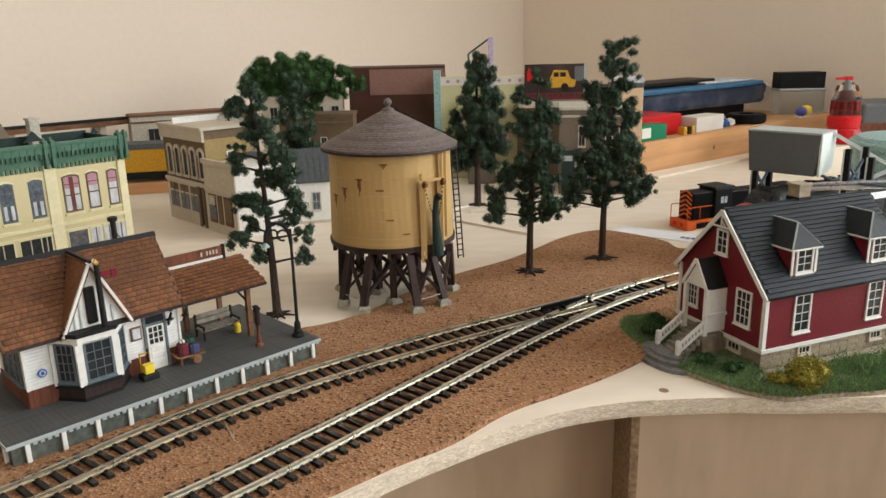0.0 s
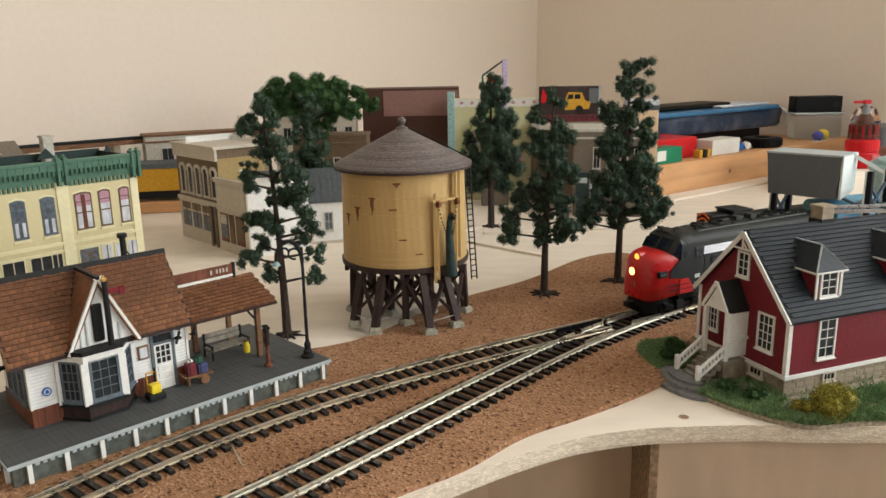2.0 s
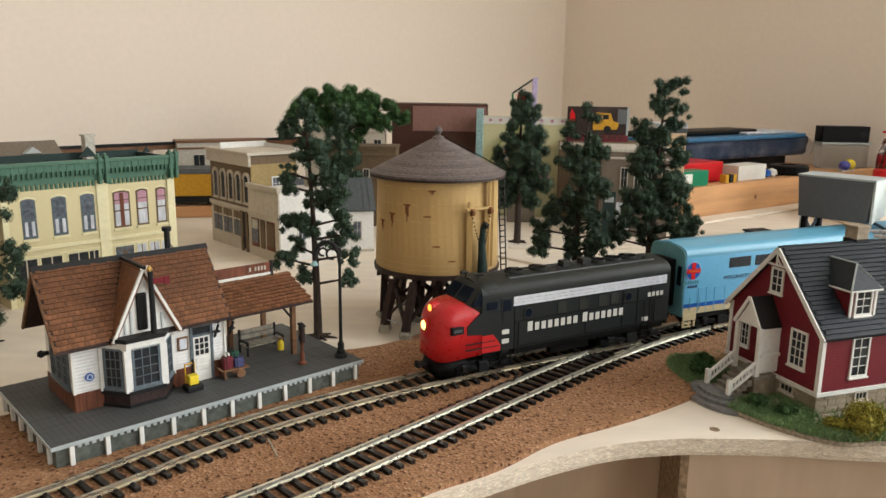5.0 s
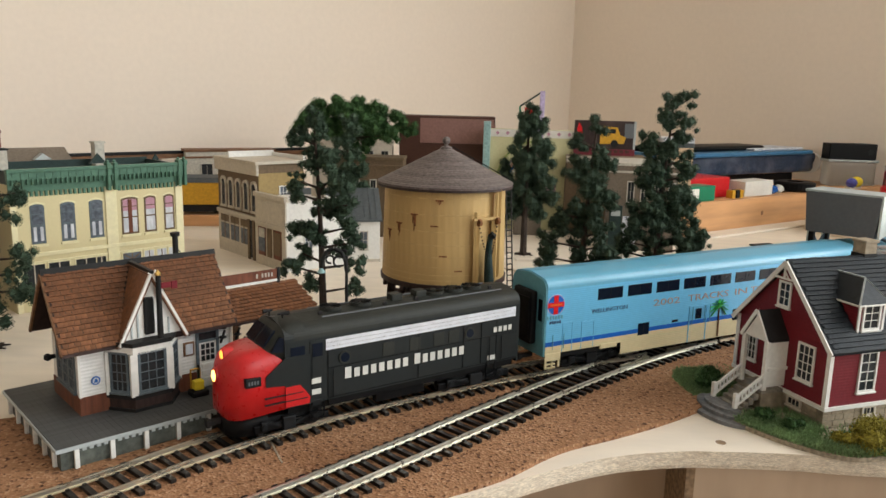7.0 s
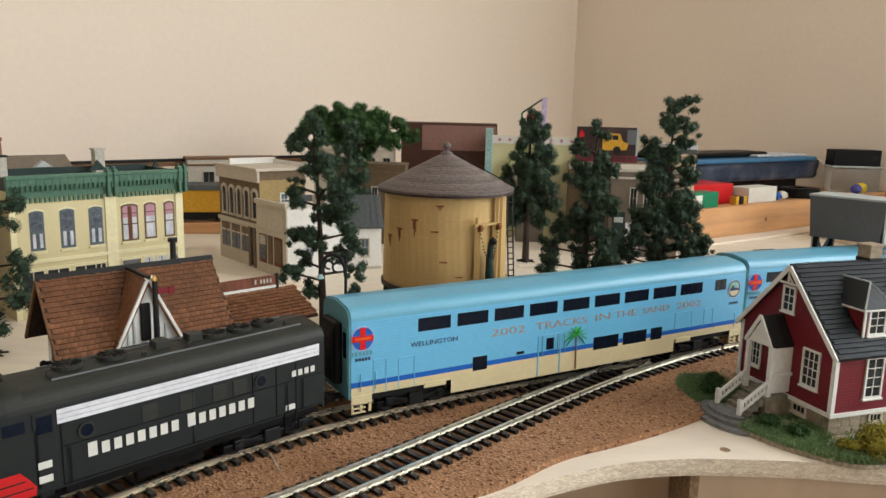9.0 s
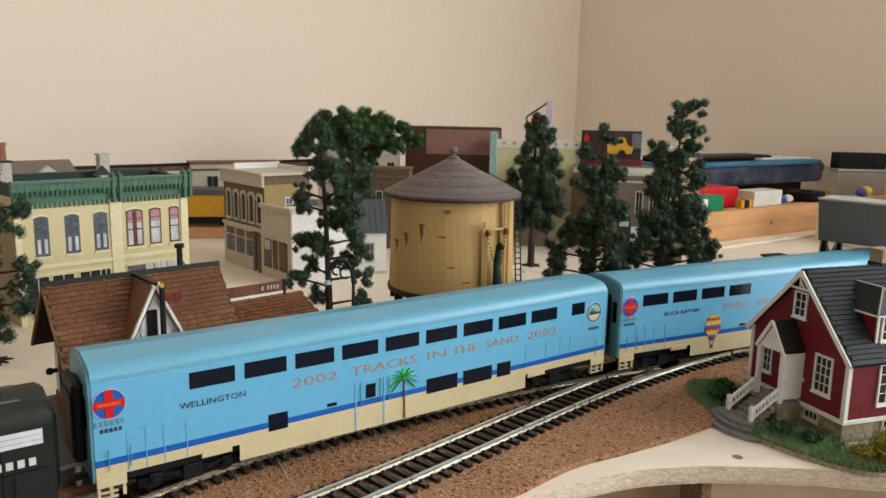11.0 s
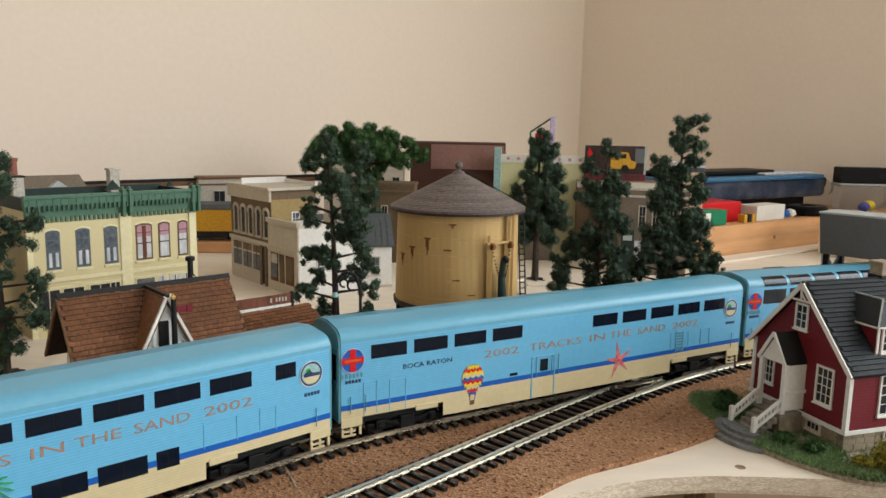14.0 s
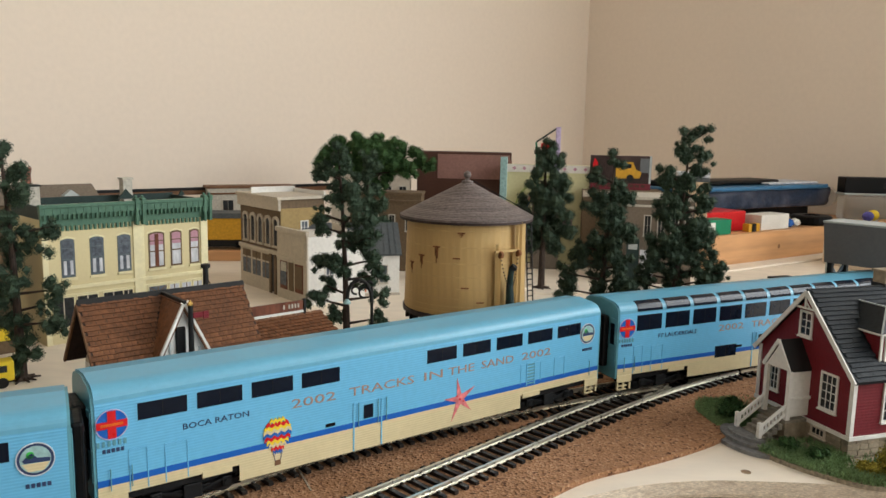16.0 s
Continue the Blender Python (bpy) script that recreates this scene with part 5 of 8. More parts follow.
    for i in range(3):
        for j in range(3):
            part("pane", box(B(), 79.2 + i * 2.6, 81.1 + i * 2.6, vf - 0.95, vf - 0.65, 25.4 + j * 3.2, 28.0 + j * 3.2), "darkpane", d)
    for zz in (13.4, 17.4, 21.2):
        part("panel", box(B(), 79.2, 86.4, vf - 1.0, vf - 0.6, zz, zz + 2.8, 0.3), "white", d)
    n = part("notice_board", box(B(), 69.8, 75.6, vf - 1.0, vf, 29.5, 37, 0.5), "wood", s, "framed notice on the wall")
    part("notice_paper", box(B(), 70.8, 74.6, vf - 1.3, vf - 0.9, 30.6, 36), "curtain", n)
    part("round_sign", rod(B(), (26.6, vf - 0.2, 27.2), (26.6, vf - 0.8, 27.2), 2.1, n=20), "blue", s, "round blue wall sign")
    part("round_sign_field", rod(B(), (26.6, vf - 0.7, 27.2), (26.6, vf - 0.95, 27.2), 1.5, n=20), "curtain", s)
    part("round_sign_mark", prism(B(), ((25.7, 26.4), (27.5, 26.4), (27.1, 28.2), (26.1, 28.2)), "y", vf - 1.1, vf - 0.9), "blue", s)
    for u in (90.5, 99.0):
        br = part("bracket", beam(beam(B(), (u, vf, 33), (u, vf - 5, 41), 0.9, 0.9), (u, vf, 41), (u, vf - 6, 42.4), 0.9, 0.9), "blackish", s)
        part("bracket_scroll", lathe(B(), ((1.2, 36), (2.2, 36.6), (1.2, 37.4)), 12, u, vf - 2.4), "blackish", br)
    # main roof
    eave, ridge = (24.0, 44.0), (50.0, 77.6)
    r = part("roof", prism(B(), ((eave[0], eave[1] - 1.4), (eave[0], eave[1]), ridge, (76, 44), (76, 42.6), (50, 76.0)), "x", 11.6, 97.5), "umber", s, "weathered brown wooden shingle roof")
    part("ridge_cap", prism(B(), ((48.4, 76.6), (50, 79.4), (51.6, 76.6)), "x", 11.2, 98), "blackish", r, "black ridge cap")
    part("bargeboard", beam(beam(B(), (11.2, 24.4, 43.2), (11.2, 50, 76.4), 1.0, 1.8), (11.2, 75.6, 43.2), (11.2, 50, 76.4), 1.0, 1.8), "wood", r)

    def hole(u, f):
        v, z = eave[0] + 26 * f, eave[1] + 33.6 * f
        half = max(0, (77 - z) / 33.4 * 16.4)
        return abs(u - 52.5) < half - 0.8
    shingle_slope(r, 11.8, 97.4, eave, ridge, 2.55, 2.5, "rooftile", "shingle", hole)
    # gable roof: two steep slopes from the front to the main roof
    for sg in (-1, 1):
        bm = B()
        v = [bm.verts.new(c) for c in ((52.5, 21.6, 77.4), (52.5 + sg * 17, 21.6, 43.2), (52.5 + sg * 17, 24.2, 43.2), (52.5, 50.0, 77.4))]
        w = [bm.verts.new((c.co.x - sg * 1.4, c.co.y, c.co.z - 0.4)) for c in v]
        bm.faces.new(v), bm.faces.new(w)
        for i in range(4):
            bm.faces.new((v[i], v[(i + 1) % 4], w[(i + 1) % 4], w[i]))
        bmesh.ops.recalc_face_normals(bm, faces=bm.faces[:])
        gr = part("gable_roof", bm, "rooftile", s)
        # shingles laid on the slope
        bm = B()
        dn = Vector((sg * 17, 0, -34.2)).normalized()
        nrm = Vector((sg * 34.2, 0, 17)).normalized()
        for i in range(15):
            f = i / 15
            y = 21.8
            p = Vector((52.5, 0, 77.4)) + dn * 38.2 * f
            lim = 50.0 - 25.8 * f
            y += (i % 2) * 1.2
            while y + 1.0 < lim:
                c = p + Vector((0, y, 0))
                wd = min(2.35, lim - y)
                q = [c + nrm * 0.15, c + Vector((0, wd, 0)) + nrm * 0.15, c + Vector((0, wd, 0)) + dn * 3.2 + nrm * 0.55, c + dn * 3.2 + nrm * rng.uniform(0.45, 0.7)]
                vv = [bm.verts.new(e) for e in q]
                lo = [bm.verts.new(e - nrm * 0.5) for e in (q[2], q[3])]
                bm.faces.new(vv), bm.faces.new((vv[3], vv[2], lo[0], lo[1]))
                y += 2.45
        part("shingle_course", bm, "rooftile", gr)
    part("gable_ridge", beam(B(), (52.5, 21.0, 77.8), (52.5, 48.5, 77.9), 1.8, 1.6), "blackish", r)
    part("valley_flashing", beam(beam(B(), (52.5, 49.5, 77.6), (35.9, 23.8, 43.8), 1.2, 1.0), (52.5, 49.5, 77.6), (69.2, 23.8, 43.8), 1.2, 1.0), "blackish", r)
    st = part("stove_pipe", rod(B(), (80, 58, 66), (80, 58, 87), 1.5, n=12), "blackish", s, "black stove pipe chimney")
    part("pipe_cap", rod(B(), (80, 58, 87), (80, 58, 89), 2.5, n=14), "blackish", st)
    part("pipe_stay", beam(beam(B(), (80, 57, 82), (76, 53, 74), 0.4, 0.4), (80, 59, 82), (84, 53, 74), 0.4, 0.4), "blackish", st)
    # open shelter
    ev2, rg2 = (24.0, 43.6), (50.0, 55.2)
    pr = part("shelter_roof", prism(B(), ((24, 42.4), (24, 43.6), rg2, (76, 43.6), (76, 42.4), (50, 53.8)), "x", 97.6, 148), "umber", s, "brown shingle shelter roof")
    shingle_slope(pr, 97.8, 147.8, ev2, rg2, 2.6, 2.5, "rooftile", "shingle")
    part("shelter_beam", box(box(B(), 97.6, 146, 32, 33.6, 40.6, 42.8), 97.6, 146, 66.4, 68, 40.6, 42.8), "umber", s)
    for u, v in ((140, 33), (140, 67), (118, 67)):
        part("post", box(B(), u - 1.3, u + 1.3, v - 1.3, v + 1.3, Z, 42.6), "wood", s, "brown timber shelter post")
        part("knee_brace", beam(B(), (u - 7, v, 41), (u - 1, v, 33), 1.0, 1.0), "blackish", s)
    sg = part("roof_sign", box(B(), 99, 136, 49.5, 50.5, 57.6, 63.4, 0.2), "maroon", s, "brown name board with white lower edge")
    part("sign_edge", box(B(), 99, 136, 49.2, 50.3, 56.2, 57.5), "white", sg)
    part("sign_post", box(B(), 136, 137.6, 49, 51, 54, 64), "blackish", sg)
    part("sign_post", box(B(), 98, 99, 49, 51, 55, 63), "blackish", sg)
    bm = B()
    for u in (122.5, 126, 128, 130, 132):
        box(bm, u, u + 1.0, 49.2, 49.5, 59.4, 61.8)
    part("sign_bar", bm, "chimney", sg)
    # deck: planks across, edge, posts and dentils
    base = part("deck_base", box(B(), 1.6, 163, 1.6, 85, 0.02, Z - 0.9), "platside", s, "grey-green recessed platform skirt")
    plank = share(box(B(), 0, 2.62, 0, 87.5, -1.0, 0, 0.05), "platform")
    for k in range(62):
        u = k * 2.66
        piece("plank", plank, base, u, 0, Z + rng.uniform(-0.03, 0.03))
    part("edge_board", box(B(), -0.3, 165.2, -0.7, -0.05, Z - 1.9, Z - 0.1, 0.15), "palegrey", base, "pale grey platform edge board")
    part("edge_board", box(B(), -0.9, -0.3, -0.7, 87.5, Z - 1.9, Z - 0.1, 0.15), "palegrey", base)
    dent = share(box(B(), 0, 1.7, -0.1, 0.9, -1.5, 0), "palegrey")
    post = share(box(B(), -1.0, 1.0, -0.5, 1.2, 0, 8.9, 0.12), "white")
    for k in range(11):
        u = 7.8 + k * 15.2
        piece("edge_post", post, base, u, 0.2, 0.1)
        for j in range(1, 5):
            if u + j * 3.05 < 163:
                piece("dentil", dent, base, u + j * 3.05 - 0.6, 0.1, Z - 1.9)
    for k in range(6):
        v = 8 + k * 14.6
        piece("edge_post", post, base, 0.4, v, 0.1, -90)
        for j in range(1, 5):
            piece("dentil", dent, base, 0.4, v + j * 2.9 - 0.6, Z - 1.9, -90)
    return s


station_ob = station()


def at_station(u, v, z=11.05):
    """A place on the platform, as world millimetres."""
    a = radians(45.17)
    return -183.9 + u * math.cos(a) - v * math.sin(a), 300.6 + u * math.sin(a) + v * math.cos(a), z


def lamp_post():
    x, y, z = at_station(158, 11.5)
    t = thing("street_lamp", "black cast-iron crook lamp standing on the platform", "lamp", x, y, z, 12)
    part("base", lathe(B(), ((3.6, 0), (3.4, 1.6), (2.2, 2.4), (2.4, 3.6), (1.8, 5), (1.9, 8), (1.2, 9.4)), 16), "blackish", t)
    part("pole", rod(B(), (0, 0, 9), (0, 0, 64), 1.05, 0.8, n=10), "blackish", t)
    bm = B()
    pts = [(0, 0, 55), (-0.5, 0, 61), (-3, 0, 66), (-7, 0, 68), (-11, 0, 66.4), (-13.4, 0, 62), (-14, 0, 57)]
    for a, b in zip(pts, pts[1:]):
        rod(bm, a, b, 1.1, n=8)
    arm = part("arm", bm, "blackish", t)
    bm = B()
    for cx, cz, r in ((-4.2, 60.5, 3.0), (-9.2, 61.8, 2.2), (-1.6, 65.6, 1.6)):
        for k in range(12):
            a0, a1 = math.pi * 1.6 * k / 12, math.pi * 1.6 * (k + 1) / 12
            rod(bm, (cx + r * math.cos(a0), 0, cz + r * math.sin(a0)), (cx + r * math.cos(a1), 0, cz + r * math.sin(a1)), 0.62, n=6)
    rod(bm, (0, 0, 66), (-14, 0, 69.4), 0.35, n=6)
    part("scroll", bm, "blackish", arm)
    part("shade", lathe(B(), ((0.7, 57.5), (0.9, 56.8), (2.2, 54.8), (2.3, 54.3), (2.0, 54.3)), 18, -14, 0), "teal", t, "pale green enamel lamp shade")


lamp_post()


def bench():
    x, y, z = at_station(129, 50)
    t = thing("bench", "pale plank bench with black iron ends on the platform", "bench", x, y, z, 45)
    for k in range(3):
        part("seat_slat", box(B(), -12, 12, -5 + k * 3.1, -2.2 + k * 3.1, 5.2, 6.0, 0.15), "stairwood", t)
    for k in range(2):
        part("back_slat", box(B(), -12, 12, 4.6 + k * 0.5, 5.5 + k * 0.5, 7.4 + k * 3.0, 9.9 + k * 3.0, 0.15), "stairwood", t)
    for u in (-11.4, 11.4):
        part("end_frame", box(box(box(B(), u - 0.6, u + 0.6, -5, -4, 0, 8, 0.2), u - 0.6, u + 0.6, 4.4, 5.6, 0, 13.6, 0.2), u - 0.6, u + 0.6, -5, 5, 7.4, 8.4, 0.2), "blackish", t)


bench()
x, y, z = at_station(135, 16)
t = thing("platform_scale", "brown wooden weighing machine on the platform", "scale", x, y, z, 30)
part("column", lathe(B(), ((2.3, 0), (2.3, 1.2), (1.2, 2.2), (1.5, 5), (0.9, 7), (0.9, 11), (1.5, 13)), 14), "maroon", t)
part("head", box(B(), -1.4, 1.4, -3.0, 3.0, 12.6, 22.6, 1.3), "umber", t)
part("dial", rod(B(), (-1.1, 0, 18.6), (-1.5, 0, 18.6), 1.7, n=16), "brownwall", t)
part("head_cap", box(B(), -1.5, 1.5, -3.2, 3.2, 22, 23.2, 0.3), "blackish", t)

x, y, z = at_station(97, 24)
t = thing("luggage_cart", "wooden platform luggage cart with two wheels", "cart", x, y, z, 40)
part("bed", box(B(), -6, 8, -3.2, 3.2, 4.2, 5.2, 0.2), "wood", t)
for sd in (-1, 1):
    part("wheel", rod(B(), (3, sd * 3.4, 2.4), (3, sd * 4.1, 2.4), 2.4, n=18), "wood", t)
    part("handle", beam(B(), (-6, sd * 2.6, 4.6), (-9, sd * 2.6, 7), 0.7, 0.7), "wood", t)
part("leg", beam(B(), (-5, 0, 0), (-5, 0, 4.4), 0.9, 5), "wood", t)
for nm, m_, x0, x1, y0, y1, zz, h, lab in (("suitcase", "lugred", -5.5, -0.5, -2.6, 2.2, 5.25, 6.5, "dull red toy suitcase on the cart"), ("suitcase", "lugblue", 0.2, 5.4, -2.8, 1.6, 5.25, 5.2, "blue-violet toy trunk on the cart"), ("hat_box", "luggreen", -0.4, 3.6, -0.8, 2.4, 10.6, 3.0, "small green bag on the luggage"), ("bundle", "whiteplastic", -4.4, -1.6, -1, 1.4, 11.9, 1.6, "white bundle on top of a suitcase")):
    q = thing(nm, lab, "luggage", x, y, z, 40, group="luggage on the cart")
    part("body", box(B(), x0, x1, y0, y1, zz, zz + h, 0.5), m_, q)
    part("strap", box(B(), x0 + 1, x0 + 1.5, y0 - 0.12, y1 + 0.12, zz + 0.1, zz + h + 0.12), "blackish", q)

x, y, z = at_station(73, 22)
t = thing("hand_truck", "yellow toy hand truck with a black tray against the wall", "hand truck", x, y, z, 45)
part("frame", box(box(box(B(), -2.8, -2.2, 1, 2, 1, 13.4, 0.2), 2.2, 2.8, 1, 2, 1, 13.4, 0.2), -2.8, 2.8, 1, 2, 12.8, 13.4, 0.2), "yellow", t)
part("load", box(B(), -2.4, 2.6, -3.4, 1.0, 3.2, 8, 0.5), "bright", t, "yellow crate")
part("tray", box(B(), -4.2, 4.4, -4.8, 2.2, 0, 3.1, 0.6), "blackish", t)
part("upright", box(B(), 1.4, 2.4, 1.0, 2.2, 7, 15, 0.2), "blackish", t)
x, y, z = at_station(138, 44)
t = thing("milk_can", "small yellow can on the platform beside the post", "can", x, y, z)
part("body", lathe(B(), ((1.9, 0), (1.9, 4.4), (1.1, 5.8), (1.2, 6.6)), 14), "bright", t)
part("lid", lathe(B(), ((1.5, 6.6), (1.5, 7.2), (0.4, 7.5)), 14), "wood", t)


# ---- red house ----
def red_house():
    h = thing("red_house", "red clapboard model house with white trim and slate roof", "house", 173, 385, 0, 21.5)
    W, Lh, z0, ze, zr = 69.0, 104.0, 10.6, 43.0, 80.6
    part("foundation", box(B(), 0.8, Lh - 0.8, 0.8, W - 0.8, -2.9, z0), "stone", h, "tan stone foundation")
    stone = [share(box(B(), 0, w, -0.5, 0.2, 0, 3.0, 0.18), "stone") for w in (5.4, 6.8, 8.0)]
    for row in range(4):
        u = -0.2
        k = row
        while u < Lh - 6:
            w = (5.4, 6.8, 8.0)[k % 3]
            piece("foundation_stone", stone[k % 3], h, u, 0.6, -2.6 + row * 3.25)
            u += w + 0.25
            k += 1
        v = W - 1
        while v > 8:
            w = (5.4, 6.8, 8.0)[k % 3]
            piece("foundation_stone", stone[k % 3], h, 0.6, v, -2.6 + row * 3.25, -90)
            v -= w + 0.25
            k += 1
    part("wall", prism(B(), ((0, z0), (W, z0), (W, ze), (W / 2, zr - 2.5), (0, ze)), "x", 0, Lh), "housered", h, "red clapboard wall")
    for u, v in ((0, 0), (0, W), (Lh, 0), (Lh, W)):
        part("corner_board", box(B(), u - 0.6 if u == 0 else u - 1.8, u + 1.8 if u == 0 else u + 0.6, v - 0.6 if v == 0 else v - 1.8, v + 1.8 if v == 0 else v + 0.6, z0, ze), "white", h)
    part("water_table", box(B(), -1.0, Lh + 1, -1.0, 0.0, z0 - 1.1, z0 + 1.1, 0.15), "white", h), part("water_table", box(B(), -1.0, 0.0, 0, W + 1, z0 - 1.1, z0 + 1.1, 0.15), "white", h)
    # roof
    over = 2.6
    sl = (zr - ze) / (W / 2)
    e0 = (-over, ze - over * sl)
    roof = part("roof", prism(B(), (e0, (-over - 0.3, e0[1] + 1.0), (W / 2, zr + 1.2), (W + over + 0.3, e0[1] + 1.0), (W + over, e0[1]), (W / 2, zr - 0.4)), "x", -2.4, Lh + 2.4), "houseroof", h, "dark slate-grey shingle roof")

    def cut(u, f):
        v = -over + (W / 2 + over) * f
        return any(abs(u - c) < 9.4 and 4.5 < v < 20 for c in (28, 83))
    shingle_slope(roof, -0.6, Lh + 1.4, (-over - 0.3, e0[1] + 1.0), (W / 2, zr + 1.2), 2.7, 2.7, "houseroof", "slate", cut, 280)
    part("ridge_cap", beam(B(), (-2.4, W / 2, zr + 1.4), (Lh + 2.4, W / 2, zr + 1.4), 1.4, 1.0), "houseroof", roof)
    for v in (-over, W + over):
        part("rake_board", beam(B(), (-2.6, v, e0[1] + 0.2), (-2.6, W / 2, zr + 0.2), 0.9, 2.4), "white", h, "white rake board")
    part("gable_brace", beam(beam(beam(B(), (-2.6, W / 2 - 6, zr - 8.6), (-2.6, W / 2 + 6, zr - 8.6), 0.9, 1.0), (-2.6, W / 2, zr - 9), (-2.6, W / 2, zr), 0.8, 0.8), (-2.6, W / 2 - 3.5, zr - 8.6), (-2.6, W / 2, zr - 4.6), 0.7, 0.7), "white", h)
    # windows on the gable end (facing -x) and the long side (facing -y)
    grid_window(h, 7.0, 12.0, 2, 3, on(-0.05, 38.6, 57.0, -90), label="white framed gable window")
    grid_window(h, 9.6, 18.2, 3, 4, on(-0.05, 20.2, 21.5, -90))
    grid_window(h, 8.0, 17.0, 3, 4, on(-0.05, 60.6, 20.0, -90))
    for u in (20.4, 73.6):
        grid_window(h, 9.8, 20.0, 2, 4, on(u, -0.05, 19.0), label="white framed sash window")
    for u in (26, 79):
        grid_window(h, 7.0, 3.4, 3, 1, on(u, -0.1, 5.4), "beige", "darkpane")
    grid_window(h, 8.0, 3.4, 3, 1, on(-0.1, 24, 5.2, -90), "beige", "darkpane")
    # dormers
    for c in (28, 83):
        d = part("dormer", prism(B(), ((c - 8.8, 46), (c + 8.8, 46), (c + 8.8, 64.4), (c - 8.8, 64.4)), "y", 4.6, 24), "housered", h, "red dormer with hipped slate roof")
        grid_window(d, 9.6, 12.0, 2, 3, on(c - 4.8, 4.5, 51.0))
        for sd in (-1, 1):
            part("dormer_board", box(B(), c + sd * 8.2 - 0.7, c + sd * 8.2 + 0.7, 3.9, 4.7, 47, 64), "white", d)
        bm = B()
        v = [bm.verts.new(q) for q in ((c - 10.6, 2.6, 63.8), (c + 10.6, 2.6, 63.8), (c + 10.6, 21, 63.8), (c - 10.6, 21, 63.8), (c, 11.0, 76.0), (c, 31, 76.0))]
        for q in ((0, 1, 4), (1, 2, 5, 4), (3, 0, 4, 5), (2, 3, 5), (0, 3, 2, 1)):
            bm.faces.new([v[i] for i in q])
        bmesh.ops.recalc_face_normals(bm, faces=bm.faces[:])
        dr = part("dormer_roof", bm, "houseroof", d)
        part("dormer_eave", box(B(), c - 10.9, c + 10.9, 2.3, 19, 63.0, 64.0, 0.2), "white", d)
        bm = B()
        for sd in (-1, 1):
            beam(bm, (c + sd * 10.6, 2.6, 64.0), (c, 11.0, 76.3), 0.9, 0.5)
        beam(bm, (c, 11, 76.3), (c, 31, 76.3), 0.9, 0.6)
        part("hip_flashing", bm, "palegrey", dr)
        # front shingles of the hip
        bm = B()
        for i in range(6):
            f0, f1 = i / 6, (i + 1.2) / 6
            hw = 10.6 * (1 - f0)
            n = max(1, int(hw * 2 / 3.2))
            for k in range(n):
                xa = c - hw + 2 * hw * k / n
                xb = xa + 2 * hw / n * 0.94
                q = [(xa, 2.6 + 8.4 * f0, 64.0 + 12.2 * f0 + 0.4), (xb, 2.6 + 8.4 * f0, 64.0 + 12.2 * f0 + 0.4), (xb, 2.6 + 8.4 * min(1, f1), 64.0 + 12.2 * min(1, f1)), (xa, 2.6 + 8.4 * min(1, f1), 64.0 + 12.2 * min(1, f1))]
                sh = 1 - f1 if f1 < 1 else 0
                q[2] = (c + (xb - c) * (sh / max(1 - f0, 0.01)), *q[2][1:])
                q[3] = (c + (xa - c) * (sh / max(1 - f0, 0.01)), *q[3][1:])
                bm.faces.new([bm.verts.new(e) for e in q])
        part("shingle_course", bm, "houseroof", dr)
    ch = part("chimney", box(B(), 50.5, 59, W / 2 - 1, W / 2 + 7.5, 74, 90, 0.3), "chimtan", h, "tan masonry chimney with dark base")
    part("chimney_flashing", box(B(), 50.1, 59.4, W / 2 - 1.4, W / 2 + 7.9, 74, 83.4), "blackish", ch)
    part("chimney_cap", box(B(), 49.8, 59.7, W / 2 - 1.7, W / 2 + 8.2, 89.4, 91, 0.3), "chimtan", ch)
    # porch with gable hood, door, stairs and rails
    pc = 38.0
    p = part("porch_roof", prism(B(), ((pc - 9.5, 38.2), (pc, 52.6), (pc + 9.5, 38.2), (pc + 9.5, 39.6), (pc, 54.2), (pc - 9.5, 39.6)), "x", -15, 0), "blackish", h, "dark gabled porch hood")
    part("porch_gable", prism(B(), ((pc - 8.6, 38.6), (pc, 51.6), (pc + 8.6, 38.6)), "x", -14.4, -13.4), "white", p)
    for sd in (-1, 1):
        part("porch_rake", beam(B(), (-15.2, pc + sd * 10.4, 37.8), (-15.2, pc, 54), 0.9, 1.8), "white", p)
    for v in (pc - 8.6, pc + 8.6):
        part("porch_post", box(B(), -14.6, -12.4, v - 1.2, v + 1.2, 11.4, 38.6), "white", h)
    part("porch_side", box(B(), -13.6, 0, pc - 9.2, pc - 8.2, 13, 38.4), "white", h, "white panelled porch side")
    part("porch_floor", box(B(), -15.4, 0, pc - 10, pc + 10, 9.6, 11.4, 0.2), "stairwood", h)
    part("porch_base", box(B(), -14.6, 0, pc - 9.2, pc + 9.2, -2.9, 9.6), "stone", h)
    dr = part("door", box(B(), -0.9, 0, pc - 4.6, pc + 4.6, 11.4, 33, 0.2), "white", h, "white front door")
    part("door_pane", box(B(), -1.2, -0.8, pc - 3, pc + 3, 22, 31), "darkpane", dr)
    for i in range(5):
        part("step", box(B(), -15.4 - (i + 1) * 3.2, -15.4 - i * 3.2, pc - 8.4, pc + 8.4, 9.6 - (i + 1) * 2.2 - 1.8, 9.6 - i * 2.2 - 0.6, 0.2), "stairwood", h)
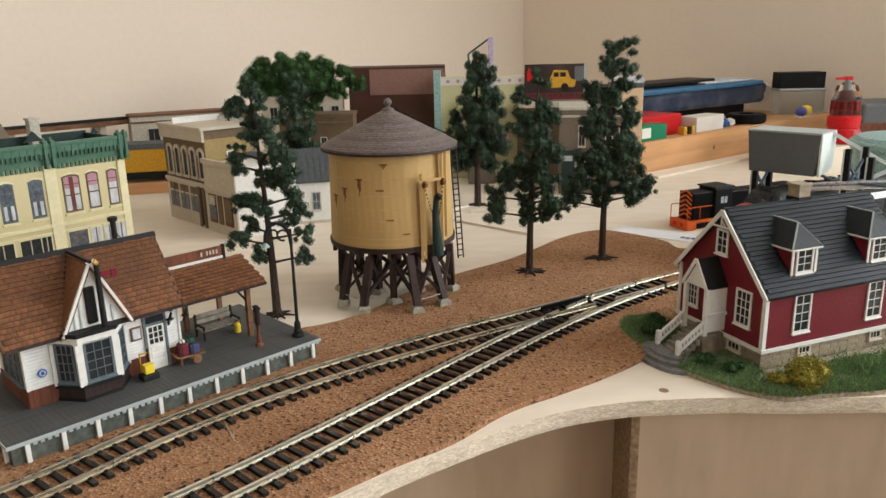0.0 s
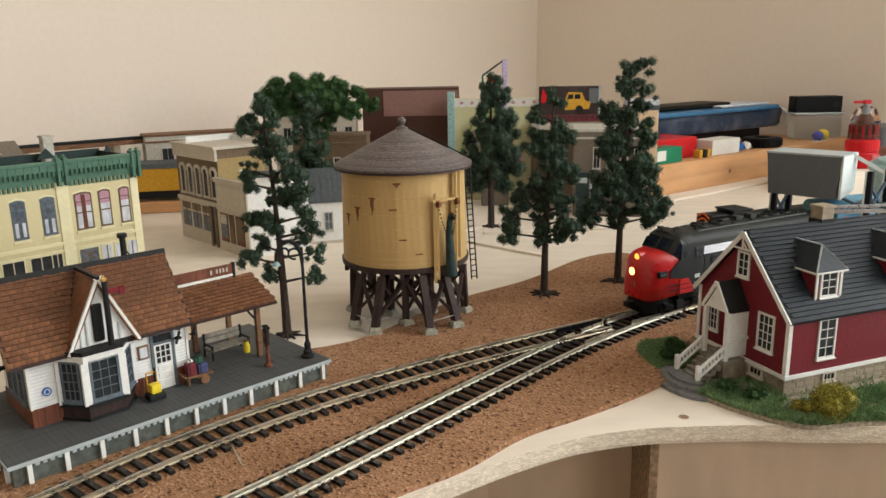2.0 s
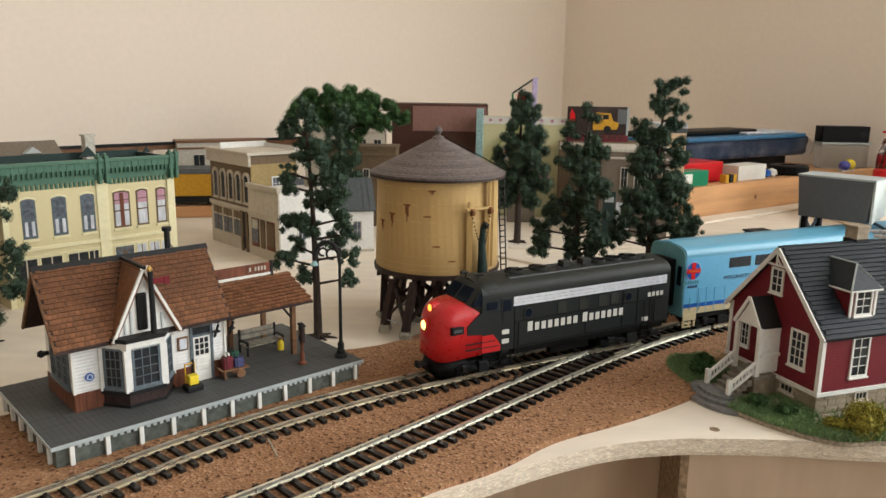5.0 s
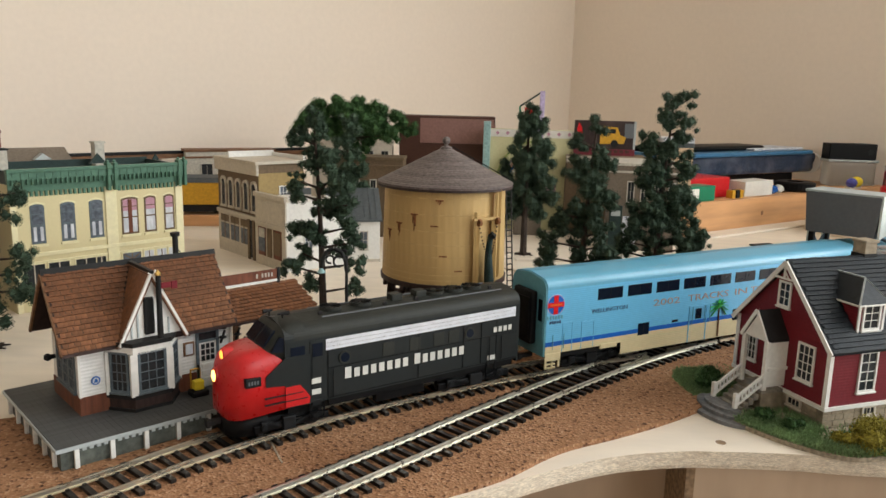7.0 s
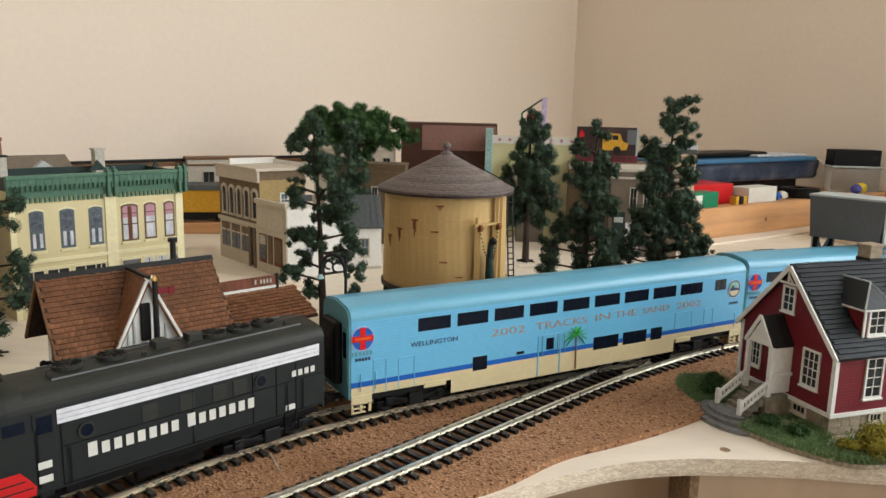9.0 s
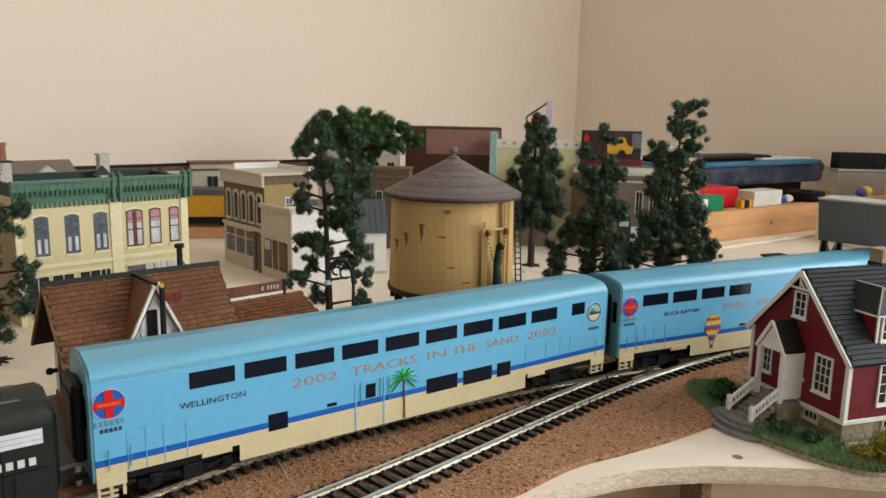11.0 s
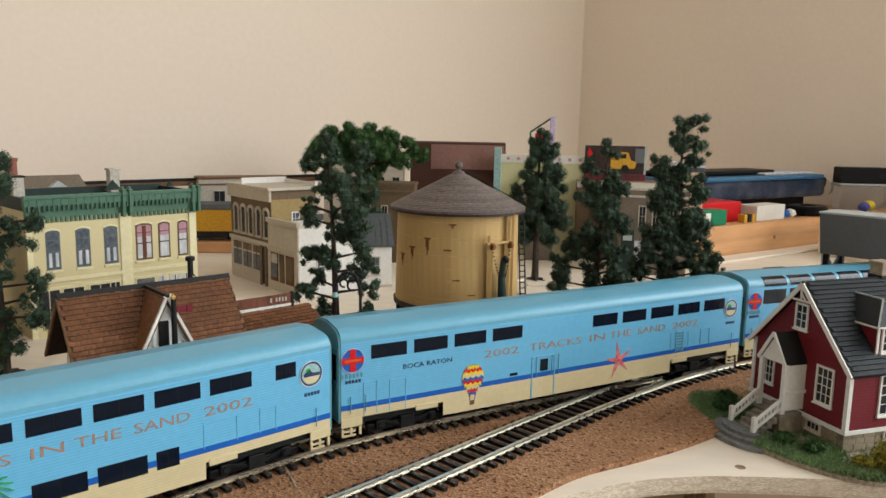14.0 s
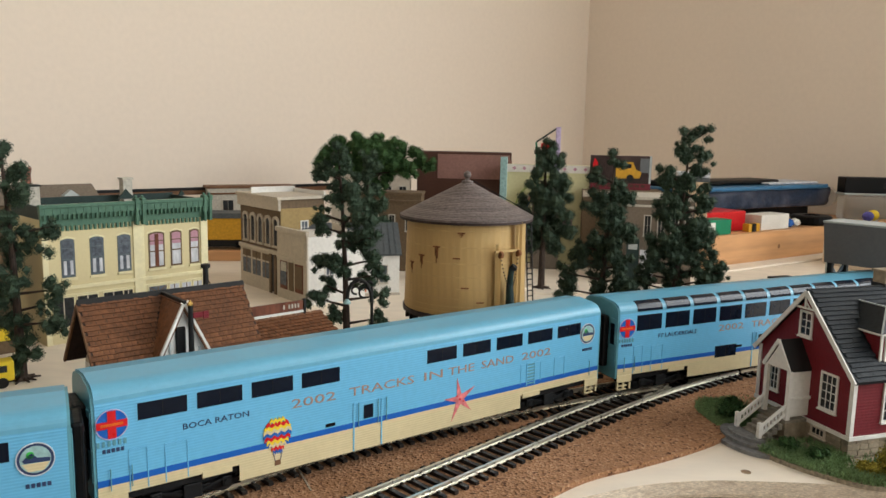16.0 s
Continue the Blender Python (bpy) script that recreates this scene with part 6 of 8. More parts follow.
    for sd in (-1, 1):
        v = pc + sd * 8.9
        rl = part("stair_rail", beam(beam(B(), (-15, v, 19.4), (-31, v, 8.8), 1.2, 1.4), (-15, v, 14.6), (-31, v, 4.0), 1.0, 1.2), "white", h, "white picket stair rail")
        for k in range(7):
            u = -16.5 - k * 2.1
            zt = 19.4 + (u + 15) * 10.6 / 16
            part("baluster", box(B(), u - 0.35, u + 0.35, v - 0.4, v + 0.4, zt - 4.6, zt), "white", rl)
        part("newel", box(B(), -32.2, -30, v - 1.1, v + 1.1, -2.6, 11.4, 0.2), "white", rl)
        part("upper_rail", box(B(), -15, -12.8, v - 0.8, v + 0.8, 11.4, 20.6, 0.2), "white", rl)
    # brackets on the right of the hood
    part("porch_bracket", box(B(), -13, 0, pc - 10.6, pc - 9.2, 22.4, 24.4, 0.3), "white", h)
    return h


red_house()


def house_local(u, v):
    a = radians(21.5)
    return 173 + u * math.cos(a) - v * math.sin(a), 385 + u * math.sin(a) + v * math.cos(a)


# grey stone steps below the stairs
t = thing("stone_steps", "low grey curved steps in front of the porch", "steps", *house_local(-33, 38), -3, 21.5)
for k, (r, h) in enumerate(((24, 2.2), (18, 4.2), (13, 6.0))):
    poly = [(2 - r * 0.62 * math.cos(radians(a)), r * math.sin(radians(a))) for a in range(-78, 79, 12)]
    part("tread", prism(B(), [(3, -r)] + [(q[0], q[1]) for q in poly] + [(3, r)], "z", 0.05 + k * 0.01, h), "stonestep", t)


def grass_patch():
    """A turf base with thousands of short blades, and soil along the wall."""
    ctl = [(-14, 95), (-30, 86), (-36, 64), (-38, 40), (-36, 18), (-27, -8), (-12, -28), (10, -34), (36, -42), (60, -45), (90, -48), (125, -44)]
    edge = [(p.x, p.y) for p in spline([(a, b) for a, b in ctl], 4)]
    bm = B()
    prism(bm, edge + [(125, 80), (60, 96)], "z", -2.98, -0.6)
    pad = tagged(part("turf_base", bm, "soil", None, at=pose(0.173, 0.385, 0, 0, 0, 21.5)), "sandy soil pad under the red house", "ground", kind="structure")

    def inside(u, v):
        c = False
        pts = edge + [(125, 80), (60, 96)]
        j = len(pts) - 1
        for i in range(len(pts)):
            (xi, yi), (xj, yj) = pts[i], pts[j]
            if (yi > v) != (yj > v) and u < (xj - xi) * (v - yi) / (yj - yi) + xi:
                c = not c
            j = i
        return c
    g = random.Random(11)
    vs, fs, n = [], [], 0
    while n < 26000:
        u, v = g.uniform(-38, 125), g.uniform(-50, 96)
        if not inside(u, v) or (0 < u < 104 and 0 < v < 69) or (-34 < u < 2 and 26 < v < 50):
            continue
        dens = noise.noise(Vector((u * 0.06, v * 0.06, 3)))
        if v > -9 and u > 0 and g.random() < 0.93 or (-50 < u < -28 and 22 < v < 56) or dens < -0.28 and g.random() < 0.75:
            continue
        n += 1
        hgt = g.uniform(1.6, 3.6) * (1 + 0.9 * dens) + (1.2 if v < -18 else 0.2)
        a, ln = g.uniform(0, 6.28), g.uniform(0.4, 2.6)
        w = g.uniform(0.16, 0.3)
        dx, dy = math.cos(a), math.sin(a)
        k = len(vs)
        vs.extend(((u - dy * w, v + dx * w, -0.7), (u + dy * w, v - dx * w, -0.7), (u + dx * ln * 0.5, v + dy * ln * 0.5, hgt * 0.65), (u + dx * ln, v + dy * ln, hgt)))
        fs.append((k, k + 1, k + 2))
        fs.append((k, k + 2, k + 3))
    tagged(flock_part("grass", vs, fs, "grass", None, at=pose(0.173, 0.385, 0, 0, 0, 21.5)), "short green static grass round the house", "grass", kind="stuff")


grass_patch()


def clump(verts, faces, x, y, z, r, g, density=1.0, leaf=0.9):
    """Leafy flock: small tilted flakes thick on the skin of a lump."""
    for _ in range(int(105 * density * r * r / 16) + 12):
        a, c = g.uniform(0, 6.283), g.uniform(-1, 1)
        sn, rr = math.sqrt(1 - c * c), r * g.uniform(0.7, 1.08)
        px, py, pz = x + rr * sn * math.cos(a), y + rr * sn * math.sin(a), z + rr * c
        s, k = leaf * g.uniform(0.5, 1.4), len(verts)
        for _i in range(4):
            verts.append((px + g.uniform(-1, 1) * s, py + g.uniform(-1, 1) * s, pz + g.uniform(-1, 1) * s))
        faces.append((k, k + 1, k + 2))
        faces.append((k + 1, k + 2, k + 3))
        faces.append((k, k + 2, k + 3))
    k, q = len(verts), r * 0.85
    verts.extend(((x + q, y, z), (x - q, y, z), (x, y + q, z), (x, y - q, z), (x, y, z + q), (x, y, z - q)))
    for i, j in ((0, 2), (2, 1), (1, 3), (3, 0)):
        faces.append((k + i, k + j, k + 4))
        faces.append((k + j, k + i, k + 5))


def bush(name, label, u, v, r, material, seed):
    x, y = house_local(u, v)
    t = thing(name, label, "bush", x, y, -0.8)
    g = random.Random(seed)
    vs, fs = [], []
    for k in range(9):
        a = g.uniform(0, 6.28)
        clump(vs, fs, r * 0.75 * math.cos(a) * g.random(), r * 0.75 * math.sin(a) * g.random(), r * g.uniform(0.3, 0.9), r * g.uniform(0.3, 0.5), g, 2.2, 0.6)
    flock_part("foliage", vs, fs, material, t)
    part("stem", rod(B(), (0, 0, -0.5), (0, 0, r * 0.5), 0.5, n=6), "trunk", t)


bush("bush", "low olive-yellow bush in front of the house", 8, -25, 15.5, "bush", 3)
bush("bush", "small olive-yellow bush beside the larger one", -6, -20, 8.0, "bush", 4)
bush("bush", "dark green shrub beside the porch stairs", -22, 17, 7, "leaf2", 5)
bush("bush", "dark green shrub beside the porch stairs", -21, 63, 9, "leaf2", 6)
bush("bush", "dark green shrub beside the porch stairs", -10, 76, 8, "leaf2", 8)
bush("bush", "dark green shrub beside the porch stairs", -16, 4, 6, "leaf2", 7)


# ---- trees ----
def conifer(x, y, z, height, lumps, seed, lean=(0, 0), trunk_r=3.0, material="leaf", label="tall dark green model tree with clumped foliage", bare=0.22, root=True, mesh=1.0, name="tree"):
    """A tall model tree: tapered trunk, limbs, and clumps; lumps are (height share, offset along the view, radius)."""
    g = random.Random(seed)
    t = thing(name, label, "tree", x, y, z, group="model trees")

    def axis(f):
        return Vector((lean[0] * f * f, lean[1] * f * f, height * f))
    bm = B()
    for i in range(10):
        rod(bm, axis(i / 10), axis((i + 1) / 10), trunk_r * (1 - 0.085 * i), trunk_r * (1 - 0.085 * (i + 1)), n=9)
    part("trunk", bm, "trunk", t, "dark brown plastic trunk")
    if root:
        bm = B()
        for k in range(9):
            a = k * 0.7 + g.uniform(-0.2, 0.2)
            rod(bm, (0, 0, 1.6), (math.cos(a) * g.uniform(8, 15), math.sin(a) * g.uniform(7, 12), 0.5), 1.5, 0.5, n=6)
        lathe(bm, ((5.5, 0.05), (4.5, 1.2), (trunk_r, 3)), 10)
        part("root_base", bm, "trunk", t)
    vs, fs = [], []
    for f, ox, r in lumps:
        c = axis(f) + Vector((ox, g.uniform(-0.6, 0.6) * r, 0))
        if abs(ox) > r * 0.4:
            part("limb", rod(B(), axis(max(0.02, f - 0.03)), c, 1.0, 0.45, n=6), "trunk", t)
        for k in range(12):
            d = Vector((g.uniform(-1, 1), g.uniform(-1, 1), g.uniform(-1, 1)))
            clump(vs, fs, c.x + d.x * r * 0.68, c.y + d.y * r * 0.68, c.z + d.z * r * 0.68, r * g.uniform(0.26, 0.52), g, 1.7 * mesh, 0.5)
    flock_part("crown", vs, fs, material, t, "rough clumps of dark green foliage")
    return t


T1 = [(0.986, 1.3, 4.8), (0.902, -12.6, 4.6), (0.911, -7.7, 4.3), (0.919, 3.9, 4.1), (0.818, -3.3, 6.0), (0.8, 6.7, 6.5), (0.73, 14.8, 6.5), (0.721, -13.8, 4.1), (0.668, -14.3, 4.6), (0.703, 4.4, 4.9), (0.606, 9.7, 6.7), (0.602, -0.6, 4.9),
      (0.624, 18.6, 4.9), (0.492, -15.6, 6.0), (0.518, -7.3, 4.9), (0.483, -1.4, 4.9), (0.465, 22.9, 4.9), (0.43, 12.5, 4.6), (0.35, -21.2, 5.7), (0.28, -7.3, 4.9), (0.403, -13.5, 4.6), (0.377, 23.1, 4.6), (0.271, 21.2, 4.6), (0.527, 18.6, 4.9)]
conifer(-109, 494, -3, 154, [(f, o, r * 1.56) for f, o, r in T1], 21, lean=(-6, 0))
T2 = [(0.967, 1.2, 4.9), (0.888, -10.9, 5.2), (0.763, -12.8, 6.6), (0.819, 4.1, 6.2), (0.774, 11.0, 5.2), (0.717, -5.9, 8.2), (0.672, 8.6, 7.1), (0.615, -0.7, 8.2), (0.604, 13.2, 5.8), (0.547, -6.5, 7.5), (0.524, 6.7, 7.1), (0.456, 12.9, 6.2),
      (0.467, -3.5, 5.8), (0.467, -19.0, 6.2), (0.399, -26.6, 6.2), (0.32, -27.2, 5.8), (0.377, -2.2, 6.3), (0.308, -1.3, 5.8), (0.388, 13.9, 6.9), (0.325, 17.3, 5.2), (0.297, 10.8, 4.4), (0.536, -16.6, 5.2)]
conifer(70, 570, 0, 151, [(f, o, r * 1.62) for f, o, r in T2], 33, lean=(6, 0), label="tall dark green model tree on the cork beside the track")
T3 = [(0.992, 8.8, 4.9), (0.97, -1.4, 6.4), (0.917, -5.2, 5.2), (0.901, 2.8, 6.0), (0.863, 12.6, 6.4), (0.826, 9.0, 4.6), (0.799, -14.6, 6.0), (0.74, -3.5, 7.2), (0.767, -0.1, 5.7), (0.724, 12.9, 5.2), (0.654, 16.2, 5.2), (0.66, -12.6, 7.9),
      (0.595, -13.1, 6.6), (0.66, -0.9, 6.6), (0.595, 15.5, 5.7), (0.536, 9.5, 7.9), (0.531, -4.7, 6.0), (0.509, 19.0, 6.4), (0.477, -16.2, 7.9), (0.456, 0.3, 7.9), (0.424, -8.1, 6.0), (0.445, 10.3, 6.0), (0.402, -20.3, 6.6), (0.424, 20.5, 7.2),
      (0.37, 1.8, 6.6), (0.338, -24.5, 6.0), (0.284, -25.4, 5.7), (0.359, 28.8, 7.2), (0.311, 22.5, 5.7), (0.306, -0.7, 6.0), (0.349, 34.4, 4.6), (0.37, 17.9, 6.0)]
conifer(132, 602, 0, 167, [(f, o, r * 1.62) for f, o, r in T3], 35, lean=(5, 0), label="tallest dark green model tree with a bent tip")
T4 = [(0.97, 6, 12), (0.9, -4, 13), (0.9, 12, 11), (0.83, 2, 15), (0.76, -10, 14), (0.75, 14, 14), (0.68, 2, 17), (0.6, -16, 15), (0.6, 18, 15), (0.53, 0, 18), (0.47, -20, 15), (0.46, 22, 15), (0.42, 4, 16), (0.36, -24, 14), (0.36, 22, 13), (0.34, 0, 14), (0.3, -14, 12), (0.3, 14, 12)]
conifer(42, 828, -3, 157, [(f, o * 0.95, r * 1.05) for f, o, r in T4], 37, trunk_r=4.0, label="bushy dark green model tree standing on plywood")
T5 = [(0.935, -3.1, 7.7), (0.838, 1.8, 8.4), (0.757, 9.4, 8.4), (0.641, 1.3, 9.1), (0.514, -7.9, 9.8), (0.56, 12.5, 8.4), (0.63, 24.1, 7.0), (0.421, 1.4, 9.1), (0.352, -10.7, 9.1), (0.387, 29.7, 7.7), (0.259, 30.4, 7.7), (0.213, -4.3, 9.1), (0.144, 8.5, 7.7), (0.317, 19.5, 7.0), (0.074, -3.4, 6.3), (0.259, -23.0, 9.1), (0.444, -19.3, 9.1), (0.653, -18.8, 8.4)]
conifer(-317.8, 461, -3, 160, [(f, o, r * 1.25) for f, o, r in T5], 41, lean=(-6, 0), trunk_r=3.4, label="dark green model tree beside the station")
T6 = [(0.97, -8, 12), (0.95, 14, 12), (0.93, -34, 12), (0.92, 34, 13), (0.88, -12, 15), (0.87, 12, 15), (0.86, 52, 12), (0.84, -48, 13), (0.82, 70, 10), (0.8, -30, 14), (0.8, 30, 14), (0.76, 50, 11), (0.9, 2, 16), (0.84, 0, 16), (0.82, 22, 15), (0.78, -12, 14), (0.77, 12, 14), (0.74, 28, 12), (0.7, 2, 13), (0.64, 10, 12), (0.88, 30, 14), (0.86, -30, 14)]
conifer(-163, 905, -3, 160, [(f, o, r * 1.25) for f, o, r in T6], 43, trunk_r=3.4, material="leaf2", label="spreading bright green model tree with a flat crown", root=False)
T7 = [(0.97, 0, 8), (0.9, 6, 9), (0.82, -6, 10), (0.75, 4, 11), (0.66, -8, 11), (0.62, 10, 10), (0.55, 0, 12), (0.46, 12, 11), (0.42, -8, 11), (0.34, 4, 12), (0.3, 14, 9), (0.26, -6, 9)]
conifer(-146, 800, -3, 142, [(f, o, r * 1.3) for f, o, r in T7], 45, label="dark green model tree between the store fronts")


# ---- the yellow corner block with its green cornice ----
def arched(w, h, rise, n=8):
    return [(0, 0), (w, 0), (w, h)] + [(w / 2 + w / 2 * math.cos(math.pi * k / n), h + rise * math.sin(math.pi * k / n)) for k in range(1, n)] + [(0, h)]


def green_block():
    t = thing("corner_building", "cream two-storey model building with green bracketed cornice", "building", -346.6, 536.8, -3, 50)
    Lw, top = 134.5, 108.5
    part("wall", box(B(), 0, Lw, 0, 62, 0, 96), "cream", t, "cream painted wall")
    part("roof_deck", box(B(), 2, Lw - 2, 2, 60, 95.8, 97), "darkgreen", t)
    part("parapet", box(box(box(B(), 0, 2, 0, 62, 96, 105.6), Lw - 2, Lw, 0, 62, 96, 105.6), 0, Lw, 60, 62, 96, 107.4), "darkgreen", t, "dark green parapet")
    for u, wd in ((0, 4), (69, 9), (128, 6.5)):
        part("pilaster", box(B(), u, u + wd, -1.3, 0.1, 0, 91, 0.2), "creamtrim", t)
    part("string_course", box(B(), 0, Lw, -1.5, 0.1, 41.6, 44.4, 0.2), "creamtrim", t), part("string_course", box(B(), 0, Lw, -1.1, 0.1, 36.8, 37.8), "creamtrim", t)
    # cornice with modillions and teeth
    c = part("cornice", box(B(), -1, Lw + 2.4, -3.4, 0, 96.2, 99.6, 0.3), "green", t, "green bracketed cornice")
    part("crown_moulding", box(box(B(), -1.6, Lw + 3.4, -5.6, 0, 104.8, 107.4, 0.4), -1.2, Lw + 2.8, -4.4, 0, 99.6, 104.9), "green", c)
    part("frieze", box(B(), -0.4, Lw + 0.8, -1.7, 0, 90.6, 96.4), "green", c)
    tooth = share(box(B(), 0, 2.0, -1.6, 0.2, 0, 5.6, 0.3), "green")
    mod = share(box(B(), 0, 1.1, -2.6, 0, 0, 4.2, 0.25), "green")
    seam = share(box(B(), 0, 0.6, -0.5, 0, 0, 4.6, 0.1), "green")
    k = 0.6
    while k < Lw - 2:
        if not 68 < k < 77:
            piece("dentil", tooth, c, k, 0, 86.8)
        k += 3.45
    k = 1.0
    while k < Lw:
        piece("modillion", mod, c, k, -3.0, 95.8)
        k += 3.45
    k = 2.0
    while k < Lw:
        piece("panel_seam", seam, c, k, -4.3, 99.9)
        k += 5.6
    for u in (70, 75.4, Lw - 5.2, Lw - 0.2):
        b = part("bracket", box(box(B(), u, u + 2.6, -6.0, 0, 88, 105, 0.5), u - 0.4, u + 3, -6.8, 0, 105, 109.6, 0.6), "green", c)
        part("knob", ball(B(), u + 1.3, -3.2, 110.4, 1.5, 1), "green", b)
    part("pediment", prism(B(), ((Lw * 0.5, 107), (Lw * 0.5 + 14, 107), (Lw * 0.5 + 7, 115)), "y", 20, 22), "darkgreen", t)
    part("pediment", prism(B(), ((Lw * 0.93, 107), (Lw * 0.93 + 6, 107), (Lw * 0.93 + 3, 112)), "y", 30, 32), "darkgreen", t)
    # upper windows
    ups = [(14, 9, "greypane"), (35.6, 9.5, "greypane"), (57, 9.5, "greypane"), (82.3, 12.7, "curtain"), (101.4, 8.9, "curtain"), (118.4, 7.8, "curtain")]
    for u, w, fill in ups:
        wn = part("window", prism(B(), [(u - 0.6 + x * (w + 1.2) / w, 51.0 + z) for x, z in arched(w, 28, 1.8)], "y", -0.35, 0.1), "brownwall" if u > 79 else "slate", t, "tall arched sash window")
        part("pane", prism(B(), [(u + 0.7 + x * (w - 1.4) / w, 52.4 + z) for x, z in arched(w, 25.6, 1.4)], "y", -0.5, -0.3), fill, wn)
        if u > 79:
            part("blind", prism(B(), [(u + 0.7 + x * (w - 1.4) / w, 70.0 + z) for x, z in arched(w, 8, 1.4)], "y", -0.62, -0.48), "pinkblind", wn, "pink roller blind")
        if fill == "greypane":
            part("curtain", box(box(B(), u + 1.0, u + w * 0.36, -0.62, -0.48, 53, 63.8), u + w * 0.64, u + w - 1.0, -0.62, -0.48, 53, 63.8), "curtain", wn, "pale half curtain")
        if w > 12:
            part("mullion", box(B(), u + w / 2 - 1.6, u + w / 2 + 1.6, -1.0, -0.4, 52, 79, 0.2), "maroon", wn)
        part("meeting_rail", box(box(B(), u, u + w, -0.85, -0.4, 64.2, 65.2), u, u + w, -0.85, -0.4, 73, 73.7), "brownwall" if u > 79 else "slate", wn)
        part("lintel", prism(B(), [(u - 1.2, 79.6), (u + w / 2, 81.4), (u + w + 1.2, 79.6), (u + w + 1.2, 80.8), (u + w / 2, 82.6), (u - 1.2, 80.8)], "y", -0.5, 0), "creamtrim", wn)
        part("sill", box(B(), u - 1.4, u + w + 1.4, -1.6, 0, 48.8, 50.6, 0.15), "creamtrim", wn)
    # shop windows below the string course
    for u, w, fill in ((6, 15, "darkpane"), (24, 15, "darkpane"), (44, 15, "darkpane"), (60, 7, "darkpane"), (81, 15, "greypane"), (99, 8, "curtain"), (110, 8, "curtain"), (120.5, 7.5, "curtain")):
        wn = part("shop_window", box(B(), u - 0.9, u + w + 0.9, -0.6, 0.1, 12, 36.4), "creamtrim", t)
        part("pane", box(B(), u, u + w, -0.8, -0.5, 13, 35.4), fill, wn)
        bm = box(B(), u + w / 2 - 0.4, u + w / 2 + 0.4, -1.1, -0.7, 13, 35.4)
        if u == 81:
            beam(bm, (u, -0.95, 25), (u + w, -0.95, 35), 0.4, 0.8), beam(bm, (u, -0.95, 35), (u + w, -0.95, 25), 0.4, 0.8)
        part("mullion", bm, "brownwall" if u > 79 else "beige", wn)
    ch = part("chimney", box(B(), 84, 92, 48, 56, 97, 121, 0.3), "chimney", t, "pale square chimney")
    part("chimney_cap", box(B(), 83.2, 92.8, 47.2, 56.8, 121, 122.6, 0.2), "chimney", ch)
    ch = part("chimney", box(B(), 2, 10, 26, 34, 97, 119, 0.3), "chimney", t)
    part("chimney_cap", box(B(), 1.2, 10.8, 25.2, 34.8, 119, 120.4, 0.2), "blackish", ch)


green_block()

# brown-roofed model house behind it
t = thing("brown_house", "low brown-roofed model house with a red brick chimney", "house", -450, 690, -3, 48)
part("wall", box(B(), -40, 60, 0, 50, 0, 92), "brownwall", t)
part("roof", prism(B(), ((-4, 92), (25, 108), (54, 92)), "x", -44, 66), "taupe", t, "brown shallow roof")
part("skylight", prism(B(), ((30, 98), (46, 98), (38, 104)), "y", 0, 8), "palegrey", t)
part("chimney", lathe(B(), ((5, 98), (4.6, 122), (5.6, 122.4), (5.6, 125.4)), 12, 4, 22), "brickred", t, "red brick chimney")
# dark side building with yellow signs, beside the cream block
t = thing("side_building", "dark brown narrow model building with yellow signs", "building", -402, 470, -3, 50)
part("wall", box(B(), 0, 66, 0, 50, 0, 92), "brownwall", t)
part("sign", box(box(B(), 34, 58, -3.4, -1.4, 74, 80, 0.4), 50, 56, -6, -1.4, 62, 84, 0.4), "bright", t, "yellow hanging shop sign")
part("awning", prism(B(), ((0, 20), (-9, 14), (-9, 12), (0, 16)), "x", 6, 60), "bright", t)
for u in (8, 24, 46):
    grid_window(t, 8, 20, 2, 2, on(u, -0.05, 44), "tan", "darkpane")
part("parapet_cap", box(B(), -1, 67, -1, 51, 92, 94.4, 0.2), "blackish", t)
# yellow toy truck on the plywood
t = thing("toy_truck", "small yellow toy truck parked on the plywood", "truck", -330, 442, -3, 40)
part("body", box(B(), -16, 16, -6, 6, 4, 17, 1.2), "bright", t)
part("cab_window", box(B(), 4, 12, -6.3, 6.3, 10, 14.5, 0.4), "darkpane", t)
for u in (-9, 9):
    for sd in (-1, 1):
        part("wheel", rod(B(), (u, sd * 5, 3.4), (u, sd * 7, 3.4), 3.4, n=16), "blackish", t)


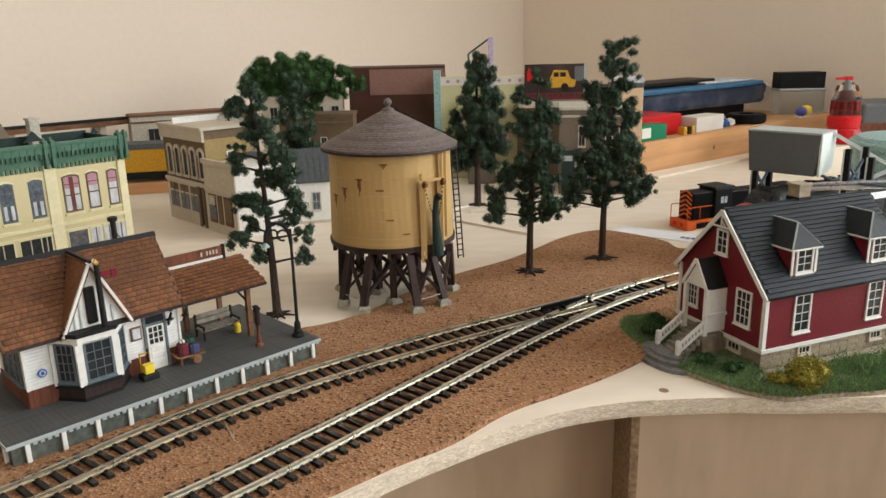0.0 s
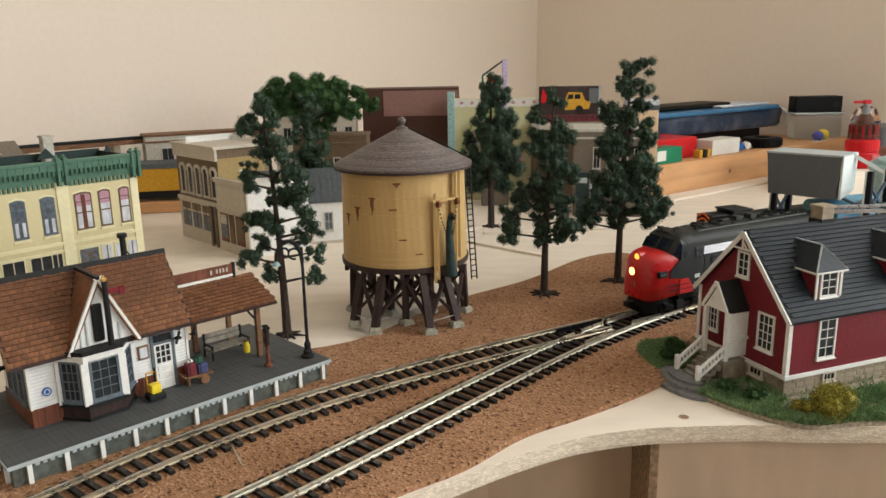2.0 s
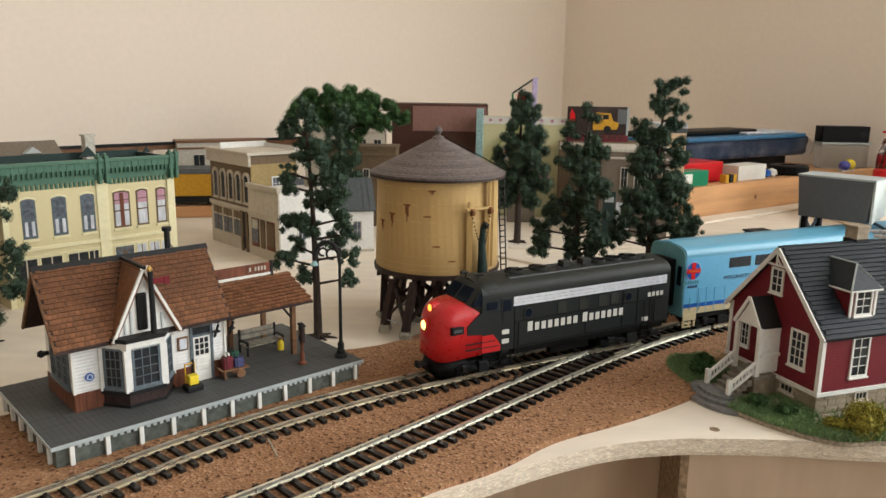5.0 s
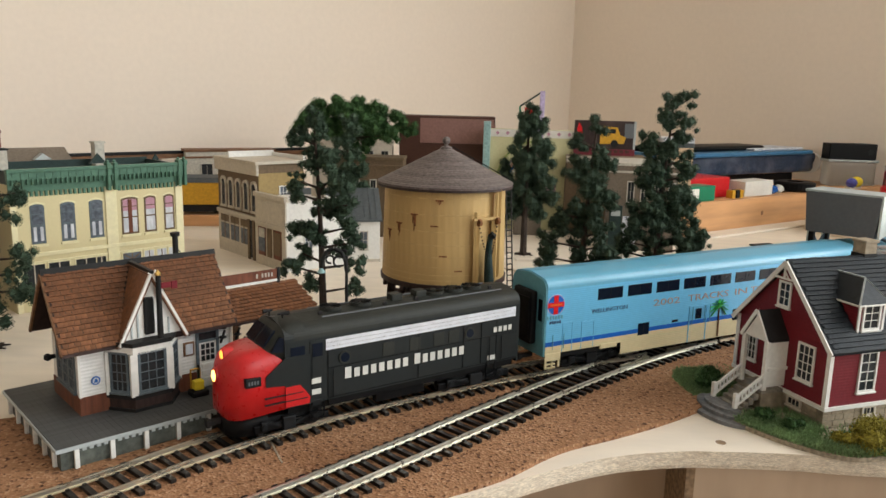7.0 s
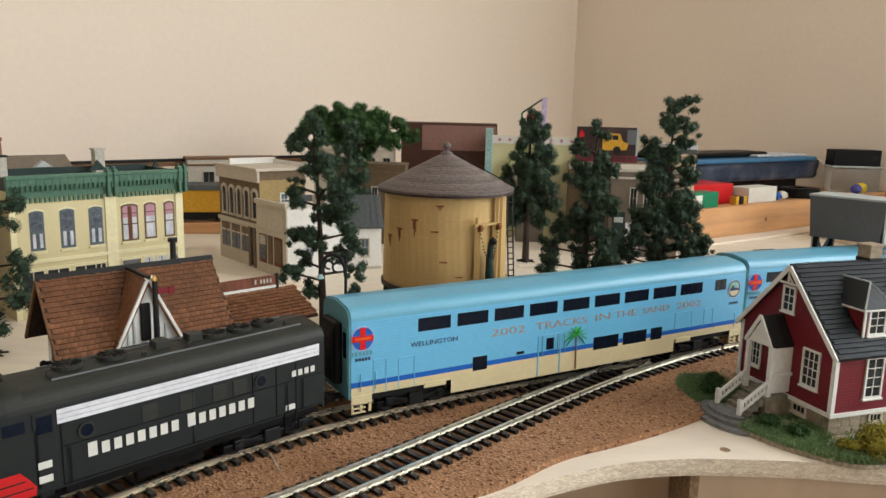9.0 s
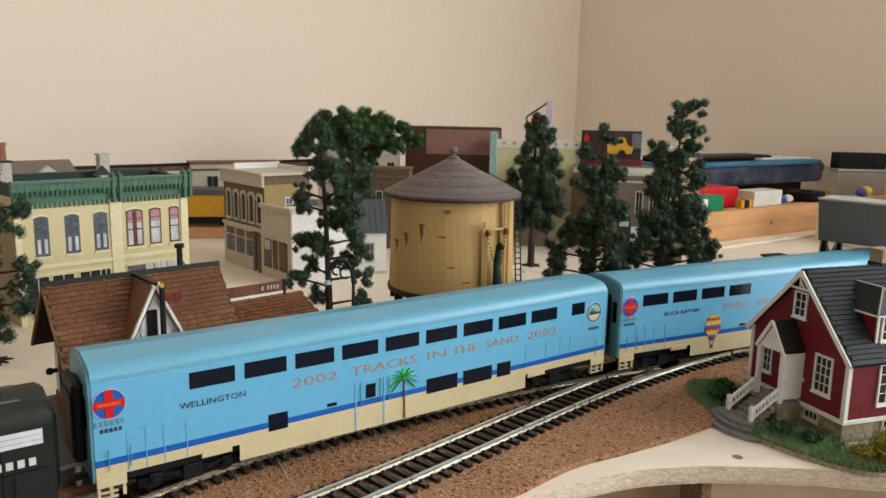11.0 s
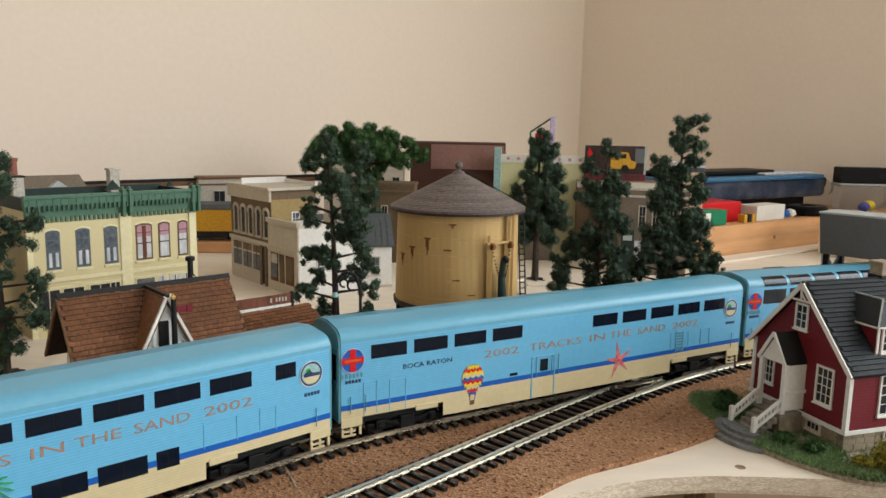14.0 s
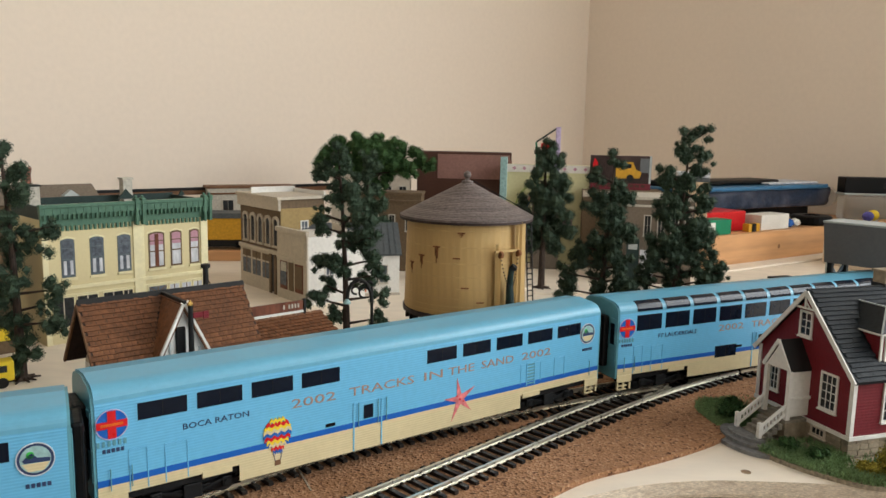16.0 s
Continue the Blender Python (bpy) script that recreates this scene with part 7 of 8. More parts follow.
# ---- brown and beige store fronts ----
def stores():
    t = thing("brown_store", "brown two-storey model store with beige arched window hoods", "store", -286, 806, -3, -45.3)
    Ln, top = 86, 99
    part("wall", box(B(), 0, Ln, 0, 52, 0, top - 2), "brownwall", t)
    part("side_wall", box(B(), Ln, Ln + 0.8, 0.6, 52, 44, 88), "tan", t, "ochre side wall")
    grid_window(t, 7, 12, 2, 2, on(Ln + 0.9, 24, 62, 90), "white", "greypane")
    part("cornice", box(box(B(), -2, Ln + 2.5, -3, 0, 86, 97, 0.5), -3, Ln + 3.6, -4.4, 53, 97, 100, 0.4), "beige", t, "deep beige cornice")
    part("parapet_inner", box(B(), 24, 26, 0, 52, 99, 106), "white", t), part("parapet_inner", box(B(), 24, Ln + 3, 50, 52, 99, 104), "white", t)
    for k in range(5):
        u = 9 + k * 16.4
        w = part("window", prism(B(), [(u + x, 50 + z) for x, z in arched(8, 24, 4)], "y", -0.4, 0), "darkpane", t, "arched window with beige hood")
        part("hood", prism(B(), [(u - 2, 72)] + [(u + 4 + 6.4 * math.cos(math.pi * j / 8), 74 + 6 * math.sin(math.pi * j / 8)) for j in range(8, -1, -1)] + [(u + 10, 72), (u + 9, 72)] + [(u + 4 + 4.4 * math.cos(math.pi * j / 8), 73 + 4 * math.sin(math.pi * j / 8)) for j in range(0, 9)] + [(u - 1, 72)], "y", -1.6, 0), "beige", w)
        part("jamb", box(box(box(B(), u - 1.6, u, -1.2, 0, 50, 73), u + 8, u + 9.6, -1.2, 0, 50, 73), u - 2, u + 10, -1.8, 0, 47.6, 50), "beige", w)
    part("shop_front", box(B(), 0, Ln, -0.8, 0, 0, 42), "beige", t, "beige ground-floor shop front")
    part("belt", box(B(), -1, Ln + 1, -2.4, 0, 41, 45, 0.4), "beige", t)
    for u, w in ((6, 18), (28, 18), (50, 14)):
        p = part("shop_window", box(B(), u, u + w, -1.1, -0.7, 14, 30), "greypane", t)
        part("transom", box(box(B(), u, u + w, -1.1, -0.7, 32, 39), u + w / 2 - 0.6, u + w / 2 + 0.6, -1.4, -1.0, 14, 39), "brownwall", p)
    for u in (66, 76):
        part("door_post", box(B(), u, u + 4.4, -2, 0, 0, 42), "brownwall", t)
    part("entry", box(B(), 70.6, 75.8, -1.2, 0, 2, 40), "darkpane", t)
    s = thing("white_store", "beige one-storey model store with white side wall", "store", -226, 741, -3, -45.3)
    part("wall", box(B(), 0, 56, 0.5, 66, 0, 66), "white", s, "white side and rear walls")
    part("facade", box(B(), -1, 56, -1, 0.6, 0, 70, 0.2), "beige", s, "beige facade")
    part("cornice", box(B(), -2, 57.5, -3, 1.2, 67, 71.6, 0.5), "beige", s)
    part("belt", box(B(), -1.6, 57, -1.8, 0, 40, 43, 0.3), "beige", s)
    part("panel", box(B(), 3, 52, -1.4, -0.9, 46, 64, 0.3), "beige", s)
    for u, w in ((5, 14), (22, 9), (34, 15)):
        p = part("shop_window", box(B(), u, u + w, -1.5, -0.9, 10, 38), "maroon" if u != 22 else "brownwall", s)
        part("pane", box(B(), u + 1.2, u + w - 1.2, -1.8, -1.4, 14, 36), "brownwall" if u != 5 else "greypane", p)
    part("hanging_sign", box(B(), 18, 28, -8, -6.8, 30, 39, 0.3), "chimney", s)
    part("roof_sign", box(B(), 20, 44, 50, 52, 66, 74), "beige", s)
    grid_window(s, 8, 16, 2, 2, on(56.1, 20, 20, 90), "white", "greypane")


stores()


def shed():
    t = thing("white_shed", "white model cottage with grey sheet roof", "cottage", -196, 742, -3, 15)
    part("wall", box(B(), 0, 92, 0, 60, 0, 44), "white", t)
    part("gable", prism(B(), ((0, 44), (60, 44), (30, 70)), "x", 0.2, 91.8), "white", t)
    r = part("roof", prism(B(), ((-3, 41.6), (-3, 43.4), (30, 72), (63, 43.4), (63, 41.6), (30, 70)), "x", -2, 94), "greyroof", t, "dark grey standing-seam roof")
    for k in range(0, 96, 6):
        part("seam", beam(B(), (k - 1.4, -3, 43.8), (k - 1.4, 30, 72.4), 0.5, 0.5), "greyroof", r)
    for u in (24, 72):
        grid_window(t, 7, 17, 2, 2, on(u, -0.05, 14), "chimney", "greypane", label="shuttered window")
    part("base_board", box(B(), -0.6, 92.6, -0.8, 0, 0, 3, 0.1), "beige", t)
    part("orange_sign", box(B(), 52, 58, -1.2, 0, 4, 17, 0.2), "orange", t)


shed()


# ---- models behind the tower and the trees ----
def block(name, label, category, x, y, w, d, h, rz, wall_mat, cap="beige", windows=(), z=-3):
    t = thing(name, label, category, x, y, z, rz)
    part("wall", box(B(), 0, w, 0, d, 0, h), wall_mat, t)
    part("parapet_cap", box(B(), -1.2, w + 1.2, -1.2, d + 1.2, h, h + 3.4, 0.4), cap, t)
    part("cornice", box(B(), -0.8, w + 0.8, -1.8, 0, h - 8, h - 5.6, 0.3), cap, t)
    for u, zz, ww, hh in windows:
        grid_window(t, ww, hh, 2, 2, on(u, -0.05, zz), "chimney", "darkpane", thick=1.4)
    return t


block("taupe_building", "taupe brick model building with pale cap", "building", 138, 880, 76, 70, 96, -8, "taupe", "chimney", [(22 + 15 * k, 56, 6.4, 22) for k in range(4)])
t = thing("green_doorway", "dark green shop front with pale pane", "shop front", 140, 872, -3, -8)
part("panel", box(B(), 0, 14, -2, 0, 0, 52, 0.4), "darkgreen", t)
part("label_panel", box(B(), 2, 12, -2.4, -2, 40, 46), "palegrey", t)
part("side_pane", box(B(), 15, 30, -1.4, 0, 8, 40, 0.3), "curtain", t)
block("olive_building", "dark olive model building with small arched windows", "building", -185, 905, 86, 40, 92, 0, "brownwall", "brownwall", [(8 + 20 * k, 50, 6, 18) for k in range(4)])
block("cream_villa", "cream model building with arched windows", "building", -232, 1020, 106, 50, 112, 4, "beige", "beige", [(12 + 20 * k, 72, 9, 22) for k in range(5)])
# brown box with a mauve upper panel
t = thing("brown_box", "large dark brown model wall with a mauve upper panel", "model building", -118, 1040, -3, 0)
part("body", box(B(), 0, 128, 0, 60, 0, 142, 0.8), "brownbox", t)
part("panel", box(B(), 28, 126, -0.8, 0, 106, 139, 0.3), "mauve", t)
part("edge", box(B(), 122, 128.6, -1.4, 0, 0, 132, 0.4), "mauve", t)
# pale lemon cinema front with a lime arch
t = thing("lemon_facade", "pale lemon model cinema front with lime arch", "model building", -2, 1000, -3, -4)
part("wall", box(B(), 0, 116, 0, 40, 0, 128, 0.3), "lemon", t)
part("pillar", box(B(), -3, 6, -3, 6, 0, 138, 0.6), "teal", t)
part("pillar", box(B(), 112, 120, -3, 6, 0, 138, 0.6), "taupe", t)
part("frieze", box(B(), 6, 112, -1, 0, 119, 128.6), "whiteplastic", t)
for k in range(8):
    part("rosette", rod(B(), (15 + k * 13, -0.8, 124), (15 + k * 13, -1.6, 124), 2.6, n=4), "pinkblind", t)
bm = B()
for k in range(14):
    a0, a1 = radians(90 + k * 6.5), radians(90 + (k + 1) * 6.5)
    beam(bm, (62 + 48 * math.cos(a0), -1.6, 52 + 62 * math.sin(a0)), (62 + 48 * math.cos(a1), -1.6, 52 + 62 * math.sin(a1)), 7.5, 2.4)
part("arch", bm, "limearch", t)
for k, mt in enumerate(("skin2", "pink", "blue", "whiteplastic")):
    part("poster_stripe", beam(B(), (20 + k * 4, -1.2, 66), (36 + k * 4, -1.2, 92), 3.4, 1.2), mt, t)
part("awning", prism(B(), ((0, 60), (-12, 52), (-12, 50), (0, 56)), "x", 24, 92), "pinkblind", t)
# small crane frame of green and white bars
t = thing("toy_crane", "green and white toy crane arm above the roofs", "crane", 52, 960, -3)
part("mast", beam(B(), (-10, 0, 100), (-14, 0, 158), 2.2, 2.2), "kelly", t)
part("jib", beam(B(), (-14, 0, 158), (12, 0, 176), 2.0, 2.0), "darkgreen", t)
part("post", box(B(), 10, 16, -2, 2, 100, 177, 0.5), "skin2", t, "white and violet post")
part("cabin", box(B(), -8, 8, -5, 5, 150, 157, 1), "red", t)
part("foot", box(B(), -16, 18, -8, 8, 0, 101, 1), "taupe", t)
# flat printed picture box standing on a roof
t = thing("picture_box", "card box printed with a yellow vehicle on dark ground", "box", 109, 978, 97, -2)
part("card", box(B(), 0, 76, 8, 14, 0, 43, 0.3), "umber", t)
part("street_print", box(B(), 62, 73, 7.7, 8.1, 22, 40), "midgrey", t)
part("red_band", box(B(), 0, 76, 7.6, 8.2, 0, 8), "lugred", t)
part("pale_edge", box(B(), 73.4, 76, 7.7, 8.2, 0, 43), "palegrey", t)
v = part("vehicle_print", prism(B(), ((32, 14), (62, 15), (64, 23), (57, 25.5), (53, 35), (36, 36), (32, 27)), "y", 7.5, 8), "yellow", t)
part("wheel_print", rod(B(), (50, 7.6, 15), (50, 7.2, 15), 4.6, n=18), "blackish", v)
part("window_print", box(box(B(), 36, 42, 7.2, 7.6, 27.5, 33), 44, 51, 7.2, 7.6, 27.5, 33), "blackish", v)
part("mascot_print", prism(B(), ((3, 22), (10, 25), (9, 34), (5, 40), (3, 33)), "y", 7.5, 8), "red", t)
bm = B()
for k in range(9):
    box(bm, 8 + k * 7, 12.6 + k * 7, 7.3, 7.7, 3.4, 6.8)
part("caption_bar", bm, "brownbox", t)
t = thing("backing_block", "brown model building holding the printed box", "building", 100, 972, -3, -2)
part("wall", box(B(), 0, 100, 0, 50, 0, 99.6, 0.4), "brownwall", t)
part("cornice", box(B(), -1, 101, -2, 0, 91, 99, 0.5), "beige", t)
# peach box with white and dark top
t = thing("peach_box", "tall peach cardboard box with a grey lid", "box", 220, 985, -3, -4)
part("carton", box(B(), 0, 38, 0, 40, 0, 112, 0.6), "skin", t)
part("lid", box(B(), -0.6, 38.6, -0.6, 40.6, 112, 118, 0.5), "greyroof", t)
part("lid_top", box(B(), -0.4, 38.4, -0.4, 40.4, 118, 124, 0.5), "curtain", t)

# ---- the left ledge with its yellow car ----
t = thing("ledge", "brown wooden ledge along the wall above the layout", "ledge", -700, 745, 0, 45)
part("plank", box(B(), 0, 640, -8, 40, 74, 80, 0.6), "wood", t)
part("rail_strip", box(B(), 0, 640, -9, -4, 80.2, 84, 0.4), "blackish", t)
for k in range(6):
    part("bracket", box(B(), 40 + k * 110, 48 + k * 110, 4, 36, -3, 74), "beige", t)
t = thing("yellow_boxcar", "yellow model railway car with black roof on a wooden base", "rail car", -372, 955, 11, 12)
part("body", box(B(), -62, 62, -14, 14, 12, 40, 0.8), "yellow", t)
part("roof", prism(B(), ((-15, 40), (15, 40), (12, 46), (0, 49), (-12, 46)), "x", -63, 63), "greyroof", t)
part("underframe", box(B(), -58, 58, -12, 12, 3, 12.2), "blackish", t)
bm = B()
for k in range(5):
    box(bm, -40 + k * 4, -37 + k * 4, -14.4, -14, 27, 32)
part("caption_bar", bm, "wood", t)
for u in (-42, 42):
    part("truck", box(box(B(), u - 14, u + 14, -13, -10, 2, 9, 1), u - 14, u + 14, 10, 13, 2, 9, 1), "black", t)
t = thing("wooden_base", "varnished wooden display base", "base", -372, 955, -3, 12)
part("plank", box(B(), -74, 84, -22, 22, 0.05, 13.5, 1.0), "pine", t)
block("grey_backdrop_building", "pale grey model building behind the rail car", "building", -400, 1010, 120, 30, 86, 30, "chimney", "wood", [(20, 30, 14, 40), (60, 30, 14, 40)])

# ---- pine plank with clutter, at the right ----
t = thing("pine_plank", "long orange pine plank set on edge", "plank", 257, 982, -3, 38)
part("plank", box(B(), -6, 520, 0, 20, 0.05, 42, 1.0), "pine", t)
part("knot", rod(B(), (165, -0.1, 20), (165, 0.4, 20), 3.0, n=14), "wood", t)
bm = B()
box(bm, 0, 460, -30, -2, 0.05, 3.4, 1.2)
tagged(part("batten", bm, "ply", None, at=pose(0.257, 0.982, -0.003, 0, 0, 38)), "pale wooden batten lying before the plank", "batten", kind="structure")


def on_plank(u, v=10, z=39.1):
    a = radians(38)
    return 257 + u * math.cos(a) - v * math.sin(a), 982 + u * math.sin(a) + v * math.cos(a), z


def loose(name, label, category, u, v, z, rz=38):
    x, y, zz = on_plank(u, v, z)
    return thing(name, label, category, x, y, zz, rz)


bm = B()
box(bm, -10, 498, 0, 185, 0.05, 40, 1)
tagged(part("storage_shelf", bm, "pine", None, at=pose(*[c * MM for c in on_plank(0, 21, -3)], 0, 0, 38)), "low wooden shelf behind the pine plank", "shelf", kind="structure")
t = loose("green_box", "small green box with a white label", "box", 4, 6, 39.1)
part("body", box(B(), -5, 58, 0, 26, 0, 20, 0.6), "kelly", t)
part("label_panel", box(B(), 6, 24, -0.4, 0, 4, 17), "whiteplastic", t)
t = loose("red_box", "large bright red plastic box lid", "box", 40, 34, 37.2)
part("body", box(B(), 0, 94, 0, 60, 0, 28, 2.0), "red", t)
t = loose("white_box", "small white card box", "box", 138, 12, 39.1)
part("body", box(B(), 0, 66, 0, 30, 0, 21, 0.6), "whiteplastic", t)
for u, c in ((104, "yellow"), (114, "blackish"), (122, "yellow")):
    t = loose("toy_brick", "small plastic block on the plank", "block", u, 8, 39.1)
    part("body", box(B(), 0, 7, 0, 10, 0, 11, 0.6), c, t)
for u, c, l in ((214, "blue", "shiny blue plastic wrapper"), (230, "whiteplastic", "crumpled white plastic wrapper")):
    t = loose("wrapper", l, "wrapper", u, 16, 39.1)
    bm = ball(B(), 6, 6, 6, 8, 3, 1, 0.8, 0.75)
    for v in bm.verts:
        v.co += Vector((noise.noise(v.co * 0.4), noise.noise(v.co * 0.4 + Vector((9, 0, 0))), noise.noise(v.co * 0.4 + Vector((0, 9, 0))))) * 2.4
    part("film", bm, c, t)
t = loose("black_roll", "black rubber cable roll", "roll", 292, 30, 39.1)
part("roll", lathe(B(), ((26, 0), (29, 3), (29, 12), (26, 14), (12, 14), (12, 0)), 28), "black", t)


def bag():
    t = loose("wrapped_tray", "blue tray wrapped in shiny dark plastic", "tray", 100, 96, 66)
    bm = box(B(), -30, 360, 0, 80, -10, 22, 6)
    bmesh.ops.subdivide_edges(bm, edges=bm.edges[:], cuts=5, use_grid_fill=True)
    for v in bm.verts:
        k = noise.noise(v.co * 0.035) * 5 + noise.noise(v.co * 0.11) * 2.4
        v.co.y -= k
        v.co.z += k * 0.5
    part("film", bm, "navy", t, "wrinkled dark plastic film", smooth=True)
    part("tray_rim", box(B(), -34, 345, -4, 82, 20, 27, 2.5), "tray", t, "blue tray rim")
    part("end_roll", rod(B(), (356, 8, 4), (378, 16, 4), 17, n=24), "whiteplastic", t, "pale round end of the roll")
    part("cover", box(B(), -26, 240, 20, 78, 27, 35, 4), "black", t)
    part("clear_lid", box(B(), 190, 330, 6, 70, 27.4, 31, 2), "curtain", t)
    part("tray_foot", box(B(), -20, 330, 20, 70, -29, -4, 2), "black", t)


bag()
t = thing("clear_tub", "cloudy clear plastic storage tub on the shelf", "tub", 562, 1294, 37.05)
part("tub", box(B(), 2, 80, 2, 32, 0, 39.4, 4), "cloudy", t, "cloudy clear plastic")
part("lid", box(B(), 0, 82, 0, 34, 39.4, 43.4, 1.6), "palegrey", t)
t = thing("black_box", "small black box with a round socket on the tub", "box", 563, 1296, 80.5)
part("body", box(B(), 0, 76, 0, 30, 0, 26, 1.2), "black", t)
part("socket", rod(B(), (66, -0.5, 13), (66, 1, 13), 5, n=16), "darkgrey", t)
t = loose("toy_egg", "yellow and violet plastic toy egg", "toy", 410, 4, 43.2)
part("yellow_half", ball(B(), 12, 0, 6, 10, 2, 1.3, 0.9, 0.9), "bright", t)
part("violet_half", ball(B(), -2, 0, 5, 9, 2, 1.2, 0.9, 0.9), "purple", t)
part("stand", box(B(), -12, 24, -3, 6, -6, -1, 1), "whiteplastic", t)
bm = box(B(), -60, 120, -30, 90, 0.05, 34, 1)
tagged(part("riser", bm, "ply", None, at=pose(0.530, 1.010, -0.003, 0, 0, 20)), "pale wooden riser under the dispenser", "riser", kind="structure")
t = thing("red_canister", "red pump dispenser with screwdriver bits under a clear dome", "dispenser", 525, 1005, 31.1, 0)
part("body", lathe(B(), ((18, 0), (20, 2), (20, 18), (18.5, 20), (20, 22), (20, 34), (17, 37)), 30), "red", t)
part("bit_ring", lathe(B(), ((15, 37), (15, 42), (11, 44), (11, 54), (7, 56), (4.5, 66)), 24), "maroon", t)
for k in range(12):
    a = math.pi * 2 * k / 12
    part("bit", rod(B(), (14 * math.cos(a), 14 * math.sin(a), 37), (13 * math.cos(a), 13 * math.sin(a), 54), 1.6, n=8), "red", t)
part("label_panel", box(B(), 4, 13, -20.4, -19.0, 8, 18), "pink", t)
part("shaft", rod(B(), (0, 0, 60), (0, 0, 82), 3.4, n=12), "palegrey", t)
part("pump_head", box(box(B(), -4.5, 4.5, -4, 4, 80, 85, 1.2), -16, 2, -2.4, 2.4, 81, 84, 1.0), "red", t)
dome = part("clear_dome", lathe(B(), ((18, 36), (18, 60), (12, 74), (5, 78)), 24), "clear", t, "clear plastic dome")
t = thing("clutter_bin", "grey see-through bin of odds and ends", "bin", 610, 1090, -3, 0)
part("bin", box(B(), -15, 120, 0, 80, 0.05, 76, 4), "midgrey", t)
part("contents", box(B(), -20, 70, -2, 10, 10, 50, 4), "maroon", t)

# ---- paper sheets and a cut in the plywood ----
t = thing("paper_sheet", "white printed paper sheet lying on the plywood", "paper", 196, 690, -2.7, -36)
part("sheet", box(B(), -34, 46, -14, 14, 0, 0.3), "paper", t)
bm = B()
for k in range(3):
    box(bm, 28 + k * 4.4, 31.4 + k * 4.4, -4, 1, 0.3, 0.5)
part("print_bar", bm, "ink", t)
t = thing("wood_strip", "flat pale wood strip frame on the plywood", "strip", 40, 735, -2.9, -42)
part("strip", box(box(B(), -70, 60, -3, 3, 0, 2.4, 0.3), -70, -64, -3, 60, 0, 2.2, 0.3), "ply", t)
t = thing("wood_strip", "flat pale wood strip on the plywood", "strip", 92, 800, -2.9, 6)
part("strip", box(B(), -60, 70, -4, 4, 0, 2.6, 0.3), "ply", t)


# ---- switcher locomotive and the coaling bin beyond the house ----
def switcher():
    t = thing("switcher", "black model switcher with orange tiger-stripe end", "locomotive", 232, 708, -3, 24)
    part("hood", box(B(), 0, 30, -10, 10, 10, 40, 1.6), "black", t)
    cab = part("cab", box(B(), 28, 52, -13, 13, 9, 42, 1.2), "darkgrey", t)
    part("window", box(box(B(), 36, 39.6, -13.4, -13, 26, 33), 41, 44.6, -13.4, -13, 26, 33), "curtain", cab)
    part("roof", box(B(), 26, 54, -14, 14, 42, 44, 0.8), "darkgrey", cab)
    part("long_hood", box(B(), 52, 150, -9, 9, 10, 37, 1.6), "black", t)
    part("walkway", box(B(), -8, 158, -14, 14, 7.4, 10, 0.4), "orange", t, "orange walkway edge")
    e = part("end_panel", box(B(), -0.8, 0, -10, 10, 10.4, 40), "black", t)
    for k in range(6):
        for sd in (-1, 1):
            part("tiger_stripe", beam(B(), (-1.1, sd * 9.4, 12 + k * 5), (-1.1, sd * 0.6, 16.4 + k * 5), 0.5, 2.0), "orange", e, "orange slanted stripe")
    part("pilot", box(B(), -9.6, -7, -14, 14, 0.6, 11, 0.8), "orange", t)
    part("pilot_mark", box(box(B(), -10, -9.4, -8, -3, 4, 8), -10, -9.4, 3, 8, 4, 8), "red", t)
    for sd in (-1, 1):
        bm = rod(B(), (-9, sd * 13, 10), (-9, sd * 13, 25), 0.5, n=6)
        rod(bm, (-9, sd * 13, 25), (24, sd * 13, 25), 0.5, n=6), rod(bm, (8, sd * 13, 10), (8, sd * 13, 25), 0.4, n=6)
        part("handrail", bm, "orange", t)
        part("step", box(B(), -7, 3, sd * 13 - 1, sd * 13 + 1, 0.6, 7.4), "orange", t)
    for u in (16, 120):
        part("truck", box(B(), u - 16, u + 18, -11, 11, 0.1, 8, 1), "black", t)
    for o in t.children_recursive:
        for v in o.data.vertices:
            v.co *= 0.87


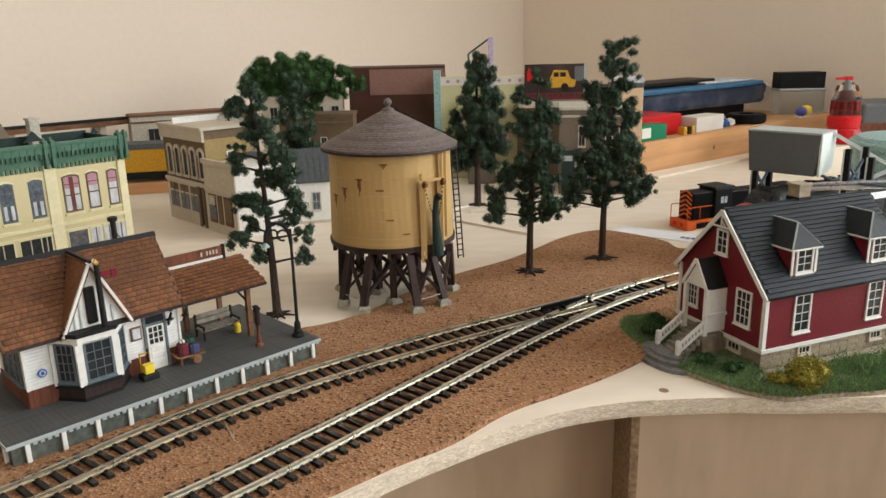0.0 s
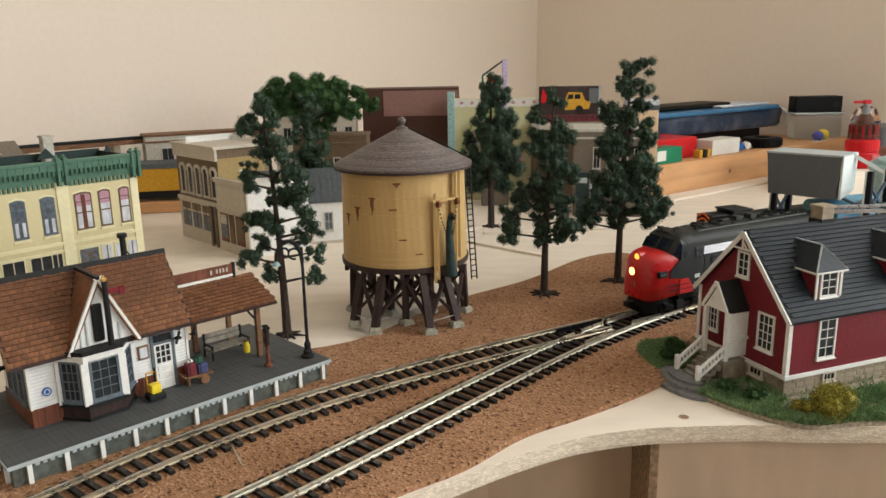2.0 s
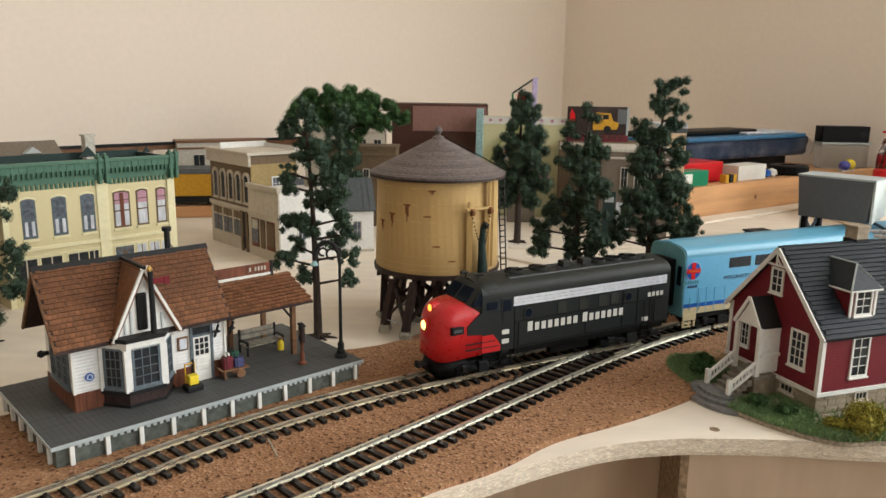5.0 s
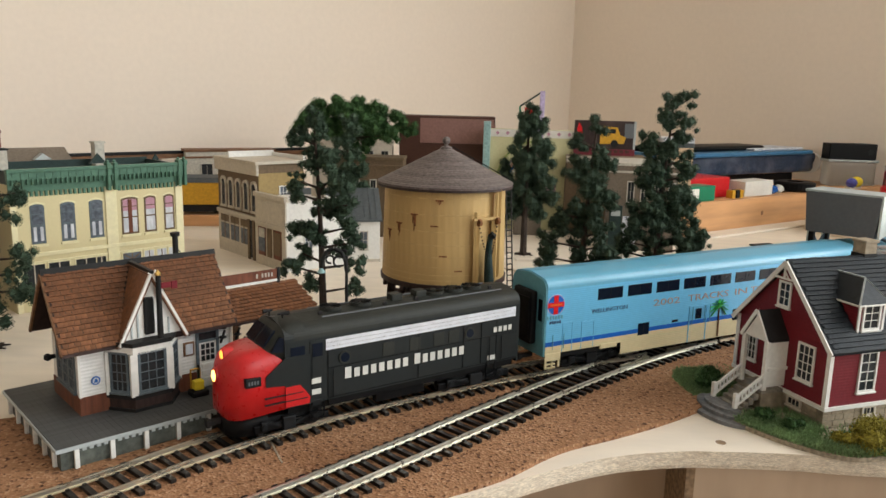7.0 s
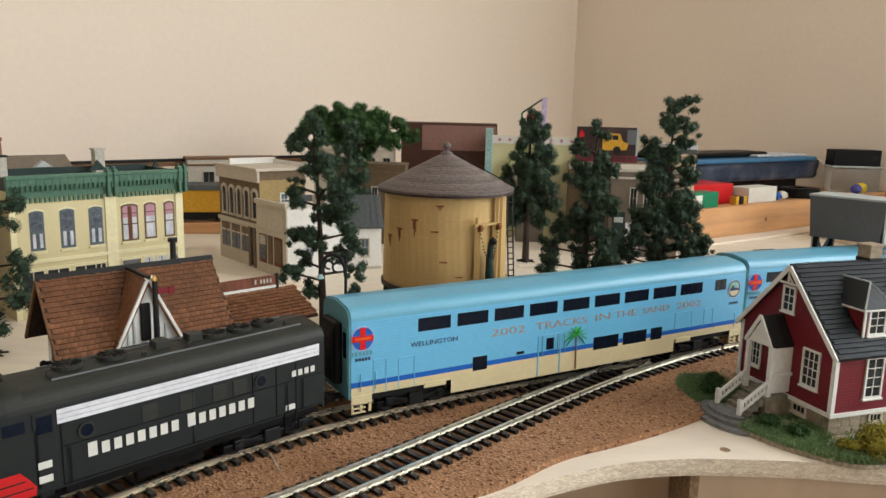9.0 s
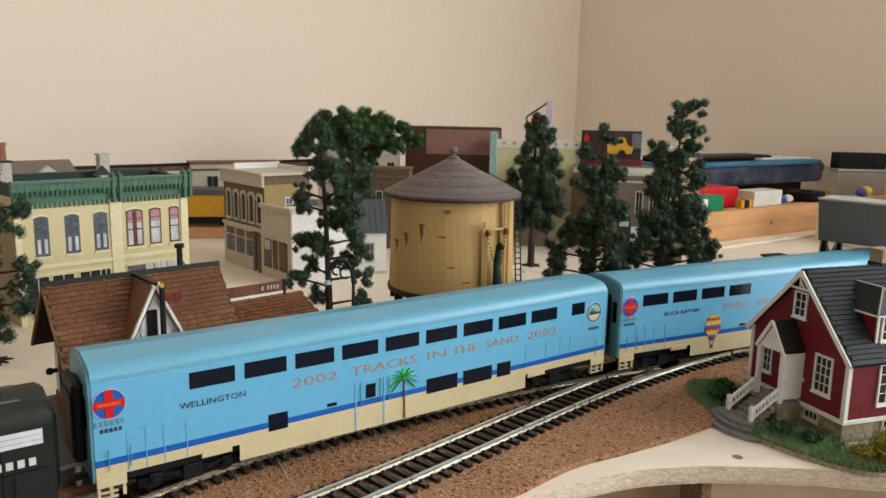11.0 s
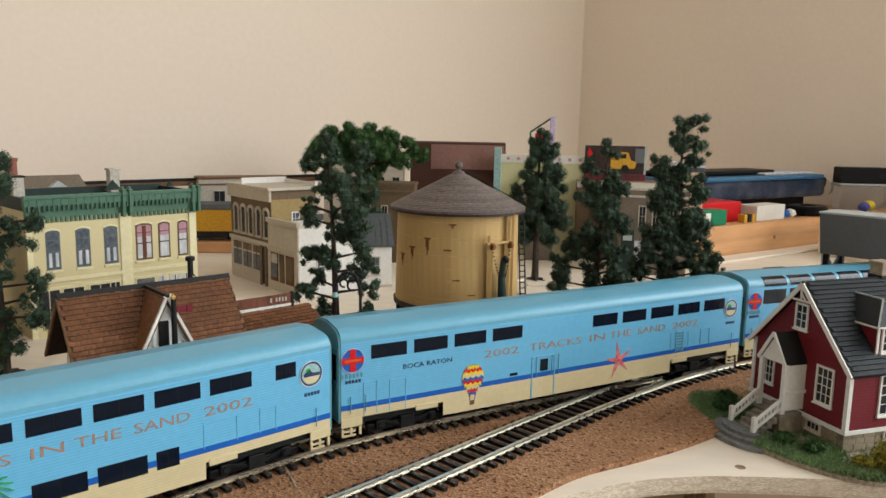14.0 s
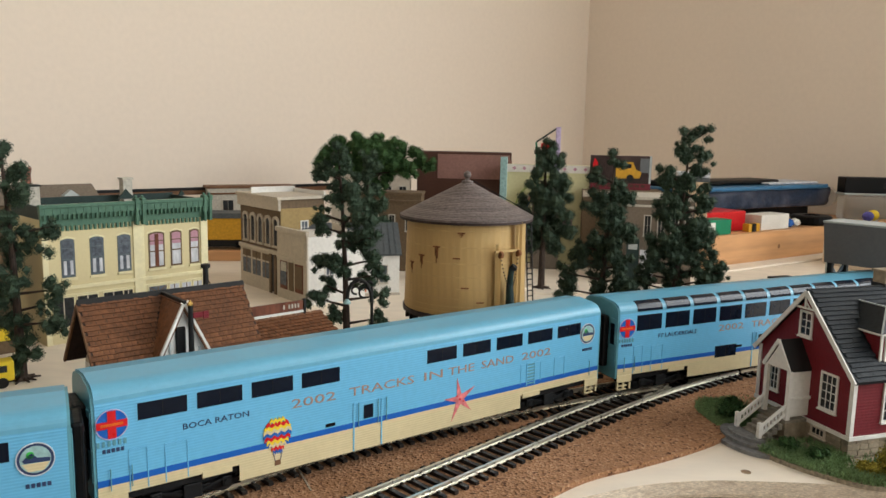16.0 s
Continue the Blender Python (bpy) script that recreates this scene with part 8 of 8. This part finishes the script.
switcher()
t = thing("coaling_bin", "grey steel coaling bin on blue-grey legs", "coaling tower", 250.5, 620, -3, -45)
part("bin", prism(B(), ((2, 70), (52, 70), (55, 102), (-1, 102)), "y", 0, 30), "midgrey", t, "dark grey steel bin")
part("bin_top", box(B(), -1.6, 55.6, -0.6, 30.6, 101.4, 103, 0.3), "palegrey", t)
part("bin_side", prism(B(), ((0, 70), (28, 74), (30, 102), (0, 102)), "x", 54.2, 55.8), "mint", t, "pale mint side plate")
for u, v, top in ((-4, 20, 70), (2, 34, 70), (70, 6, 92), (76, 26, 92), (84, 14, 86)):
    lg = part("leg", box(B(), u, u + 4.4, v, v + 4.4, 0.05, top, 0.4), "darkgrey", t)
    part("leg_flange", box(B(), u - 0.6, u + 0.6, v - 0.5, v, 0.05, top), "mint", lg)
for a, b in (((-2, 22, 44), (4, 36, 66)), ((-2, 22, 66), (4, 36, 44)), ((72, 8, 60), (78, 28, 84)), ((72, 8, 84), (78, 28, 60)), ((50, 16, 70), (74, 10, 62))):
    part("brace", beam(B(), a, b, 1.8, 1.8), "bluegrey", t)
part("chute", beam(B(), (54, 22, 102), (104, 60, 66), 4, 2.6), "mint", t, "pale grey sloping chute")
part("chute", beam(B(), (80, 20, 66), (108, 56, 84), 3, 2.4), "palegrey", t)
part("platform", box(B(), 62, 110, 8, 40, 66, 67.6, 0.3), "bluegrey", t)
part("pipe", rod(B(), (40, -6, 60), (110, 20, 67), 1.8, n=10), "silverpipe", t, "silver pipe rail")
part("pipe", rod(B(), (40, -6, 63.5), (110, 20, 70.5), 1.4, n=10), "silverpipe", t)
t = thing("flat_car", "dark model flat car with a red load", "rail car", 292, 690, -3, 24)
part("deck", box(B(), 0, 120, -12, 12, 12, 18, 0.5), "darkgrey", t)
part("load", box(B(), 10, 46, -9, 2, 18, 24, 1), "red", t)
part("pipes", rod(rod(B(), (30, -8, 21), (118, -8, 26), 2, n=10), (30, 2, 22), (118, 2, 28), 2.4, n=10), "silverpipe", t)
part("truck", box(box(B(), 12, 34, -10, 10, 0.1, 12, 1), 86, 108, -10, 10, 0.1, 12, 1), "black", t)
t = thing("teal_tub", "pale teal plastic tub at the table edge", "tub", 490, 790, -3, 20)
part("tub", lathe(B(), ((50, 0), (58, 40), (60, 64), (54, 70), (20, 74)), 32), "teal", t)
part("rim", lathe(B(), ((60.4, 58), (62, 60), (62, 64), (60.4, 66)), 32), "teal", t)

motions()
